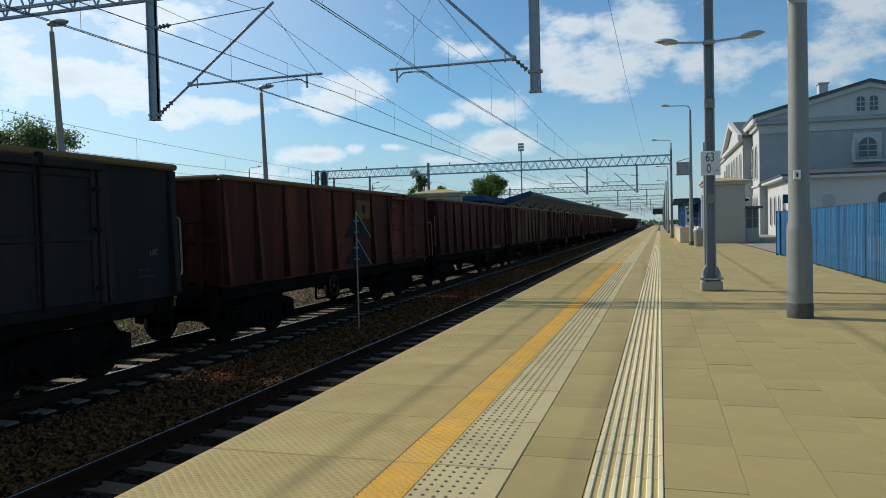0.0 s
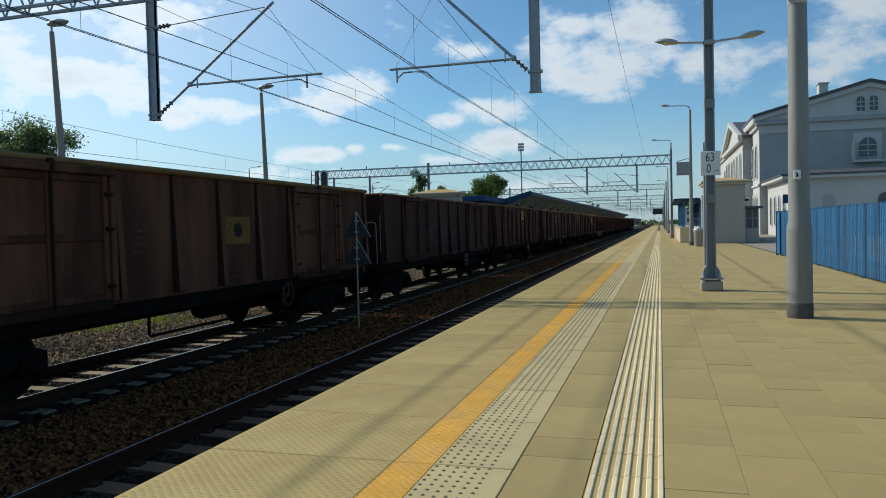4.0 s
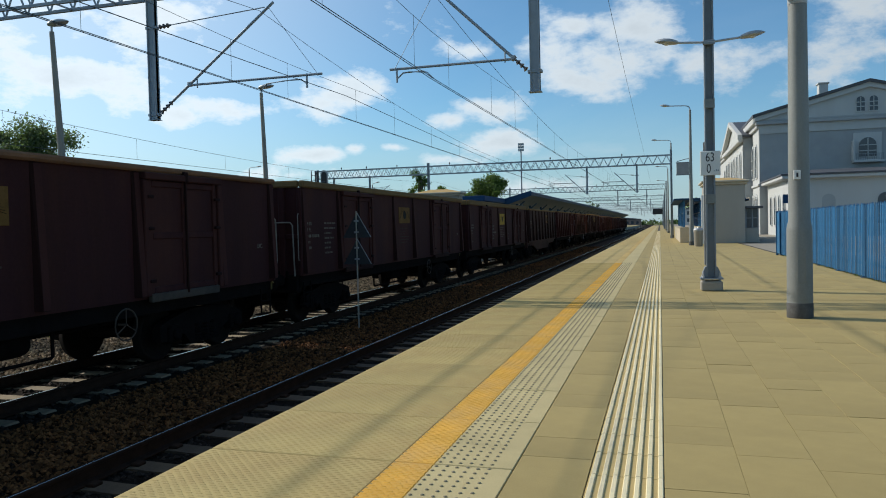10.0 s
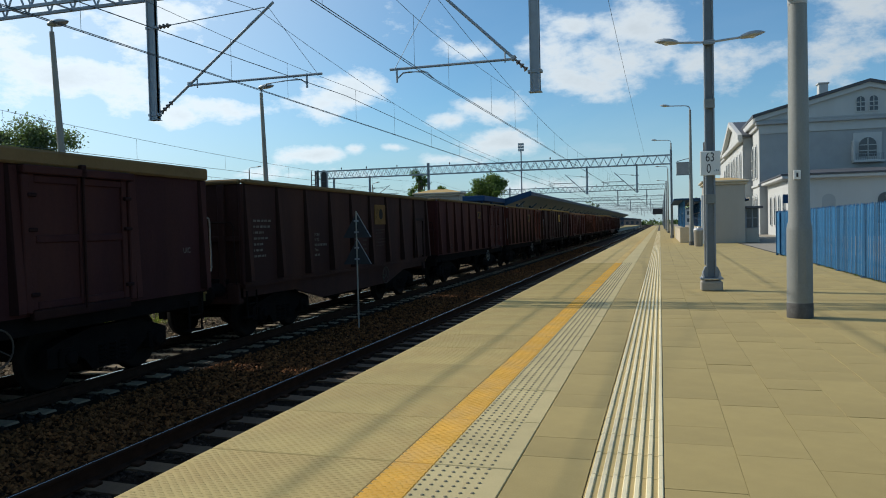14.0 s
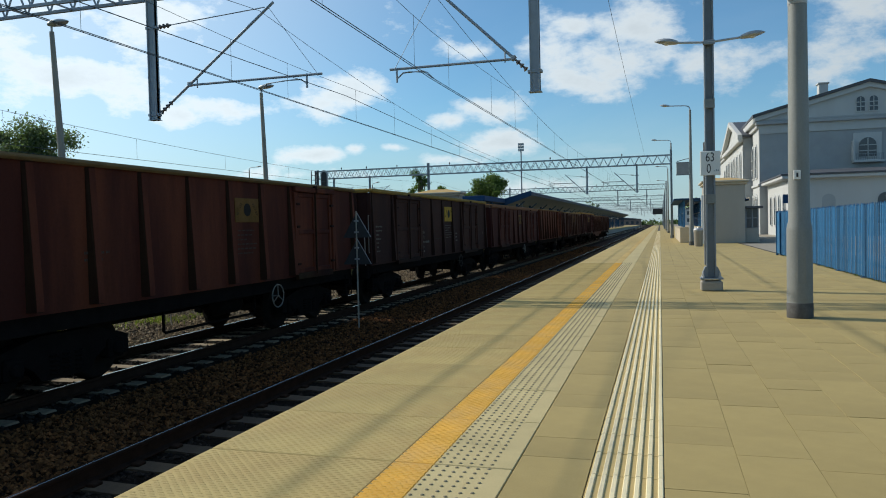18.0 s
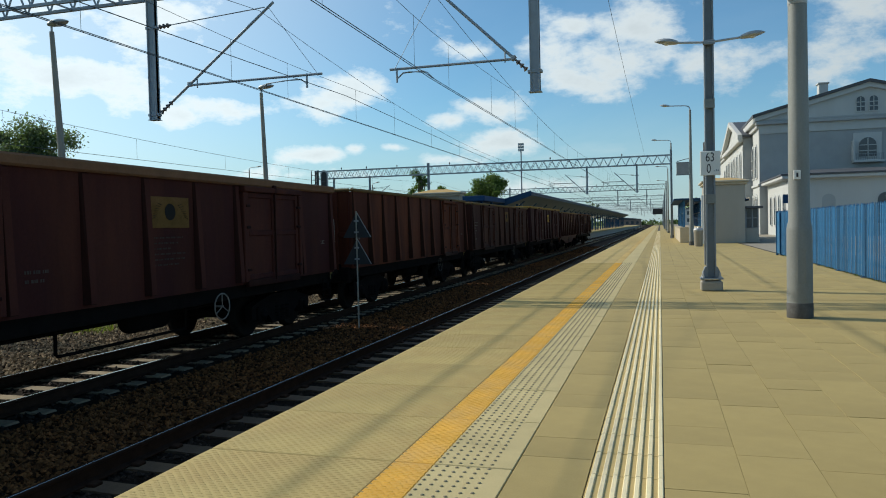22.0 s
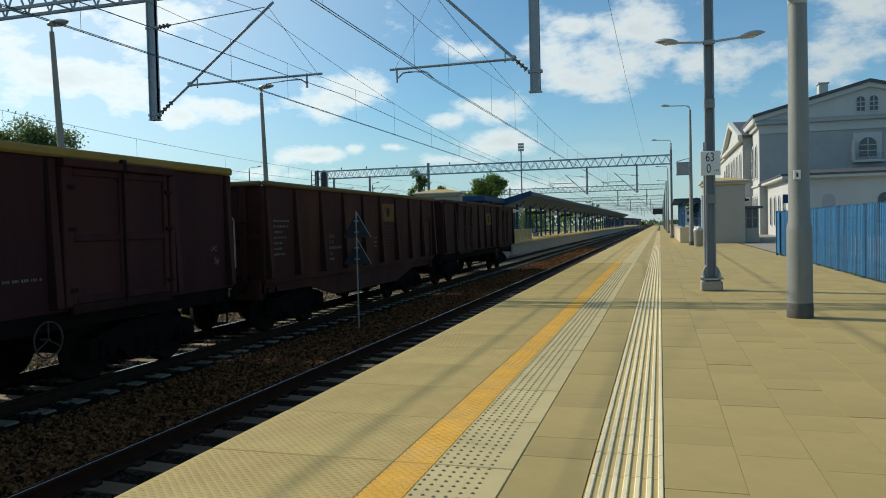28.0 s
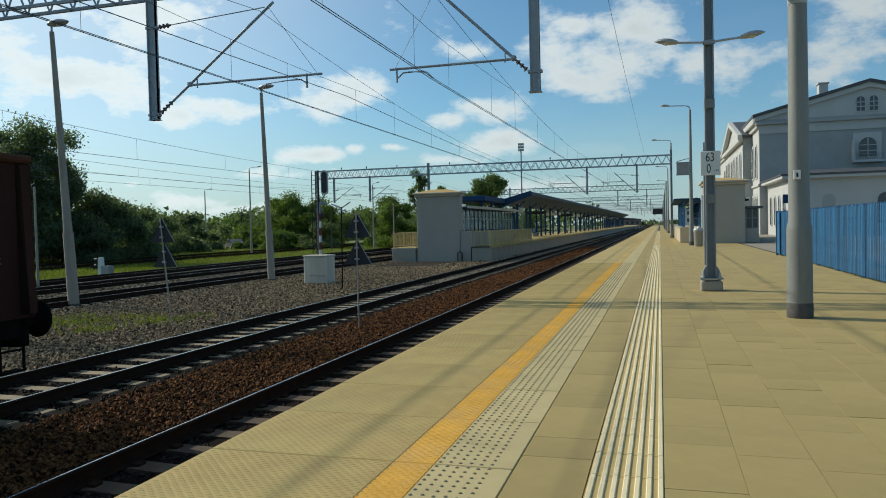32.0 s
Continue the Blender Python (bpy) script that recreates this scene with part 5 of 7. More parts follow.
def glazed_porch():
    """Small glazed porch against the side of the stair house."""
    g = thing("glazed_porch", pose(4.90, 47.9, 0), "small glazed porch with a dark roof against the stair house", "porch")
    put("low_wall", Build().box(0.0, 0.78, 0, 2.4, 0, 0.90, 0.02), M_RENDER, g, None, "low beige rendered wall")
    for x in (0.06, 0.42, 0.74):
        put("post", Build().box(x - 0.04, x + 0.04, 0.05, 0.13, 0.90, 2.06, 0.006), M_MAST, g)
    for x in (0.10, 0.46):
        put("pane", Build().box(x + 0.005, x + 0.275, 0.08, 0.10, 0.92, 2.05), M_WINDOW, g)
    put("glazing_bar", Build().box(0.1, 0.70, 0.06, 0.12, 1.46, 1.51), M_MAST, g)
    put("side_pane", Build().box(0.72, 0.74, 0.16, 2.35, 0.92, 2.05), M_WINDOW, g)
    put("roof", Build().box(-0.0, 1.0, -0.25, 2.6, 2.06, 2.20, 0.02), M_STN_ROOF, g, None, "flat dark roof slab")


glazed_porch()


def palisade_fence():
    x = 4.32
    y0, y1 = 9.0, 30.6
    g = thing("palisade_fence", pose(x, y0, 0), "blue painted steel palisade fence along the platform", "fence")
    L = y1 - y0
    for z in (0.32, 1.32):
        put("rail", Build().box(0.02, 0.06, 0, L, z, z + 0.05, 0.005), M_BLUE, g)
    slat = Build().prism([(-0.032, 0.0), (0.032, 0.0), (0.028, 0.008), (0.008, 0.018), (-0.008, 0.018), (-0.028, 0.008)], "z", 0.06, 1.62)
    slat.v = [(-p[1], p[0], p[2]) for p in slat.v]
    slat.add([(0, -0.035, 1.62), (0, 0.035, 1.62), (0, 0, 1.68), (-0.012, -0.035, 1.62), (-0.012, 0.035, 1.62), (-0.012, 0, 1.68)], [(0, 1, 2), (5, 4, 3), (0, 2, 5, 3), (2, 1, 4, 5)])
    slat = slat.mesh("slat")
    n = round(L / 0.125)
    for i in range(n + 1):
        put("slat", slat, M_BLUE, g, pose(random.uniform(-0.003, 0.003), L * i / n, random.uniform(-0.01, 0.01), random.uniform(-0.4, 0.4)))
    post = Build().box(0.06, 0.13, -0.035, 0.035, 0, 1.66, 0.006).box(0.03, 0.16, -0.06, 0.06, 0, 0.02).mesh("post")
    for i in range(10):
        put("post", post, M_BLUE, g, pose(0, min(L, i * 2.45 - 0.2 + 0.15), 0))
    p = thing("fence_panel", pose(4.28, 29.95, 0), "solid blue steel sheet panel at the fence end", "fence")
    put("sheet", Build().box(-0.03, 0.0, 0, 0.62, 0.08, 1.62, 0.005), M_BLUE, p)
    put("post", Build().box(-0.06, 0.03, 0.6, 0.68, 0, 1.68, 0.008), M_BLUE, p)


palisade_fence()

structure("forecourt", Build().box(4.6, 60, -60, 420, -1.1, -0.02), M_ASPHALT, "pale paved station forecourt beside the platform", "pavement")


def arch_outline(cx, z0, z1, w, n=10):
    r = w / 2
    return [(cx - r, z0), (cx + r, z0)] + [(cx + r * math.cos(math.pi * i / n), z1 - r + r * math.sin(math.pi * i / n)) for i in range(n + 1)]


def arched_window(parent, axis, at, c, z0, z1, w, bars=True, surround=0.22):
    """An arched window on a wall plane: surround, pane, glazing bars. axis y: the wall faces -y; axis x: it faces -x."""
    def ext(out, d0, d1):
        return Build().prism(out, axis, at - d1, at - d0)
    s = put("window", ext(arch_outline(c, z0 - 0.1, z1 + surround, w + 2 * surround), 0.0, 0.09), M_STN_WHITE, parent, None, "arched window with a plaster surround")
    put("pane", ext(arch_outline(c, z0, z1, w), 0.09, 0.096), M_WINDOW, s)
    if bars:
        f = Build()
        seg = [((c, z0), (c, z1 - 0.05)), ((c - w / 2, z0 + (z1 - z0) * 0.6), (c + w / 2, z0 + (z1 - z0) * 0.6)), ((c - w / 2, z0 + (z1 - z0) * 0.3), (c + w / 2, z0 + (z1 - z0) * 0.3))]
        for (a, za), (b, zb) in seg:
            if axis == "y":
                f.bar((a, at - 0.11, za), (b, at - 0.11, zb), 0.07)
            else:
                f.bar((at - 0.11, a, za), (at - 0.11, b, zb), 0.07)
        put("window_frame", f, M_STN_WHITE, s)
    return s


def station():
    g = thing("station_building", pose(0, 0, 0), "grey and white plastered railway station house with a gable", "house")
    x0, x1, y0, y1 = 9.0, 27.3, 75.0, 122.0
    ridge, eave = 13.35, 10.9
    mid = (x0 + x1) / 2
    # white plaster towards the tracks, grey on the gable, rear and far walls
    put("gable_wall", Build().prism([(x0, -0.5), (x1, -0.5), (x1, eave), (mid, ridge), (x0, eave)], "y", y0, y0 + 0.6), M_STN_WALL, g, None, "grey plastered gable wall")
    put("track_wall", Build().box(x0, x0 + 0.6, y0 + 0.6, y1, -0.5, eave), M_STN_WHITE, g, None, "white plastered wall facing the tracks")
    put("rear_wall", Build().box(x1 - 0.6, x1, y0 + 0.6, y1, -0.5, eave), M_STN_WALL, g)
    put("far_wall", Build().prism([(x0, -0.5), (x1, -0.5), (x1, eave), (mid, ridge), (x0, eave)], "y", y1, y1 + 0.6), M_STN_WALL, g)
    roof = put("roof", Build().prism([(x0 - 0.6, eave - 0.02), (mid, ridge + 0.12), (x1 + 0.6, eave - 0.02), (x1 + 0.6, eave + 0.22), (mid, ridge + 0.40), (x0 - 0.6, eave + 0.22)], "y", y0 - 0.5, y1 + 0.9), M_STN_ROOF, g, None, "dark low-pitched sheet roof")
    put("chimney", Build().box(14.65, 15.45, y0 + 3, y0 + 4, 11.5, 14.1, 0.03).box(14.55, 15.55, y0 + 2.9, y0 + 4.1, 14.1, 14.25, 0.03), M_STN_WHITE, roof)
    # pale bands and the pediment on the gable
    put("frieze", Build().box(x0 - 0.05, x1 + 0.05, y0 - 0.10, y0 + 0.0, 9.35, 10.15), M_STN_WHITE, g, None, "pale frieze band")
    put("cornice", Build().box(x0 - 0.35, x1 + 0.35, y0 - 0.40, y0, 10.15, 10.42, 0.05).box(x0 - 0.2, x1 + 0.2, y0 - 0.24, y0, 10.42, 10.62, 0.04), M_STN_WALL, g)
    for s in (-1, 1):
        a = Build()
        ex = x0 - 0.45 if s < 0 else x1 + 0.45
        a.prism([(ex, eave - 0.42), (ex, eave - 0.02), (mid, ridge + 0.12), (mid, ridge - 0.30)], "y", y0 - 0.34, y0)
        put("raking_cornice", a, M_STN_WHITE, g)
    put("pediment", Build().prism([(x0 + 0.2, 10.62), (x1 - 0.2, 10.62), (x1 - 0.2, eave - 0.1), (mid, ridge - 0.1), (x0 + 0.2, eave - 0.1)], "y", y0 - 0.06, y0), M_STN_WHITE, g, None, "pale plastered pediment field")
    for c in (17.45, 18.5):
        arched_window(g, "y", y0 - 0.06, c, 10.95, 12.25, 0.66, True, 0.05)
    put("window_panel", Build().box(16.85, 19.15, y0 - 0.10, y0, 6.4, 9.0, 0.02), M_STN_WHITE, g, None, "pale window panel")
    arched_window(g, "y", y0 - 0.10, 18.0, 6.85, 8.55, 1.4, True, 0.0)
    put("balcony", Build().box(16.75, 19.25, y0 - 0.75, y0, 6.3, 6.5, 0.03).box(16.7, 16.85, y0 - 0.75, y0, 6.5, 8.3, 0.02), M_STN_WHITE, g, None, "small balcony with side screen")
    put("balcony_rail", Build().bar((16.85, y0 - 0.7, 7.05), (19.2, y0 - 0.7, 7.05), 0.04), M_MAST, g)
    baluster = Build().bar((0, 0, 0), (0, 0, 0.55), 0.03).mesh("baluster")
    for i in range(13):
        put("baluster", baluster, M_MAST, g, pose(16.95 + i * 0.18, y0 - 0.7, 6.5))
    # front facing the tracks: windows, cornice, a projecting bay with a pediment
    for y in (77.2, 79.6, 104.0, 107.0, 110.0, 113.0):
        arched_window(g, "x", x0, y, 5.4, 8.4, 1.0, True, 0.25)
        arched_window(g, "x", x0, y, 0.4, 3.6, 1.0, True, 0.25)
    put("eaves_cornice", Build().box(x0 - 0.55, x0, y0, y1, 10.3, 10.9, 0.06).box(x0 - 0.25, x0, y0, y1, 9.9, 10.3, 0.04), M_STN_WHITE, g)
    put("string_course", Build().box(x0 - 0.14, x0, y0, y1, 4.5, 4.75, 0.03), M_STN_WHITE, g)
    bx, b0, b1, bz, ba = 8.1, 80.6, 100.5, 9.7, 12.2
    bm = (b0 + b1) / 2
    bay = put("projecting_bay", Build().prism([(b0, -0.5), (b1, -0.5), (b1, bz), (bm, ba), (b0, bz)], "x", bx, x0 + 0.3), M_STN_WHITE, g, None, "white projecting bay with a pediment")
    put("bay_roof", Build().prism([(b0 - 0.5, bz), (bm, ba + 0.05), (b1 + 0.5, bz), (b1 + 0.5, bz + 0.22), (bm, ba + 0.3), (b0 - 0.5, bz + 0.22)], "x", bx - 0.05, mid), M_STN_ROOF, g)
    for sg in (-1, 1):
        ye = bm + sg * (bm - b0 + 0.5)
        put("bay_rake", Build().prism([(ye, bz - 0.25), (ye, bz + 0.24), (bm, ba + 0.32), (bm, ba - 0.2)], "x", bx - 0.5, bx - 0.06), M_STN_WHITE, bay)
    put("bay_cornice", Build().box(bx - 0.45, bx, b0 - 0.4, b1 + 0.4, bz - 0.5, bz, 0.06), M_STN_WHITE, bay)
    put("bay_string", Build().box(bx - 0.12, bx, b0, b1, 4.5, 4.75, 0.03), M_STN_WHITE, bay)
    # thin grey sheet over the near end of the white bay
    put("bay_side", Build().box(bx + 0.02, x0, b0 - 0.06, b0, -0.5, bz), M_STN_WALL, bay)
    for i in range(6):
        y = b0 + 1.8 + i * 3.25
        arched_window(bay, "x", bx, y, 5.4, 8.2, 1.1, True, 0.25)
        arched_window(bay, "x", bx, y, 0.4, 3.6, 1.1, True, 0.25)


station()


def annex():
    """Low wing in front of the gable with arched openings."""
    g = thing("station_annex", pose(0, 0, 0), "low white station wing with arched windows and a dark roof", "house")
    x0, x1, y0, y1, h = 9.62, 40.0, 63.0, 75.0 - 0.52, 4.45
    put("front_wall", Build().box(x0, x1, y0, y0 + 0.5, -0.3, h), M_STN_WHITE, g, None, "white plastered wall")
    put("side_wall", Build().box(x0, x0 + 0.5, y0 + 0.5, y1, -0.3, h), M_STN_WHITE, g)
    put("base_course", Build().box(x0 - 0.06, x1, y0 - 0.06, y0, -0.3, 0.9), M_STN_WALL, g)
    put("boxed_eave", Build().box(x0 - 0.55, x1, y0 - 0.55, y0 + 0.5, h, h + 0.28, 0.05).box(x0 - 0.55, x0 + 0.5, y0 + 0.5, y1, h, h + 0.28, 0.05), M_STN_WHITE, g, None, "white boxed eaves")
    put("roof", Build().add([(x0 - 0.62, y0 - 0.62, h + 0.28), (x1, y0 - 0.62, h + 0.28), (x1, y1, h + 0.28), (x0 - 0.62, y1, h + 0.28), (x0 + 3, y0 + 7, h + 1.1), (x1, y0 + 7, h + 1.1), (x1, y1, h + 1.1), (x0 + 3, y1, h + 1.1),
                             (x0 - 0.62, y0 - 0.62, h + 0.40), (x1, y0 - 0.62, h + 0.40), (x0 - 0.62, y1, h + 0.40)],
                            [(0, 1, 9, 8), (8, 9, 5, 4), (3, 0, 8, 10), (10, 8, 4, 7), (4, 5, 6, 7), (0, 3, 2, 1)]), M_STN_ROOF, g, None, "dark sheet roof")
    put("blind_arch", Build().prism(arch_outline(12.45, 0.9, 3.25, 0.95), "y", y0 - 0.012, y0), M_STN_WALL, g, None, "grey blind arch in the plaster")
    for c in (16.35, 20.25, 24.2, 28.1, 32.0, 36.0):
        arched_window(g, "y", y0, c, 0.9, 3.25, 1.15, True, 0.0)
    for y in (65.0, 67.4, 69.8, 72.2):
        arched_window(g, "x", x0, y, 0.9, 3.3, 0.8, True, 0.15)
    s = thing("platform_sign", pose(8.3, 55.0, 0), "small dark blue sign on a post", "sign")
    put("post", Build().rod((0.3, 0, 0), (0.3, 0, 3.1), 0.035, seg=8), M_STEEL, s)
    put("board", Build().box(-0.25, 0.85, -0.03, 0.03, 2.45, 3.05, 0.01), M_BLUEDARK, s)


annex()


def far_buildings():
    g = thing("depot_building", pose(-19.0, 440.0, -1.0), "long low pinkish brick depot at the far end of the tracks", "building")
    brick = material("far_brick", (0.30, 0.21, 0.17), 0.9, vary=0.12, scale=0.4, fine=6)
    put("wall", Build().box(-12, 8.5, 0, 12, 0, 4.2), brick, g)
    put("roof", Build().prism([(-12.5, 4.2), (8.9, 4.2), (8.9, 4.5), (-1.8, 5.6), (-12.5, 4.5)], "y", -0.4, 12.4), M_STN_ROOF, g)
    for i in range(7):
        put("window", Build().box(-11 + i * 2.8, -9.6 + i * 2.8, -0.05, 0.0, 1.6, 3.2), M_WINDOW, g)
    h = thing("depot_building", pose(14.0, 330.0, 0), "pale two-storey railway house beside the far platform", "building")
    put("wall", Build().box(-4, 8, 0, 14, 0, 6.5), M_STN_WHITE, h)
    put("roof", Build().prism([(-4.5, 6.5), (8.5, 6.5), (2, 9.2)], "y", -0.5, 14.5), M_STN_ROOF, h)
    for i in range(4):
        for z in (1.2, 4.2):
            put("window", Build().box(-3 + i * 2.8, -1.8 + i * 2.8, -0.05, 0.0, z, z + 1.5), M_WINDOW, h)


far_buildings()

# ---------------------------------------------------------------- trees, woods, grass


def leaf_cloud(rng, blobs, count, size, flat=0.75):
    """Small folded leaf clumps scattered through the outer part of several uneven lobes."""
    k = rng.integers(0, len(blobs), count)
    c = np.array([b[:3] for b in blobs])[k]
    r = np.array([b[3] for b in blobs])[k]
    d = rng.normal(size=(count, 3))
    d /= np.linalg.norm(d, axis=1)[:, None]
    rad = r * rng.uniform(0.35, 1.0, count) ** 0.45 * (1 + 0.30 * rng.normal(size=count))
    p = c + d * rad[:, None] * np.array([1, 1, flat])
    u = rng.normal(size=(count, 3))
    u /= np.linalg.norm(u, axis=1)[:, None]
    w = np.cross(u, d + 0.3 * rng.normal(size=(count, 3)))
    w /= np.linalg.norm(w, axis=1)[:, None] + 1e-9
    s = (size * rng.uniform(0.5, 1.4, count))[:, None]
    q = np.stack([p - u * s, p + w * s * 0.55, p + u * s, p - w * s * 0.55 + d * s * 0.3], 1).reshape(-1, 3)
    f = np.arange(count * 4).reshape(-1, 4)
    return q, f


def cloud_mesh(name, q, f):
    me = bpy.data.meshes.new(name)
    me.from_pydata(q.tolist(), [], f.tolist())
    return me


def tree(x, y, height, spread, mat, seed, label, leaves=2600, leaf=0.32, low=0.3, name="tree", z0=-1.15, lobes=5):
    rng = np.random.default_rng(seed)
    g = thing(name, pose(x, y, z0), label, "tree" if name == "tree" else "bush", "trees" if name == "tree" else "bushes")
    b = Build()
    r = 0.028 * height
    bend = rng.uniform(-0.3, 0.3, 2)
    b.tube([(0, 0, -0.2), (bend[0] * 0.3, bend[1] * 0.3, height * 0.25), (bend[0], bend[1], height * 0.55), (bend[0] * 1.2, bend[1] * 1.5, height * 0.85)], r, 8)
    blobs = []
    n = max(6, int(spread * lobes))
    for i in range(n):
        a = 2 * math.pi * i / n + rng.uniform(-0.4, 0.4)
        z = height * rng.uniform(low, 0.86)
        reach = spread * rng.uniform(0.35, 0.78) * (1.15 - abs(z / height - 0.5) * 0.9)
        e = (math.cos(a) * reach, math.sin(a) * reach, z)
        s = (bend[0] * z / height, bend[1] * z / height, z * rng.uniform(0.5, 0.75))
        b.tube([s, ((s[0] + e[0]) / 2, (s[1] + e[1]) / 2, (s[2] + e[2]) / 2 + 0.2), e], r * 0.28, 5)
        blobs.append((*e, spread * rng.uniform(0.15, 0.34)))
    for i in range(4):
        blobs.append((rng.uniform(-0.25, 0.25) * spread, rng.uniform(-0.25, 0.25) * spread, height * rng.uniform(0.7, 0.92), spread * rng.uniform(0.25, 0.4)))
    if low < 0.1:      # foliage down to the ground
        for i in range(9):
            a = 2 * math.pi * i / 9 + rng.uniform(-0.3, 0.3)
            d = spread * rng.uniform(0.4, 0.85)
            blobs.append((math.cos(a) * d, math.sin(a) * d, height * rng.uniform(0.06, 0.22), spread * rng.uniform(0.22, 0.36)))
    put("trunk", b, M_BARK, g)
    put("crown", cloud_mesh("crown", *leaf_cloud(rng, blobs, leaves, leaf)), mat, g)
    return g


tree(-52.9, 51.6, 13.0, 5.2, M_LEAF_DARK, 1, "large grey-green willow-like tree behind the tracks", 52000, 0.125, 0.06, lobes=7)
tree(-52.2, 55.0, 9.6, 3.4, M_LEAF_DARK, 41, "grey-green tree at the edge of the meadow", 24000, 0.115, 0.04, lobes=8)
tree(-48.6, 55.2, 3.6, 2.9, M_LEAF_DARK, 42, "dense dark green bush under the large trees", 14000, 0.10, 0.0, "bush", lobes=5)
tree(-50.2, 61.5, 3.8, 2.9, M_LEAF_DARK, 43, "dense dark green bush beside the meadow", 14000, 0.10, 0.0, "bush", lobes=5)
tree(-52.6, 66.0, 3.6, 2.8, M_LEAF_DARK, 44, "dense dark green bush beside the meadow", 12000, 0.10, 0.0, "bush", lobes=5)
tree(-56.2, 74.5, 4.6, 2.6, M_LEAF_DARK, 45, "dark green shrubby tree beside the meadow", 12000, 0.11, 0.0, lobes=5)
tree(-60.0, 52.5, 12.3, 6.4, M_LEAF_DARK, 2, "large grey-green tree behind the tracks", 40000, 0.135, 0.06, lobes=6)
tree(-51.6, 59.0, 7.0, 4.2, M_LEAF_DARK, 3, "dense dark green shrubby tree beside the meadow", 26000, 0.13, 0.03, lobes=6)
tree(-55.2, 67.8, 5.6, 3.8, M_LEAF_DARK, 21, "dense dark green shrubby tree beside the meadow", 17000, 0.13, 0.03, lobes=6)
tree(-57.5, 81.0, 5.0, 3.0, M_LEAF_DARK, 31, "dark green shrubby tree at the edge of the meadow", 10000, 0.16, 0.05, lobes=4)
tree(-61.0, 91.5, 2.3, 1.7, M_LEAF_DARK, 32, "low grey-green willow bush beside a parked car", 4000, 0.12, 0.05, "bush", lobes=5)
tree(-57.2, 94.0, 2.9, 1.8, M_LEAF, 33, "low green bush beside a parked car", 4000, 0.12, 0.05, "bush", lobes=5)
tree(-30.2, 92.0, 10.8, 1.8, M_LEAF, 4, "slender green birch-like tree behind the stair house", 3600, 0.11, 0.42, lobes=7)
tree(-27.4, 94.0, 8.6, 1.4, M_LEAF, 14, "slender green tree behind the stair house", 2200, 0.12, 0.5)
tree(-20.8, 92.0, 9.4, 3.2, M_LEAF, 5, "rounded green tree behind the canopy", 13000, 0.12, 0.4)
tree(-24.2, 96.0, 7.8, 2.2, M_LEAF, 6, "small green tree behind the canopy", 4000, 0.14, 0.45)
tree(-57.0, 106.0, 8.2, 4.8, M_LEAF_LIGHT, 7, "bright green bushy tree beside the meadow", 26000, 0.15, 0.05)
tree(-52.5, 107.0, 7.8, 4.6, M_LEAF_LIGHT, 8, "bright green bushy tree beside the meadow", 24000, 0.15, 0.05)
tree(-36.0, 96.0, 7.4, 3.6, M_LEAF, 9, "dense green tree before the woods", 18000, 0.13, 0.05)
tree(-33.0, 90.0, 6.2, 3.0, M_LEAF_LIGHT, 10, "bright green bush before the woods", 13000, 0.13, 0.05, "bush")
tree(-43.5, 90.0, 3.4, 3.2, M_LEAF_DARK, 11, "low dark bush overgrown with creepers", 7000, 0.15, 0.05, "bush")
tree(-48.5, 88.0, 2.4, 2.6, M_LEAF, 12, "low grey-green bush in the meadow", 5000, 0.14, 0.05, "bush")
tree(-63.0, 104.0, 3.6, 2.6, M_LEAF_LIGHT, 13, "pale green willow bush in the meadow", 5000, 0.14, 0.05, "bush")


def woods():
    """The continuous belt of trees behind the meadow and round the horizon."""
    rng = np.random.default_rng(77)
    for name, mat, share, label in (("far_woods", M_LEAF_DARK, 0.55, "dark green belt of mixed trees behind the railway"), ("far_woods_bright", M_LEAF, 0.45, "sunlit green belt of mixed trees behind the railway")):
        blobs = []
        for i in range(int(330 * share)):
            y = rng.uniform(64, 300)
            edge = -73 if y < 120 else -73 + (y - 120) * 0.16
            x = edge - rng.uniform(0, 1) ** 1.5 * 24
            h = rng.uniform(4.6, 7.2) * (1 + 0.18 * math.sin(x * 0.21 + y * 0.13)) * (1 + max(0, y - 120) * 0.002)
            tall = rng.uniform() < 0.12
            for k in range(5):
                zz = h * (0.14 + 0.17 * k) * (1.25 if tall else 1)
                blobs.append((x + rng.uniform(-1.3, 1.3), y + rng.uniform(-1.3, 1.3), -1.1 + zz, (1.2 if tall else 2.0) * (1.2 - 0.16 * k)))
        q, f = leaf_cloud(rng, blobs, int(150000 * share), 0.26, 0.9)
        tagged(put(name, cloud_mesh(name, q, f), mat), label, "woods", "", "stuff")
    blobs = []
    for i in range(420):
        a = rng.uniform(0, 2 * math.pi)
        R = rng.uniform(430, 620)
        x, y = R * math.cos(a), R * math.sin(a)
        if abs(x + 8) < 30 and y > 0:
            continue
        blobs += [(x, y, 3, 14), (x + rng.uniform(-12, 12), y + rng.uniform(-12, 12), 7, 9)]
    for i in range(40):
        blobs.append((rng.uniform(-60, 60), rng.uniform(690, 760), 0, 4.5))
    q, f = leaf_cloud(rng, blobs, 42000, 1.6, 0.7)
    tagged(put("horizon_woods", cloud_mesh("horizon_woods", q, f), M_LEAF_DARK), "distant dark woods along the horizon", "woods", "", "stuff")


woods()


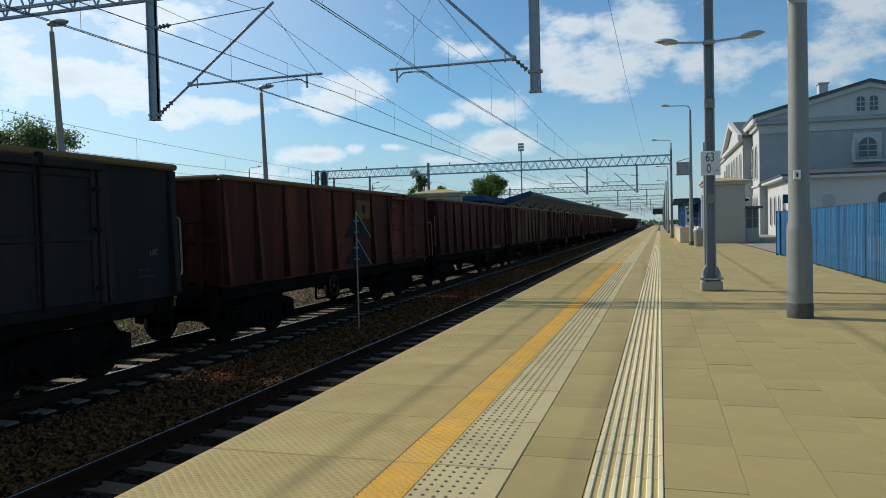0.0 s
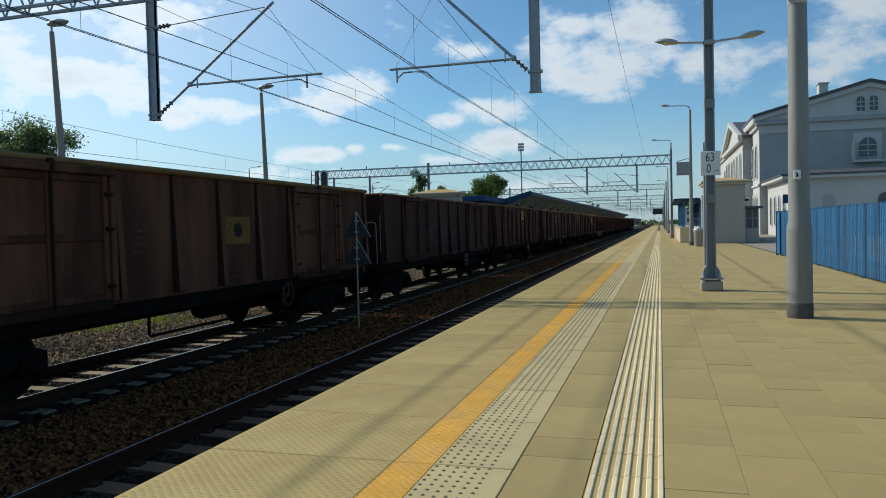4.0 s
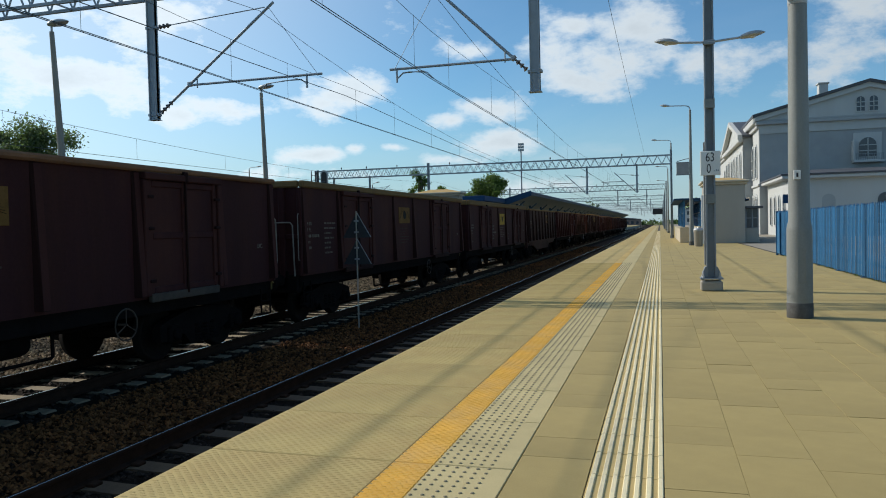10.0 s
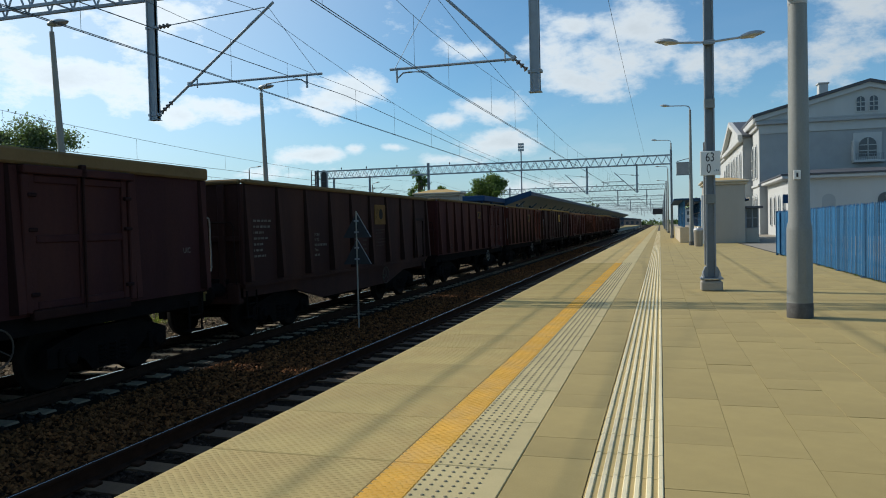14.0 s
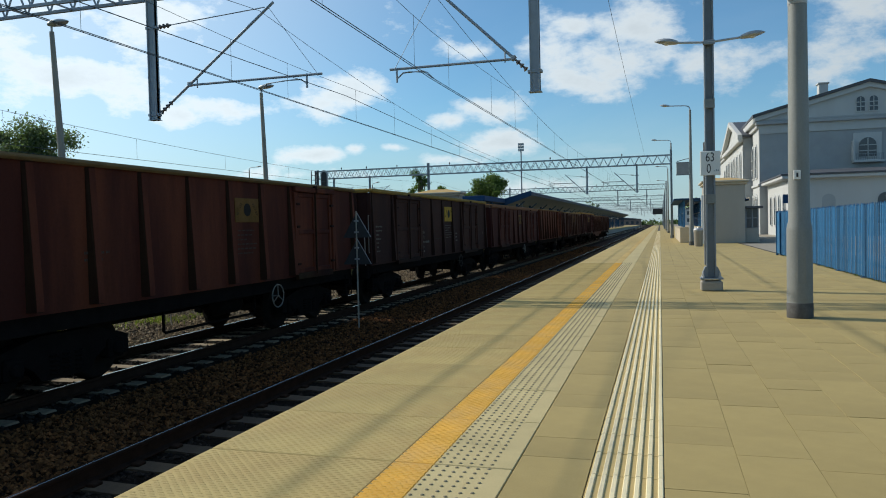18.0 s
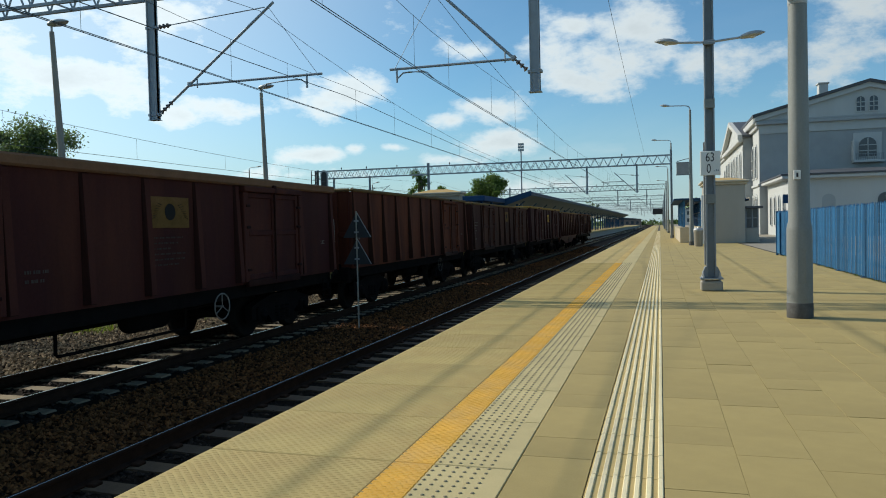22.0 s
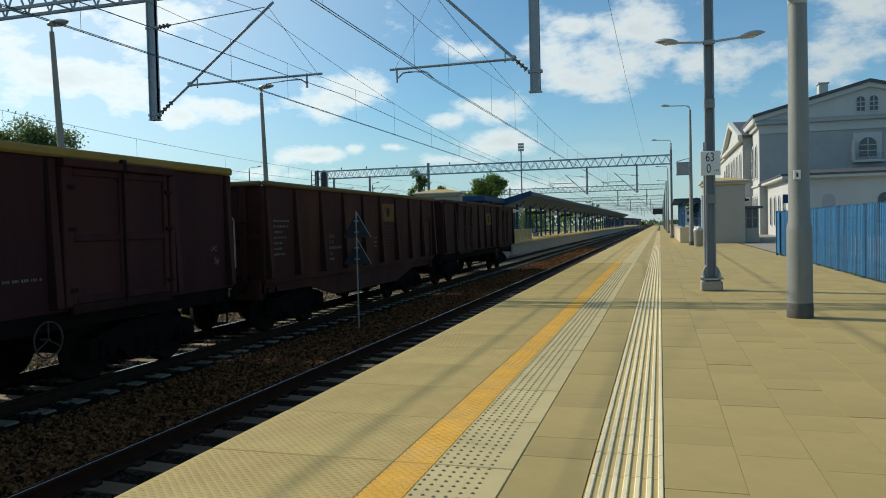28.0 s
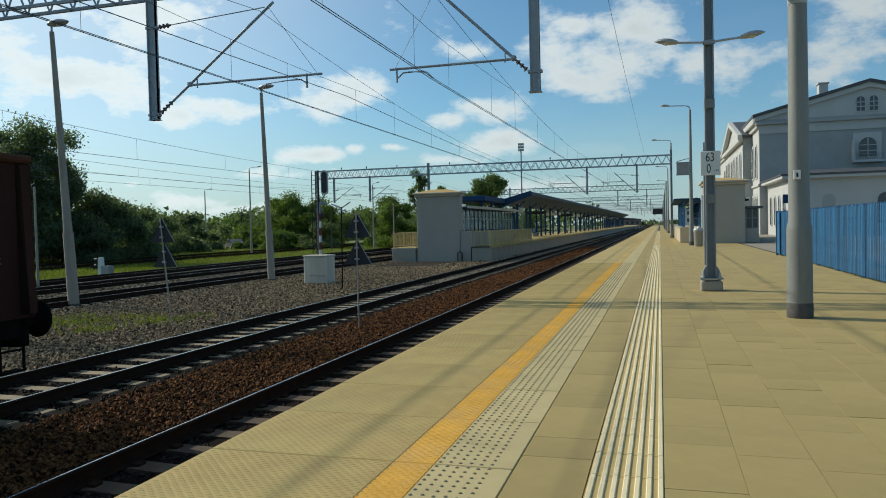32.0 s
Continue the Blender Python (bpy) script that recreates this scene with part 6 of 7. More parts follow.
def grass():
    rng = np.random.default_rng(5)

    def blades(name, label, pts, size, mat):
        n = len(pts)
        a = rng.uniform(0, 6.28, n)
        h = size * rng.uniform(0.4, 1.3, n)
        w = h * 0.16
        dx, dy = np.cos(a), np.sin(a)
        lx, ly = rng.normal(0, 0.35, n) * h, rng.normal(0, 0.35, n) * h
        v = np.empty((n, 3, 3))
        v[:, 0] = np.stack([pts[:, 0] - dx * w, pts[:, 1] - dy * w, pts[:, 2]], 1)
        v[:, 1] = np.stack([pts[:, 0] + dx * w, pts[:, 1] + dy * w, pts[:, 2]], 1)
        v[:, 2] = np.stack([pts[:, 0] + lx, pts[:, 1] + ly, pts[:, 2] + h], 1)
        tagged(put(name, cloud_mesh(name, v.reshape(-1, 3), np.arange(n * 3).reshape(-1, 3)), mat), label, "grass", "", "stuff")
    n = 130000
    y = 30 + 95 * rng.uniform(0, 1, n) ** 1.4
    x = -31.2 - rng.uniform(0, 1, n) * (22 + (y - 30) * 0.3)
    clear = (np.abs(x + 42.3) > 0.95) & (np.abs(x + 47.0) > 0.95)      # the sidings stay bare
    x, y = x[clear], y[clear]
    blades("meadow_grass", "short rough green grass between the far tracks and the trees", np.stack([x, y, np.full(len(x), -1.12)], 1), 0.17, M_BLADE)
    m = []
    for cx, cy, r, k in ((-13.2, 14.8, 0.35, 260), (-14.9, 15.8, 0.5, 420), (-12.7, 16.6, 0.45, 320), (-14.1, 17.3, 0.4, 160), (-15.9, 17.0, 0.5, 160), (-12.2, 17.6, 0.25, 60), (-16.2, 14.5, 0.7, 260)):
        p = rng.normal(size=(k, 2)) * r + (cx, cy)
        m.append(np.column_stack([p, np.full(k, BED_Z + 0.025)]))
    blades("ballast_weeds", "small bright green weeds growing in the grey ballast", np.concatenate(m), 0.10, M_BLADE)
    k = 700
    f = np.column_stack([rng.uniform(4.36, 4.5, k), rng.uniform(9, 31, k), np.full(k, -0.02)])
    blades("fence_weeds", "thin weeds along the foot of the fence", f, 0.07, M_BLADE)


grass()


def parked_car():
    g = thing("car", pose(-59.6, 95.0, -1.12, 0, 0, 136), "silver car parked beside the bushes", "car")
    paint = material("silver_car_paint", (0.16, 0.165, 0.175), 0.35, 0.5, vary=0.05, bump=0)
    side = [(-2.1, 0.35), (2.1, 0.35), (2.15, 0.75), (1.2, 0.92), (0.55, 1.42), (-1.1, 1.46), (-1.9, 0.98), (-2.15, 0.85)]
    put("body", Build().prism(side, "y", -0.85, 0.85), paint, g)
    for s in (-1, 1):
        put("side_window", Build().prism([(0.95, 0.95), (0.45, 1.36), (-1.05, 1.40), (-1.6, 1.0)], "y", s * 0.852, s * 0.862), M_WINDOW, g)
        for x in (-1.3, 1.35):
            w = put("wheel", Build().lathe([(0.1, s * 0.70), (0.31, s * 0.70), (0.33, s * 0.74), (0.33, s * 0.86), (0.22, s * 0.88)], (x, 0, 0.33), "y", 16), M_BLACK, g)
            put("rim", Build().lathe([(0.02, s * 0.885), (0.2, s * 0.882)], (x, 0, 0.33), "y", 12), M_STEEL, w)


parked_car()

# ---------------------------------------------------------------- the freight train
def wagon_paint(name, base, rust, amount):
    """Weathered body paint: base coat with rust-red streaks."""
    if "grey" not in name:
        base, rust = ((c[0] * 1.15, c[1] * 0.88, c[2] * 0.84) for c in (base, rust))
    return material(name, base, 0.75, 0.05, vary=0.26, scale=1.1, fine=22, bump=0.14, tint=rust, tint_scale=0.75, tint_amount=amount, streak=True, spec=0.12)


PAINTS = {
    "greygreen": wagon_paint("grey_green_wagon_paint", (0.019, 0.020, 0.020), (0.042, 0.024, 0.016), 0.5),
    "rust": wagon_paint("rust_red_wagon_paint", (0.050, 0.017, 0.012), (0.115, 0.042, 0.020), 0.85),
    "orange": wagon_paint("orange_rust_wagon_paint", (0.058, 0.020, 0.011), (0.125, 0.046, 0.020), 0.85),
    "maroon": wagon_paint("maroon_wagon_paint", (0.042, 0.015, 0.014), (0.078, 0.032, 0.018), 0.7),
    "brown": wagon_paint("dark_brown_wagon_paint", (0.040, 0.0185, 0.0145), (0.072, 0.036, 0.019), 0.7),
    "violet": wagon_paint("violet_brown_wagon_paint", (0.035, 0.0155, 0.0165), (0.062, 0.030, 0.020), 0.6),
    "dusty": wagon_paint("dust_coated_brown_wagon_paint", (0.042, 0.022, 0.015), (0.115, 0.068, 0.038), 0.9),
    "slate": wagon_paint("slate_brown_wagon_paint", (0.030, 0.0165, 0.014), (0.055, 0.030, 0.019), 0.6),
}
# darkened copies of the body paints; the shade on the ribs is put into the colour
SHADE_PAINT = {k: wagon_paint(k + "_shade_paint", tuple(c * 0.4 for c in b), tuple(c * 0.6 for c in r), 0.6) for k, b, r in (
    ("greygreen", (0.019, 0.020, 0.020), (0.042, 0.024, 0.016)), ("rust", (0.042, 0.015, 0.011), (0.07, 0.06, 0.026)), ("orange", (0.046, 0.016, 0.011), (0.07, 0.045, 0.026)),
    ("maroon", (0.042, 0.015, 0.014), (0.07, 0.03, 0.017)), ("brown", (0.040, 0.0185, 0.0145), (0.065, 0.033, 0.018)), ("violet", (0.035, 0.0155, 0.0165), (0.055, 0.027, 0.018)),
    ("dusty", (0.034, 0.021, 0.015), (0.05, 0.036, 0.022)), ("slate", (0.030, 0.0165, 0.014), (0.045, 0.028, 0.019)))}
M_RIM_TAN = material("dusty_top_chord", (0.17, 0.112, 0.050), 0.85, vary=0.2, scale=2, fine=30, bump=0.15, tint=(0.15, 0.10, 0.055), tint_scale=1.2, tint_amount=0.5, spec=0.1)
M_RIM_YEL = material("yellow_top_chord", (0.29, 0.19, 0.05), 0.8, vary=0.2, scale=2, fine=30, bump=0.1, tint=(0.26, 0.16, 0.06), tint_scale=1.2, tint_amount=0.5, spec=0.1)
M_RIM_DARK = material("dark_brown_top_chord", (0.085, 0.042, 0.026), 0.85, vary=0.25, scale=2, fine=30, bump=0.15, spec=0.1)
M_RIM_RUST = material("rusty_top_chord", (0.19, 0.10, 0.055), 0.85, vary=0.25, scale=2, fine=30, bump=0.15, spec=0.1)
M_SILL = material("scuffed_door_sill", (0.055, 0.042, 0.030), 0.85, vary=0.5, scale=3, fine=40)
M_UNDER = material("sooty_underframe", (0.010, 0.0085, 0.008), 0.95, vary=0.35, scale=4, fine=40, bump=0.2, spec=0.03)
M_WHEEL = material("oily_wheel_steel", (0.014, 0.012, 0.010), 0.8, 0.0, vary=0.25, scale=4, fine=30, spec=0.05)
M_GRAB = material("pale_grab_rail_paint", (0.21, 0.20, 0.175), 0.6, vary=0.25, scale=5, fine=40, bump=0, spec=0.1)
M_MARK = material("white_stencil_paint", (0.16, 0.145, 0.12), 0.85, vary=0.45, scale=8, fine=60, bump=0, spec=0.1)
M_MARKDIM = material("worn_stencil_paint", (0.07, 0.056, 0.047), 0.85, vary=0.3, scale=8, fine=60, bump=0, spec=0.1)
M_PLATE = material("yellow_plate_paint", (0.41, 0.255, 0.035), 0.75, vary=0.2, scale=4, fine=40, bump=0, tint=(0.4, 0.26, 0.05), tint_scale=2, tint_amount=0.5, spec=0.1)
M_PLATEOLD = material("faded_plate_paint", (0.155, 0.085, 0.025), 0.8, vary=0.3, scale=4, fine=40, bump=0, tint=(0.16, 0.08, 0.04), tint_scale=2, tint_amount=0.6, spec=0.1)
M_PLATEINK = material("plate_ink", (0.016, 0.015, 0.014), 0.7, vary=0.2, bump=0, spec=0.1)
M_GLOBE = material("plate_globe_slate", (0.016, 0.021, 0.022), 0.7, vary=0.2, bump=0, spec=0.1)
M_SPRAY = material("grey_spray_paint", (0.058, 0.058, 0.074), 0.85, vary=0.6, scale=7, fine=40, bump=0, spec=0.1)
M_BRACKET = material("pale_yellow_bracket_paint", (0.16, 0.13, 0.05), 0.8, vary=0.3, scale=6, fine=40, bump=0, spec=0.1)
M_COAL = material("coal_dust_load", (0.02, 0.019, 0.018), 0.9, vary=0.4, scale=5, fine=30, bump=0.6)

TRAIN, WHEELS = [], []
HAND_WHEEL = {23.5: -1.37, 36.6: 1.69, 162.3: 1.64, 191.6: 1.95, 245.4: -0.94}     # measured from the middle of the wagon
SIDE, FLOOR = 1.40, 1.24      # half width of the side sheet, floor over the rail


def wheelset_mesh():
    b = Build()
    for s in (-1, 1):
        b.lathe([(0.12, s * 0.66), (0.13, s * 0.70), (0.30, s * 0.735), (0.395, s * 0.69), (0.48, s * 0.675), (0.487, s * 0.70), (0.462, s * 0.715),
                 (0.455, s * 0.80), (0.40, s * 0.81), (0.385, s * 0.77), (0.17, s * 0.785), (0.14, s * 0.83), (0.05, s * 0.835)][::(1 if s > 0 else -1)], (0, 0, 0), "x", 28)
    b.rod((-0.95, 0, 0), (0.95, 0, 0), 0.085, seg=12)
    return b.mesh("wheelset")


def bogie_mesh():
    """Cast side frames with spring nests, a bolster and axle boxes; origin between the axles at rail level."""
    b = Build()
    for s in (-1, 1):
        x0, x1 = s * 0.94, s * 1.10
        out = [(-1.22, 0.36), (-1.22, 0.62), (-0.98, 0.70), (-0.42, 0.82), (0.42, 0.82), (0.98, 0.70), (1.22, 0.62), (1.22, 0.36), (1.02, 0.34), (0.98, 0.52),
               (0.80, 0.52), (0.55, 0.38), (0.42, 0.22), (-0.42, 0.22), (-0.55, 0.38), (-0.80, 0.52), (-0.98, 0.52), (-1.02, 0.34)]
        b.prism(out, "x", x0, x1)
        for o in (-1, 1):
            b.box(s * 0.96, s * 1.17, o * 0.9 - 0.15, o * 0.9 + 0.15, 0.32, 0.60, 0.03)
            b.lathe([(0.10, 0.0), (0.10, s * 0.04), (0.07, s * 0.06)], (s * 1.17, o * 0.9, 0.46), "x", 12)
        for k in (-0.22, 0.0, 0.22):
            for q in range(5):
                b.ring((s * 1.06, k, 0.30 + q * 0.06), "z", 0.075, 0.02, 10, 5)
        # brake hanger and block
        for o in (-1, 1):
            b.bar((s * 0.80, o * 0.38, 0.75), (s * 0.80, o * 0.36, 0.35), 0.05)
            b.box(s * 0.72, s * 0.86, o * 0.36 - 0.06, o * 0.36 + 0.05, 0.28, 0.56, 0.02)
    b.box(-1.0, 1.0, -0.2, 0.2, 0.42, 0.80, 0.03)
    b.box(-0.3, 0.3, -0.25, 0.25, 0.8, 0.98, 0.03)
    return b.mesh("bogie_frame")


def side_ribs(s, hi, lo, deep):
    """One pressed hat-section post against the side sheet, bulging towards the floor."""
    b = Build()
    y = 0.0
    for s in (s,):
        w = 0.058
        prof = [(y - w - 0.035, SIDE), (y - w, SIDE + deep), (y + w, SIDE + deep), (y + w + 0.035, SIDE)]
        vs = []
        for z, k in ((lo, 1.0), (lo + 0.12, 1.0), (hi, 0.28)):
            for py, px in prof:
                vs.append((s * (SIDE + (px - SIDE) * k), py, z))
        fs = []
        for r in range(2):
            for c in range(3):
                f = (r * 4 + c, r * 4 + c + 1, r * 4 + c + 5, r * 4 + c + 4)
                fs.append(f if s < 0 else f[::-1])
        fs += [(0, 1, 2, 3) if s > 0 else (3, 2, 1, 0), (11, 10, 9, 8) if s > 0 else (8, 9, 10, 11)]
        b.add(vs, fs)
    return b


def flange_mesh(hi, lo, deep):
    """The flat outer face of a post, a plate a few millimetres thick."""
    b = Build()
    b.prism([(SIDE + deep + 0.001, lo), (SIDE + deep + 0.001, lo + 0.12), (SIDE + deep * 0.28 + 0.001, hi), (SIDE + deep * 0.28 + 0.006, hi), (SIDE + deep + 0.006, lo + 0.12), (SIDE + deep + 0.006, lo)], "y", -0.057, 0.057)
    return b.mesh("post_flange")


# spray strokes: corner, width and height of a character, then its lines in shares of them
GRAFFITI = [(-2.33, 1.58, 0.57, 0.69, [((0.1, 0), (0.05, 1)), ((0.05, 0.5), (0.9, 1)), ((0.1, 0.55), (1, 0))]),
            (-1.10, 1.52, 0.42, 0.70, [((0, 0.15), (0.2, 0.95)), ((0.2, 0.95), (0.45, 0.3)), ((0.45, 0.3), (0.8, 1)), ((0.2, 0.1), (0.3, 0.6))]),
            (-0.72, 1.48, 0.42, 0.76, [((0.05, 0), (0.5, 1)), ((0.5, 1), (0.95, 0)), ((0.2, 0.4), (0.85, 0.42)), ((0.9, 0), (1.0, 0.9))]),
            (0.27, 1.15, 0.32, 0.86, [((0.75, 0), (0.7, 1)), ((0.7, 1), (0, 0.4)), ((0, 0.4), (1, 0.38))]),
            (0.68, 1.10, 0.36, 0.86, [((0.95, 1), (0.15, 0.97)), ((0.15, 0.97), (0.1, 0.55)), ((0.1, 0.55), (0.8, 0.55)), ((0.8, 0.55), (0.95, 0.25)), ((0.95, 0.25), (0.7, 0.02)), ((0.7, 0.02), (0, 0.05))])]
_cache = {}


def cached(key, make):
    if key not in _cache:
        _cache[key] = make()
    return _cache[key]


def bars(rows, x, y, z, w, h, gap, fill=1.0):
    """Rows of short strokes that stand for small stencilled lines; rows holds each line's length as a share of w."""
    b = Build()
    for i, share in enumerate(rows):
        zz = z - i * gap
        yy = y
        k = 0
        while yy < y + w * share - 0.01:
            step = (0.020, 0.032, 0.016, 0.026)[(i * 3 + k) % 4]
            b.box(x, x + 0.003, yy, min(yy + step, y + w * share), zz - h * 0.7, zz)
            yy += step + (0.016, 0.012, 0.040)[(i + k) % 3]
            k += 1
    return b


def small(name, me, mat, parent):
    """Tiny painted strokes, kept together."""
    return tagged(put(name, me, mat, parent), kind="stuff")


def globe_plate(parent, y, z, w, h, mat, x, clear):
    p = put("company_plate", Build().box(x, x + 0.012, y, y + w, z, z + h, 0.004), mat, parent, None, "yellow square plate with a dark round emblem")
    e = Build()
    cy, cz = y + w / 2, z + h * 0.52
    e.lathe([(0.005, 0.0), (h * 0.27, 0.0), (h * 0.27, 0.003), (0.005, 0.003)], (x + 0.013, cy, cz), "x", 20, False)
    put("emblem", e, M_GLOBE if clear else M_PLATEINK, p)
    ink = Build()
    for s in (-1, 1):
        for k in range(7):
            zc = cz - h * 0.16 + k * h * 0.062
            yy = cy + s * (w * 0.20 + math.sin(radians(25 * k)) * w * 0.02 + (6 - k) * w * 0.028)
            ink.bar((x + 0.015, yy, zc), (x + 0.015, yy + s * w * 0.09, zc - h * 0.02 * (3 - k)), 0.004, 0.016, (1, 0, 0))
    put("emblem_rays", ink, M_PLATEINK, p)
    return p


def letters(text, size, x, y, z, mat, parent, name="lettering"):
    """Stencilled characters on the side sheet; one mesh for each text and size."""
    def make():
        cu = bpy.data.curves.new(name, "FONT")
        cu.body, cu.size, cu.extrude = text, size, 0.001
        ob = new(name, cu)
        dg = bpy.context.evaluated_depsgraph_get()
        me = bpy.data.meshes.new_from_object(ob.evaluated_get(dg))
        bpy.data.objects.remove(ob)
        me.transform(Matrix(((0, 0, 1, 0), (1, 0, 0, 0), (0, 1, 0, 0), (0, 0, 0, 1))))
        me.materials.clear()
        return me
    return put(name, cached(("text", text, round(size, 2)), make), mat, parent, pose(x, y, z))


def wagon(style, S, pitch, paint, rim, top=3.20, rim_h=0.13, plate=None, texts=(), label="", loud=True, spray=False, uic=True, rail_end=False):
    """An open goods wagon. S: where its trailing body end stands at the start; pitch: length over buffers."""
    L = pitch - 1.24
    h = L / 2
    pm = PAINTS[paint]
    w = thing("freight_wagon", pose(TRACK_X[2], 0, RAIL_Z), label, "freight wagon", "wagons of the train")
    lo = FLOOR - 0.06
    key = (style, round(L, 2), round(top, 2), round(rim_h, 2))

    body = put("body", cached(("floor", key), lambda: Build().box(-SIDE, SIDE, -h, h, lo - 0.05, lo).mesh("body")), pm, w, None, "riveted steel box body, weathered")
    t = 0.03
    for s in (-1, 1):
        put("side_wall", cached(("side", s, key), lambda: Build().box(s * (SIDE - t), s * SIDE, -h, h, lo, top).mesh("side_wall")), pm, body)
        put("end_wall", cached(("end", s, key), lambda: Build().box(-SIDE + t, SIDE - t, s * (h - t), s * h, lo, top).mesh("end_wall")), pm, body)

    def chord():
        b = Build()
        for s in (-1, 1):
            b.box(s * (SIDE - 0.05), s * (SIDE + 0.085), -h - 0.03, h + 0.03, top, top + rim_h, 0.03)
            b.box(-SIDE + 0.05, SIDE - 0.05, s * (h - 0.06), s * (h + 0.075), top, top + rim_h, 0.03)
        return b.mesh("top_chord")
    put("top_chord", cached(("chord", key), chord), rim, body, None, "dusty lighter coloured top rim")

    # posts and doors along the side, as shares of the body's length
    dw = 0.0
    if style == "long":
        shares, doors = (0.006, 0.122, 0.31, 0.408, 0.502, 0.598, 0.69, 0.878, 0.994), (0.216, 0.784)
        dw = L * 0.155
    elif style == "wide":
        shares, doors = (0.006, 0.145, 0.302, 0.434, 0.568, 0.703, 0.862, 0.994), (0.2235, 0.7825)
        dw = L * 0.132
    elif style == "short":
        shares, doors = (0.006, 0.10, 0.194, 0.289, 0.393, 0.498, 0.598, 0.703, 0.885, 0.994), (0.794,)
        dw = L * 0.155
    else:
        shares, doors = tuple(0.006 + 0.988 * i / 9 for i in range(10)), ()
    deep = 0.125 if style in ("short", "fish") else 0.105
    cap = cached(("cap", deep, round(top, 2)), lambda: flange_mesh(top - 0.02, lo + 0.01, deep))
    for s in (-1, 1):
        post = cached(("post", style, s, round(top, 2)), lambda: side_ribs(s, top - 0.01, lo, deep).mesh("side_post"))
        for sh in shares:
            # flanks carry their shade in a darker paint, the flange keeps the body paint
            put("side_post", post, SHADE_PAINT[paint], body, pose(0, -h + L * sh, 0))
            if s > 0:
                put("post_flange", cap, pm, body, pose(0, -h + L * sh, 0))
    doors = [(-h + L * c, dw) for c in doors]
    for c, d in doors:
        for s in (-1, 1):
            dd = side_door(w, s, c, d, lo, top, pm)
            # latch, hinges and most sills reuse the shade-darkened paint
            put("door_latch", cached(("latch", s, round(d, 2), round(top, 2)), lambda: latch_mesh(s, d, lo, top)), SHADE_PAINT[paint], dd)
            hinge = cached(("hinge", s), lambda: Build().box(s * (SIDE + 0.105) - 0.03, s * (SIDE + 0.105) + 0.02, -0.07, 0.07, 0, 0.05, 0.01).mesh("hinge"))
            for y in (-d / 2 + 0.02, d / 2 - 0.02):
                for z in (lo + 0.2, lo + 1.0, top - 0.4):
                    put("hinge", hinge, SHADE_PAINT[paint], dd, pose(0, y, z))
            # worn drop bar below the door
            put("door_sill", cached(("dsill", s, round(d, 2)), lambda: Build().box(s * (SIDE + 0.02), s * (SIDE + 0.1), -d / 2, d / 2, lo - 0.10, lo + 0.03, 0.012).mesh("door_sill")), M_SILL if S in (95.63, 36.6) else SHADE_PAINT[paint], dd)

    # end walls with posts
    epost = cached(("epost", round(top, 2)), lambda: Build().box(-0.07, 0.07, -0.01, 0.075, lo - 0.1, top, 0.02).mesh("end_post"))
    corner = cached(("corner", round(top, 2)), lambda: Build().box(-0.05, 0.05, -0.04, 0.06, lo - 0.05, top, 0.02).mesh("corner_post"))
    erail = cached("erail", lambda: Build().box(-SIDE, SIDE, -0.01, 0.05, lo + 0.75, lo + 0.87, 0.02).mesh("end_cross_rail"))
    for s in (-1, 1):
        turn = 0 if s > 0 else 180
        for x in (-0.95, -0.35, 0.35, 0.95):
            put("end_post", epost, pm, body, pose(x, s * h, 0, 0, 0, turn))
        for x in (-SIDE + 0.03, SIDE - 0.03):
            put("corner_post", corner, pm, body, pose(x, s * h, 0, 0, 0, turn))
        put("end_cross_rail", erail, pm, body, pose(0, s * h, 0, 0, 0, turn))

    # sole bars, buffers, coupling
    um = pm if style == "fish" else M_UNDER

    def sole_bar(s):
        if style == "fish":
            b = Build().prism([(-h, lo - 0.05), (h, lo - 0.05), (h, lo - 0.30), (h * 0.62, lo - 0.32), (h * 0.38, lo - 0.62), (-h * 0.38, lo - 0.62), (-h * 0.62, lo - 0.32), (-h, lo - 0.30)], "x", s * 1.22, s * 1.30)
            return b.mesh("sole_bar")
        return Build().box(s * 1.18, s * 1.30, -h, h, lo - 0.30, lo - 0.05, 0.01).mesh("sole_bar")

    def sole_flange(s):
        if style == "fish":
            return Build().box(s * 1.303, s * 1.40, -h, h, lo - 0.11, lo - 0.052).mesh("sole_flange")
        return Build().box(s * 1.303, s * 1.36, -h, h, lo - 0.075, lo - 0.052).mesh("sole_flange")
    under = put("underframe", cached(("spine", key), lambda: Build().box(-0.22, 0.22, -h, h, lo - 0.38, lo - 0.06).mesh("underframe")), um, w, None, "sooty steel underframe")
    head = cached("headstock", lambda: Build().box(-1.3, 1.3, -0.1, 0.06, lo - 0.42, lo - 0.02, 0.02).mesh("headstock"))
    for s in (-1, 1):
        put("sole_bar", cached(("sole", s, key), lambda: sole_bar(s)), um, under)
        put("sole_flange", cached(("flange", s, key), lambda: sole_flange(s)), um, under)
        put("headstock", head, um, under, pose(0, s * h, 0, 0, 0, 0 if s > 0 else 180))
    cross = cached("cross", lambda: Build().box(-1.2, 1.2, -0.07, 0.07, lo - 0.30, lo - 0.06).mesh("cross_member"))
    for y in (-h * 0.33, 0, h * 0.33):
        put("cross_member", cross, M_UNDER, under, pose(0, y, 0))
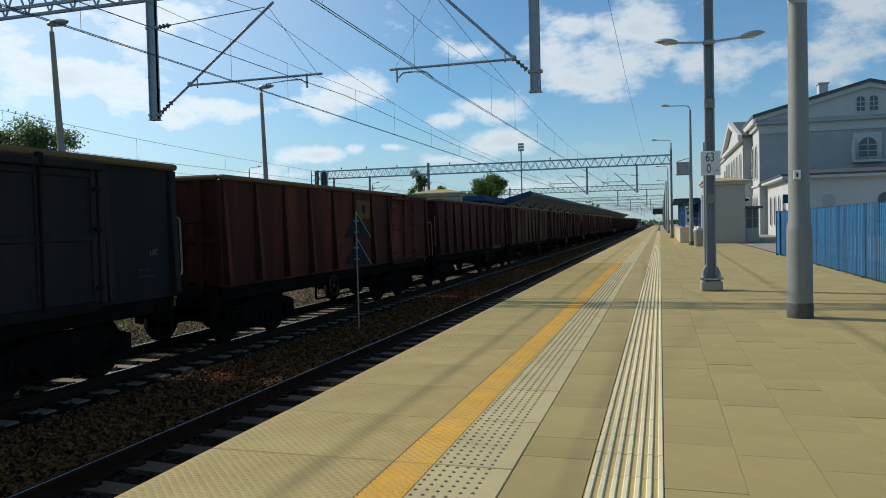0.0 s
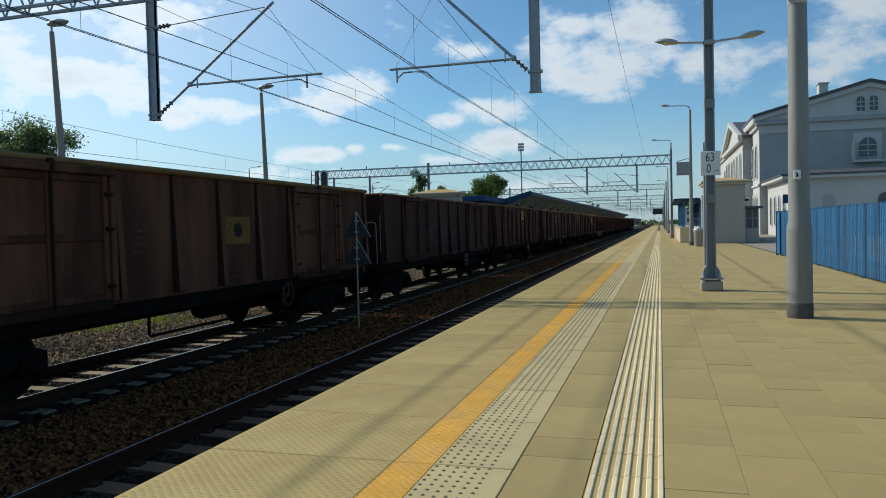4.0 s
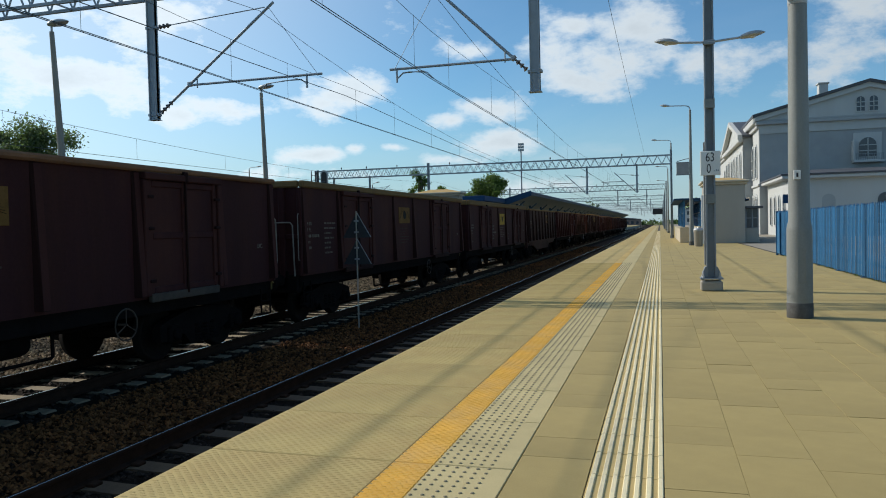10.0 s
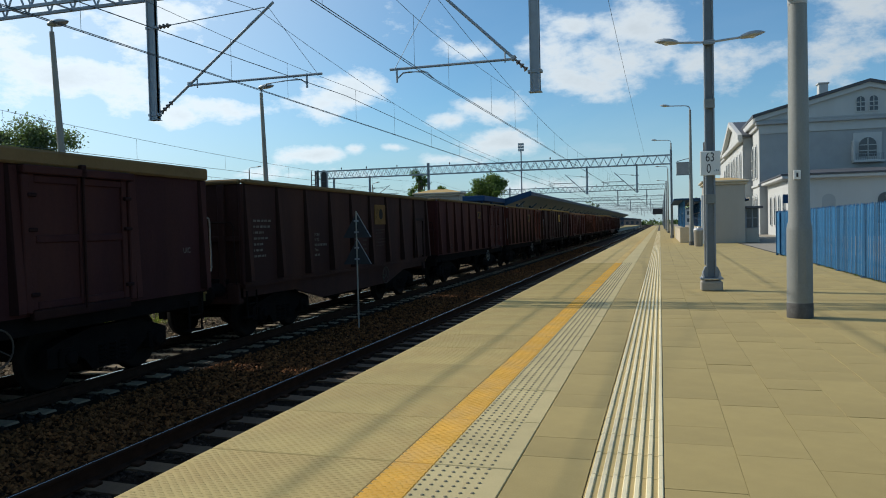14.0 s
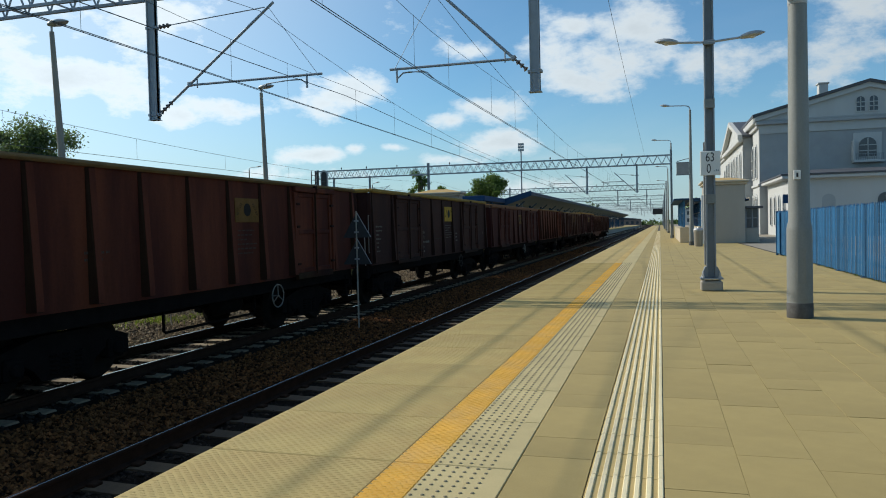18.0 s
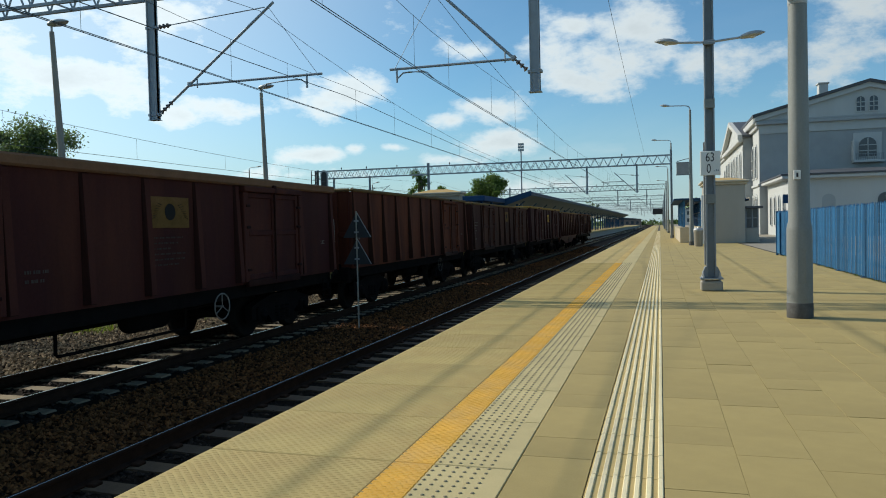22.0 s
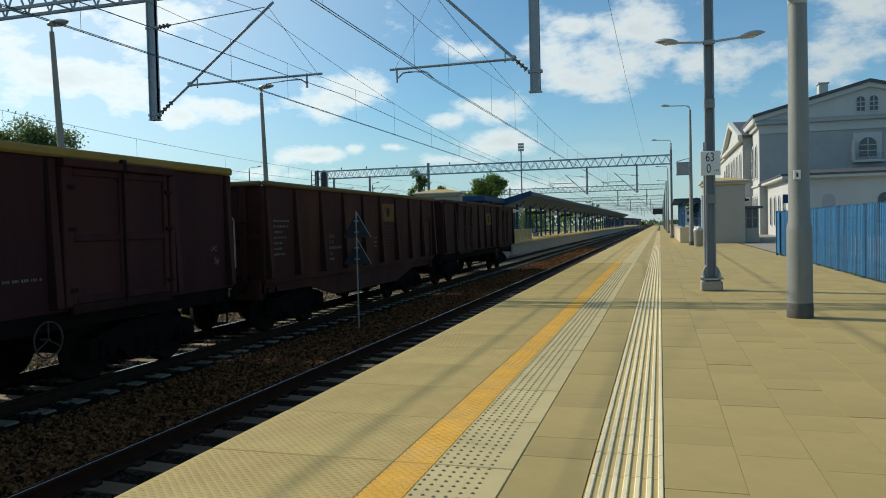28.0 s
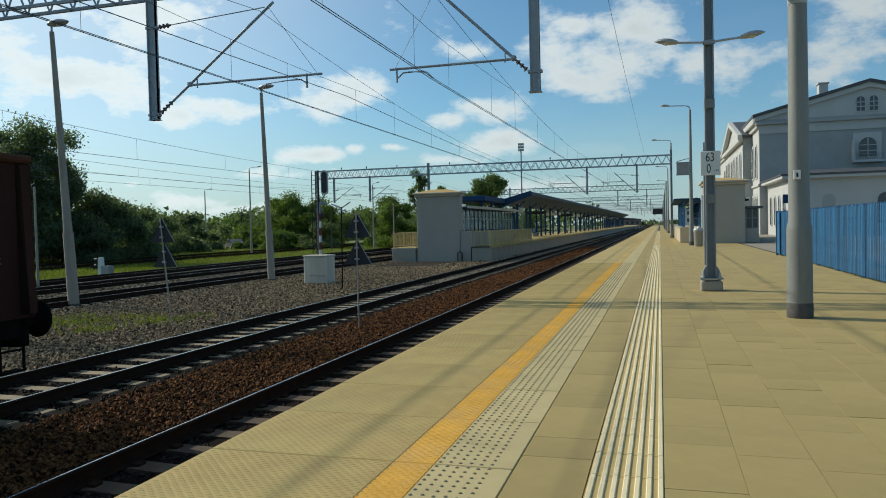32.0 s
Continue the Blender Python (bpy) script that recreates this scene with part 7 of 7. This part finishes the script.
    put("air_tank", cached("tank", lambda: Build().lathe([(0.02, -0.5), (0.17, -0.45), (0.19, -0.35), (0.19, 0.35), (0.17, 0.45), (0.02, 0.5)], (0, 0, 0), "y", 14).mesh("air_tank")), M_UNDER, under, pose(0.62, 0.9, lo - 0.48))
    put("brake_cylinder", cached("cyl", lambda: Build().lathe([(0.02, -0.3), (0.15, -0.28), (0.15, 0.28), (0.02, 0.3)], (0, 0, 0), "y", 14).mesh("brake_cylinder")), M_UNDER, under, pose(-0.5, -0.8, lo - 0.46))
    put("brake_rod", cached(("rod", key), lambda: Build().rod((0.35, -h * 0.5, lo - 0.48), (0.35, h * 0.5, lo - 0.48), 0.03).mesh("brake_rod")), M_UNDER, under)
    put("brake_hanger", cached("hang", lambda: Build().tube([(0.9, -1.3, lo - 0.28), (0.9, -1.3, lo - 0.70), (0.9, -1.26, lo - 0.72), (0.9, 1.56, lo - 0.72), (0.9, 1.6, lo - 0.70), (0.9, 1.6, lo - 0.28)], 0.026, 6).mesh("brake_hanger")), M_UNDER, under)

    def buffer_mesh():
        b = Build()
        b.box(-0.2, 0.2, -0.02, 0.03, -0.2, 0.2, 0.02)
        b.lathe([(0.13, 0.0), (0.13, 0.26), (0.10, 0.27), (0.10, 0.50), (0.24, 0.53), (0.26, 0.56), (0.22, 0.60), (0.05, 0.615)], (0, 0, 0), "y", 18)
        return b.mesh("buffer")
    bm_ = cached("buffer", buffer_mesh)
    for s in (-1, 1):
        for x in (-0.875, 0.875):
            put("buffer", bm_, M_UNDER, w, pose(x, s * (h + 0.03), 1.04, 0, 0, 0 if s > 0 else 180))
        hook = cached("hook", lambda: Build().box(-0.05, 0.05, 0, 0.3, -0.06, 0.08, 0.02).tube([(0, 0.28, 0.02), (0.06, 0.42, -0.02), (0.05, 0.6, -0.12), (-0.05, 0.6, -0.12), (-0.06, 0.42, -0.02), (0, 0.28, 0.02)], 0.022, 6)
                      .tube([(0.45, 0.0, 0.0), (0.45, 0.2, -0.12), (0.42, 0.36, -0.34), (0.38, 0.4, -0.42)], 0.022, 6).mesh("coupling"))
        put("coupling", hook, M_UNDER, w, pose(0, s * (h + 0.05), 1.03, 0, 0, 0 if s > 0 else 180))
    # bogies and wheels
    bf = cached("bogie", bogie_mesh)
    wm = cached("wheels", wheelset_mesh)
    for s in (-1, 1):
        yb = s * (h - 1.95)
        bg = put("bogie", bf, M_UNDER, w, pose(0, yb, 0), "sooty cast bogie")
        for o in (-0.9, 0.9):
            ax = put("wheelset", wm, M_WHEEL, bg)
            ax.matrix_parent_inverse = pose(0, o, 0.46)
            WHEELS.append(ax)
    # grab rails, hand brake wheel, step
    grab = cached("grab", lambda: Build().tube([(0, -0.02, 0), (0, 0.10, 0.0), (0, 0.15, -0.02), (0, 0.17, -0.07), (0, 0.19, -0.86), (0, 0.17, -0.92), (0, 0.12, -0.94), (0, -0.02, -0.94)], 0.013, 6).mesh("grab_rail"))
    if S != 259.7:      # the last wagon has a bare end
        put("grab_rail", grab, M_GRAB, body, pose(SIDE - 0.03, h + 0.02, lo + 1.2))
        put("lamp_bracket", cached("bracket", lambda: Build().box(-0.03, 0.03, 0, 0.025, -0.16, 0, 0.006).box(-0.06, 0.06, 0.0, 0.03, -0.03, 0.0, 0.006).mesh("lamp_bracket")), M_BRACKET, body, pose(SIDE - 0.12, h + 0.07, lo - 0.08), "small pale yellow lamp bracket")
    if rail_end:
        thin = cached("thin_grab", lambda: Build().tube([(0, 0.02, 0), (0, -0.08, 0), (0, -0.09, -0.05), (0, -0.09, -0.95), (0, -0.08, -1.0), (0, 0.02, -1.0)], 0.011, 6).mesh("grab_rail"))
        put("grab_rail", thin, M_GRAB, body, pose(SIDE - 0.03, -h - 0.02, lo + 1.3))
    if loud:
        for x0, x1, foot in ((-1.25, -0.68, -0.6), (0.62, 1.26, -0.7)):
            hoop = cached(("hoop", x0), lambda: Build().tube([(x0, 0, -0.8), (x0, 0.06, 0.3), (x0 + 0.05, 0.06, 0.37), (x1 - 0.07, 0.06, 0.37), (x1 - 0.01, 0.06, 0.3), (x1, 0.06, foot)], 0.016, 6).mesh("end_rail"))
            put("end_rail", hoop, M_GRAB if rail_end else SHADE_PAINT[paint], body, pose(0, -(h + 0.07), lo + 0.75, 0, 0, 180))

    def hand_wheel():
        b = Build().ring((0, 0, 0), "x", 0.23, 0.012, 20, 6)
        for k in range(3):
            a = radians(90 + 120 * k)
            b.bar((0, 0, 0), (0, 0.23 * math.cos(a), 0.23 * math.sin(a)), 0.013)
        return b.rod((-0.14, 0, 0), (0.02, 0, 0), 0.018).mesh("hand_brake_wheel")
    if style != "fish":
        put("hand_brake_wheel", cached("hw", hand_wheel), M_GRAB if spray or S in (162.3, 191.6, 80.7, 149.9) else M_SILL, under, pose(1.42, HAND_WHEEL.get(S, h * 0.36), 0.81), "round spoked brake wheel")
    else:
        put("hand_brake_wheel", cached("hw", hand_wheel), M_SILL, under, pose(1.42, HAND_WHEEL.get(S, h * 0.30), 0.81), "round spoked brake wheel")
        # small end door and a walkway bar
        put("end_hatch", Build().box(SIDE + 0.01, SIDE + 0.05, h - 1.35, h - 0.62, lo + 0.05, lo + 1.15, 0.01), pm, body, None, "small hatch door low in the side")
        put("hatch_frame", Build().box(SIDE + 0.01, SIDE + 0.075, h - 1.45, h - 1.36, lo, lo + 1.25, 0.01).box(SIDE + 0.01, SIDE + 0.075, h - 0.61, h - 0.52, lo, lo + 1.25, 0.01)
            .box(SIDE + 0.01, SIDE + 0.075, h - 1.36, h - 0.61, lo + 1.16, lo + 1.25, 0.01), SHADE_PAINT[paint], body)
    step = cached("step", lambda: Build().box(-0.14, 0.02, -0.18, 0.18, -0.02, 0.0).bar((0, -0.17, 0.5), (0, -0.17, -0.02), 0.025).bar((0, 0.17, 0.5), (0, 0.17, -0.02), 0.025)
                  .bar((0, -0.17, 0.25), (0, 0.17, 0.25), 0.025).mesh("foot_step"))
    for s in (-1, 1):
        put("foot_step", step, M_UNDER, under, pose(1.36, s * (h - 0.28), 0.50))
    put("load", cached(("load", key), lambda: Build().box(-SIDE + 0.04, SIDE - 0.04, -h + 0.05, h - 0.05, lo + 0.01, lo + 0.10).mesh("load")), M_COAL, body)

    # stencils and plates on the side that faces the platform
    px = SIDE + 0.004
    if plate:
        share, z, pw, ph, clear = plate
        globe_plate(w, -h + L * share - pw / 2, z, pw, ph, M_PLATE if clear else M_PLATEOLD, px, clear)
        small("plate_text", bars([0.9, 0.75, 0.5, 1.0, 1.0, 0.8], px, -h + L * share - pw * 0.4, z - 0.14, pw * 0.8, 0.035, 0.085), M_MARK if clear else M_MARKDIM, body)
    for share, z, rows, tw, th, clear in texts:
        if rows is NUMBER and clear:
            y0, size = -h + L * share, th * 1.6
            for n, txt in ((0, "33 RIV"), (1, "51 PL"), (3, "Eaos")):
                letters(txt, size, px, y0, z - th - n * th * 1.9, M_MARK, body, "stencil_letters")
            small("stencil_text", bars([1.0], px, y0, z - th * 3.9, tw * 0.9, th * 1.3, th), M_MARK, body)
            small("stencil_text", bars([1.0], px, y0, z - th * 7.7, tw * 0.35, th * 1.2, th), M_MARK, body)
            continue
        small("stencil_text", bars(rows, px, -h + L * share, z, tw, th, th * 1.9), M_MARK if clear else M_MARKDIM, body)
    if uic:
        letters("UIC", 0.12, px, h - 0.62, lo + 0.62, M_MARK, body, "stencil_letters")
    if S == 232.85:
        letters("Sp", 0.16, px, h - 0.52, lo + 0.40, M_MARK, body, "stencil_letters")
    if spray:
        scrawl = Build()
        for y, z, wide, tall, lines in GRAFFITI:
            for (a, b), (c, d) in lines:
                scrawl.bar((px + 0.002, y + a * wide, z + b * tall), (px + 0.002, y + c * wide, z + d * tall), 0.085, 0.003, (1, 0, 0))
        put("graffiti", scrawl, M_SPRAY, body, None, "smeared grey spray-painted characters")
    TRAIN.append((w, S - h))
    return w


def side_door(w, s, c, d, lo, top, pm):
    """A double-leaf door: its sheet, and the posts and cross bars on it."""
    k = (s, round(d, 2), round(top, 2))
    dd = put("side_door", cached(("sheet", k), lambda: Build().box(s * SIDE, s * (SIDE + 0.04), -d / 2, d / 2, lo + 0.04, top - 0.12).mesh("side_door")), pm, w, pose(0, c, 0), "double-leaf side door with cross bars")
    x0, x2 = s * (SIDE + 0.012), s * (SIDE + 0.075)
    stile = cached(("stile", k), lambda: Build().box(x0, x2, -0.05, 0.05, lo + 0.03, top - 0.10, 0.012).mesh("door_stile"))
    for y in (-d / 2 + 0.05, 0.0, d / 2 - 0.05):
        put("door_stile", stile, pm, dd, pose(0, y, 0))
    half = d / 2 - 0.15
    bar = cached(("dbar", k), lambda: Build().box(x0, s * (SIDE + 0.07), -half / 2, half / 2, 0, 0.1, 0.012).mesh("cross_bar"))
    for z in (lo + 0.03, lo + 0.86, top - 0.22):
        for o in (-1, 1):
            put("cross_bar", bar, pm, dd, pose(0, o * (half / 2 + 0.05), z))
    put("door_header", cached(("header", k), lambda: Build().box(s * (SIDE + 0.002), s * (SIDE + 0.135), -d / 2 - 0.11, d / 2 + 0.11, top - 0.115, top - 0.005, 0.015).mesh("door_header")), pm, dd)
    jamb = cached(("jamb", k), lambda: Build().box(s * SIDE, s * (SIDE + 0.11), -0.055, 0.055, lo, top - 0.12, 0.015).mesh("door_jamb"))
    for o in (-1, 1):
        put("door_jamb", jamb, pm, dd, pose(0, o * (d / 2 + 0.065), 0))
    return dd


def latch_mesh(s, d, lo, top):
    b = Build()
    for s in (s,):
        x = s * (SIDE + 0.105)
        b.rod((x, 0, lo - 0.02), (x, 0, top - 0.1), 0.02, seg=6)
        b.box(x - 0.03, x + 0.03, -0.05, 0.05, top - 0.12, top + 0.05, 0.01)
    return b.mesh("door_latch")


T_BLOCK = [1.0, 1.0, 0.6, 0.8, 0.55, 0.5, 0.7]
NUMBER = [0.5, 0.9, 1.0, 0.35, 0.4]
GRID = [1.0, 1.0, 1.0]
B = 0.554                       # centre of the bay that carries the plate
wagon("long", 10.2, 14.04, "greygreen", M_RIM_TAN, 3.12, 0.10, None, [(0.93, 1.6, [0.6, 0.8], 0.5, 0.05, False)], "dark grey-green open goods wagon with double side doors", loud=False)
wagon("short", 23.5, 13.2, "rust", M_RIM_TAN, 3.06, 0.09, (0.548, 2.39, 0.9, 0.48, False), [], "rust-red open goods wagon with ribbed steel sides", uic=False)
wagon("short", 36.6, 13.1, "maroon", M_RIM_TAN, 3.04, 0.09, None, [(0.10, 1.9, T_BLOCK, 0.5, 0.05, False)], "maroon open goods wagon with ribbed steel sides", rail_end=True)
wagon("long", 51.4, 14.75, "dusty", M_RIM_TAN, 3.06, 0.09, (0.544, 1.9, 0.85, 0.5, False), [(0.012, 2.35, T_BLOCK, 0.65, 0.055, False), (0.335, 2.3, NUMBER, 0.6, 0.055, False)], "dust-coated brown open goods wagon with stencils and a faded plate", loud=False)
wagon("long", 66.25, 14.8, "slate", M_RIM_RUST, 3.06, 0.06, None, [(0.02, 1.8, [0.8, 1.0], 0.6, 0.05, False)], "dark brown open goods wagon with grey graffiti", spray=True, rail_end=True)
wagon("long", 80.7, 14.5, "violet", M_RIM_TAN, 3.08, 0.07, (0.545, 2.42, 0.9, 0.48, True), [(0.33, 1.85, NUMBER, 0.9, 0.07, False), (0.47, 1.7, GRID, 0.25, 0.06, False)], "violet-brown open goods wagon with a yellow emblem plate", loud=False)
wagon("wide", 95.63, 14.8, "violet", M_RIM_RUST, 3.06, 0.10, (0.498, 2.26, 1.05, 0.47, False), [(0.02, 2.1, T_BLOCK, 0.6, 0.05, False), (0.34, 2.0, NUMBER, 0.8, 0.06, False)], "dark violet-brown open goods wagon with a faded orange plate")
wagon("wide", 110.3, 14.65, "violet", M_RIM_TAN, 3.06, 0.15, (0.503, 2.27, 0.98, 0.48, False), [(0.015, 2.3, NUMBER, 0.75, 0.07, True), (0.085, 2.3, T_BLOCK, 0.6, 0.06, True)], "violet-brown open goods wagon with white stencils and faded plate", rail_end=True)
wagon("wide", 124.75, 14.45, "violet", M_RIM_TAN, 3.01, 0.20, (0.503, 2.18, 1.12, 0.53, True), [(0.015, 2.2, T_BLOCK, 0.7, 0.06, True), (0.34, 2.15, NUMBER, 0.8, 0.075, True), (0.60, 1.75, GRID, 0.25, 0.07, True)], "violet-brown open goods wagon with a yellow emblem plate")
wagon("fish", 137.3, 12.55, "slate", M_RIM_TAN, 3.02, 0.09, (0.626, 2.24, 0.92, 0.54, False), [(0.03, 2.35, T_BLOCK, 0.65, 0.06, True), (0.26, 2.05, NUMBER, 0.7, 0.06, True), (0.51, 1.85, GRID, 0.25, 0.06, False)], "dark slate-brown open wagon with a deep fish-belly frame")
wagon("short", 149.9, 12.5, "maroon", M_RIM_TAN, 3.06, 0.08, (0.534, 2.45, 0.78, 0.30, False), [(0.10, 1.6, [0.6, 0.9, 1.0], 0.7, 0.06, False), (0.90, 1.55, [1.0], 0.6, 0.07, True)], "maroon open goods wagon with worn stencils", uic=False)
wagon("short", 162.3, 12.4, "rust", M_RIM_TAN, 3.06, 0.08, (0.551, 2.30, 0.83, 0.45, False), [(0.18, 1.9, [0.8, 0.6], 0.6, 0.05, False)], "rust-brown open goods wagon with a faded orange plate", uic=False, rail_end=True)
wagon("long", 177.1, 14.8, "slate", M_RIM_YEL, 3.10, 0.11, (0.562, 2.33, 1.06, 0.53, True), [(0.015, 2.2, T_BLOCK, 0.6, 0.06, True), (0.325, 2.0, NUMBER, 0.9, 0.08, True), (0.63, 1.9, GRID, 0.25, 0.07, True), (0.43, 1.75, [1.0], 0.8, 0.05, False)], "slate-brown open goods wagon with yellow rim and emblem plate", rail_end=True)
wagon("long", 191.6, 14.5, "maroon", M_RIM_RUST, 2.98, 0.16, (0.544, 2.21, 0.98, 0.49, False), [(0.33, 1.7, [0.7, 0.5], 0.6, 0.06, False)], "maroon-brown open goods wagon with a faded plate", loud=False)
wagon("short", 204.1, 12.5, "orange", M_RIM_TAN, 3.08, 0.08, None, [(0.02, 1.9, [0.6, 0.4], 0.4, 0.06, True)], "orange-brown rusty open goods wagon with ribbed sides", loud=False)
wagon("long", 218.4, 14.3, "brown", M_RIM_TAN, 3.04, 0.09, (0.545, 2.33, 0.86, 0.49, False), [(0.015, 2.3, T_BLOCK, 0.7, 0.06, True), (0.335, 2.0, NUMBER, 0.7, 0.06, False)], "dark brown open goods wagon with white stencils")
wagon("long", 232.85, 14.45, "violet", M_RIM_YEL, 3.14, 0.13, (0.549, 2.30, 1.03, 0.50, True), [(0.33, 2.1, NUMBER, 0.8, 0.08, True), (0.60, 1.6, [1.0], 1.0, 0.05, True), (0.45, 1.7, GRID, 0.3, 0.07, True)], "violet-brown open goods wagon with yellow rim and emblem plate")
wagon("fish", 245.4, 12.55, "brown", M_RIM_TAN, 3.02, 0.10, (0.609, 2.32, 1.02, 0.50, False), [(0.03, 2.35, T_BLOCK, 0.65, 0.06, True), (0.26, 2.0, NUMBER, 0.8, 0.07, True), (0.40, 1.85, [1.0], 0.6, 0.05, False), (0.51, 1.9, GRID, 0.25, 0.06, True)], "brown open wagon with a deep fish-belly frame")
wagon("long", 259.7, 14.3, "slate", M_RIM_DARK, 3.02, 0.10, (B, 2.17, 1.0, 0.52, False), [(0.34, 1.9, GRID, 0.25, 0.06, False), (0.42, 2.3, [1.0], 0.5, 0.05, False)], "dark brown open goods wagon at the end of the train", loud=False)

# ---------------------------------------------------------------- motion
def travelled(t):
    """Metres that the train has rolled since the start; its speed eases between these values."""
    ts = [0, 6, 10, 12, 16, 18, 24, 28, 30, 32]
    vs = [8.3, 8.3, 7.95, 7.82, 7.85, 7.65, 7.62, 7.55, 7.8, 8.15]
    s = 0.0
    for (a, va), (b, vb) in zip(zip(ts, vs), zip(ts[1:], vs[1:])):
        if t >= b:
            s += (va + vb) / 2 * (b - a)
        else:
            vt = va + (vb - va) * (t - a) / (b - a)
            return s + (va + vt) / 2 * (t - a)
    return s


def motions():
    steps = [i * 0.5 for i in range(65)]
    for wagon, y in TRAIN:
        walk(wagon, [(t, pose(TRACK_X[2], y - travelled(t), RAIL_Z)) for t in steps])
    # one turning pattern serves every wheelset
    first = WHEELS[0]
    walk(first, [(i / 15, pose(0, 0, 0, math.degrees(travelled(i / 15) / 0.46))) for i in range(481)])
    act, slot = first.animation_data.action, first.animation_data.action_slot
    for w in WHEELS[1:]:
        w.rotation_mode = "QUATERNION"
        w.animation_data_create()
        w.animation_data.action = act
        w.animation_data.action_slot = slot


motions()
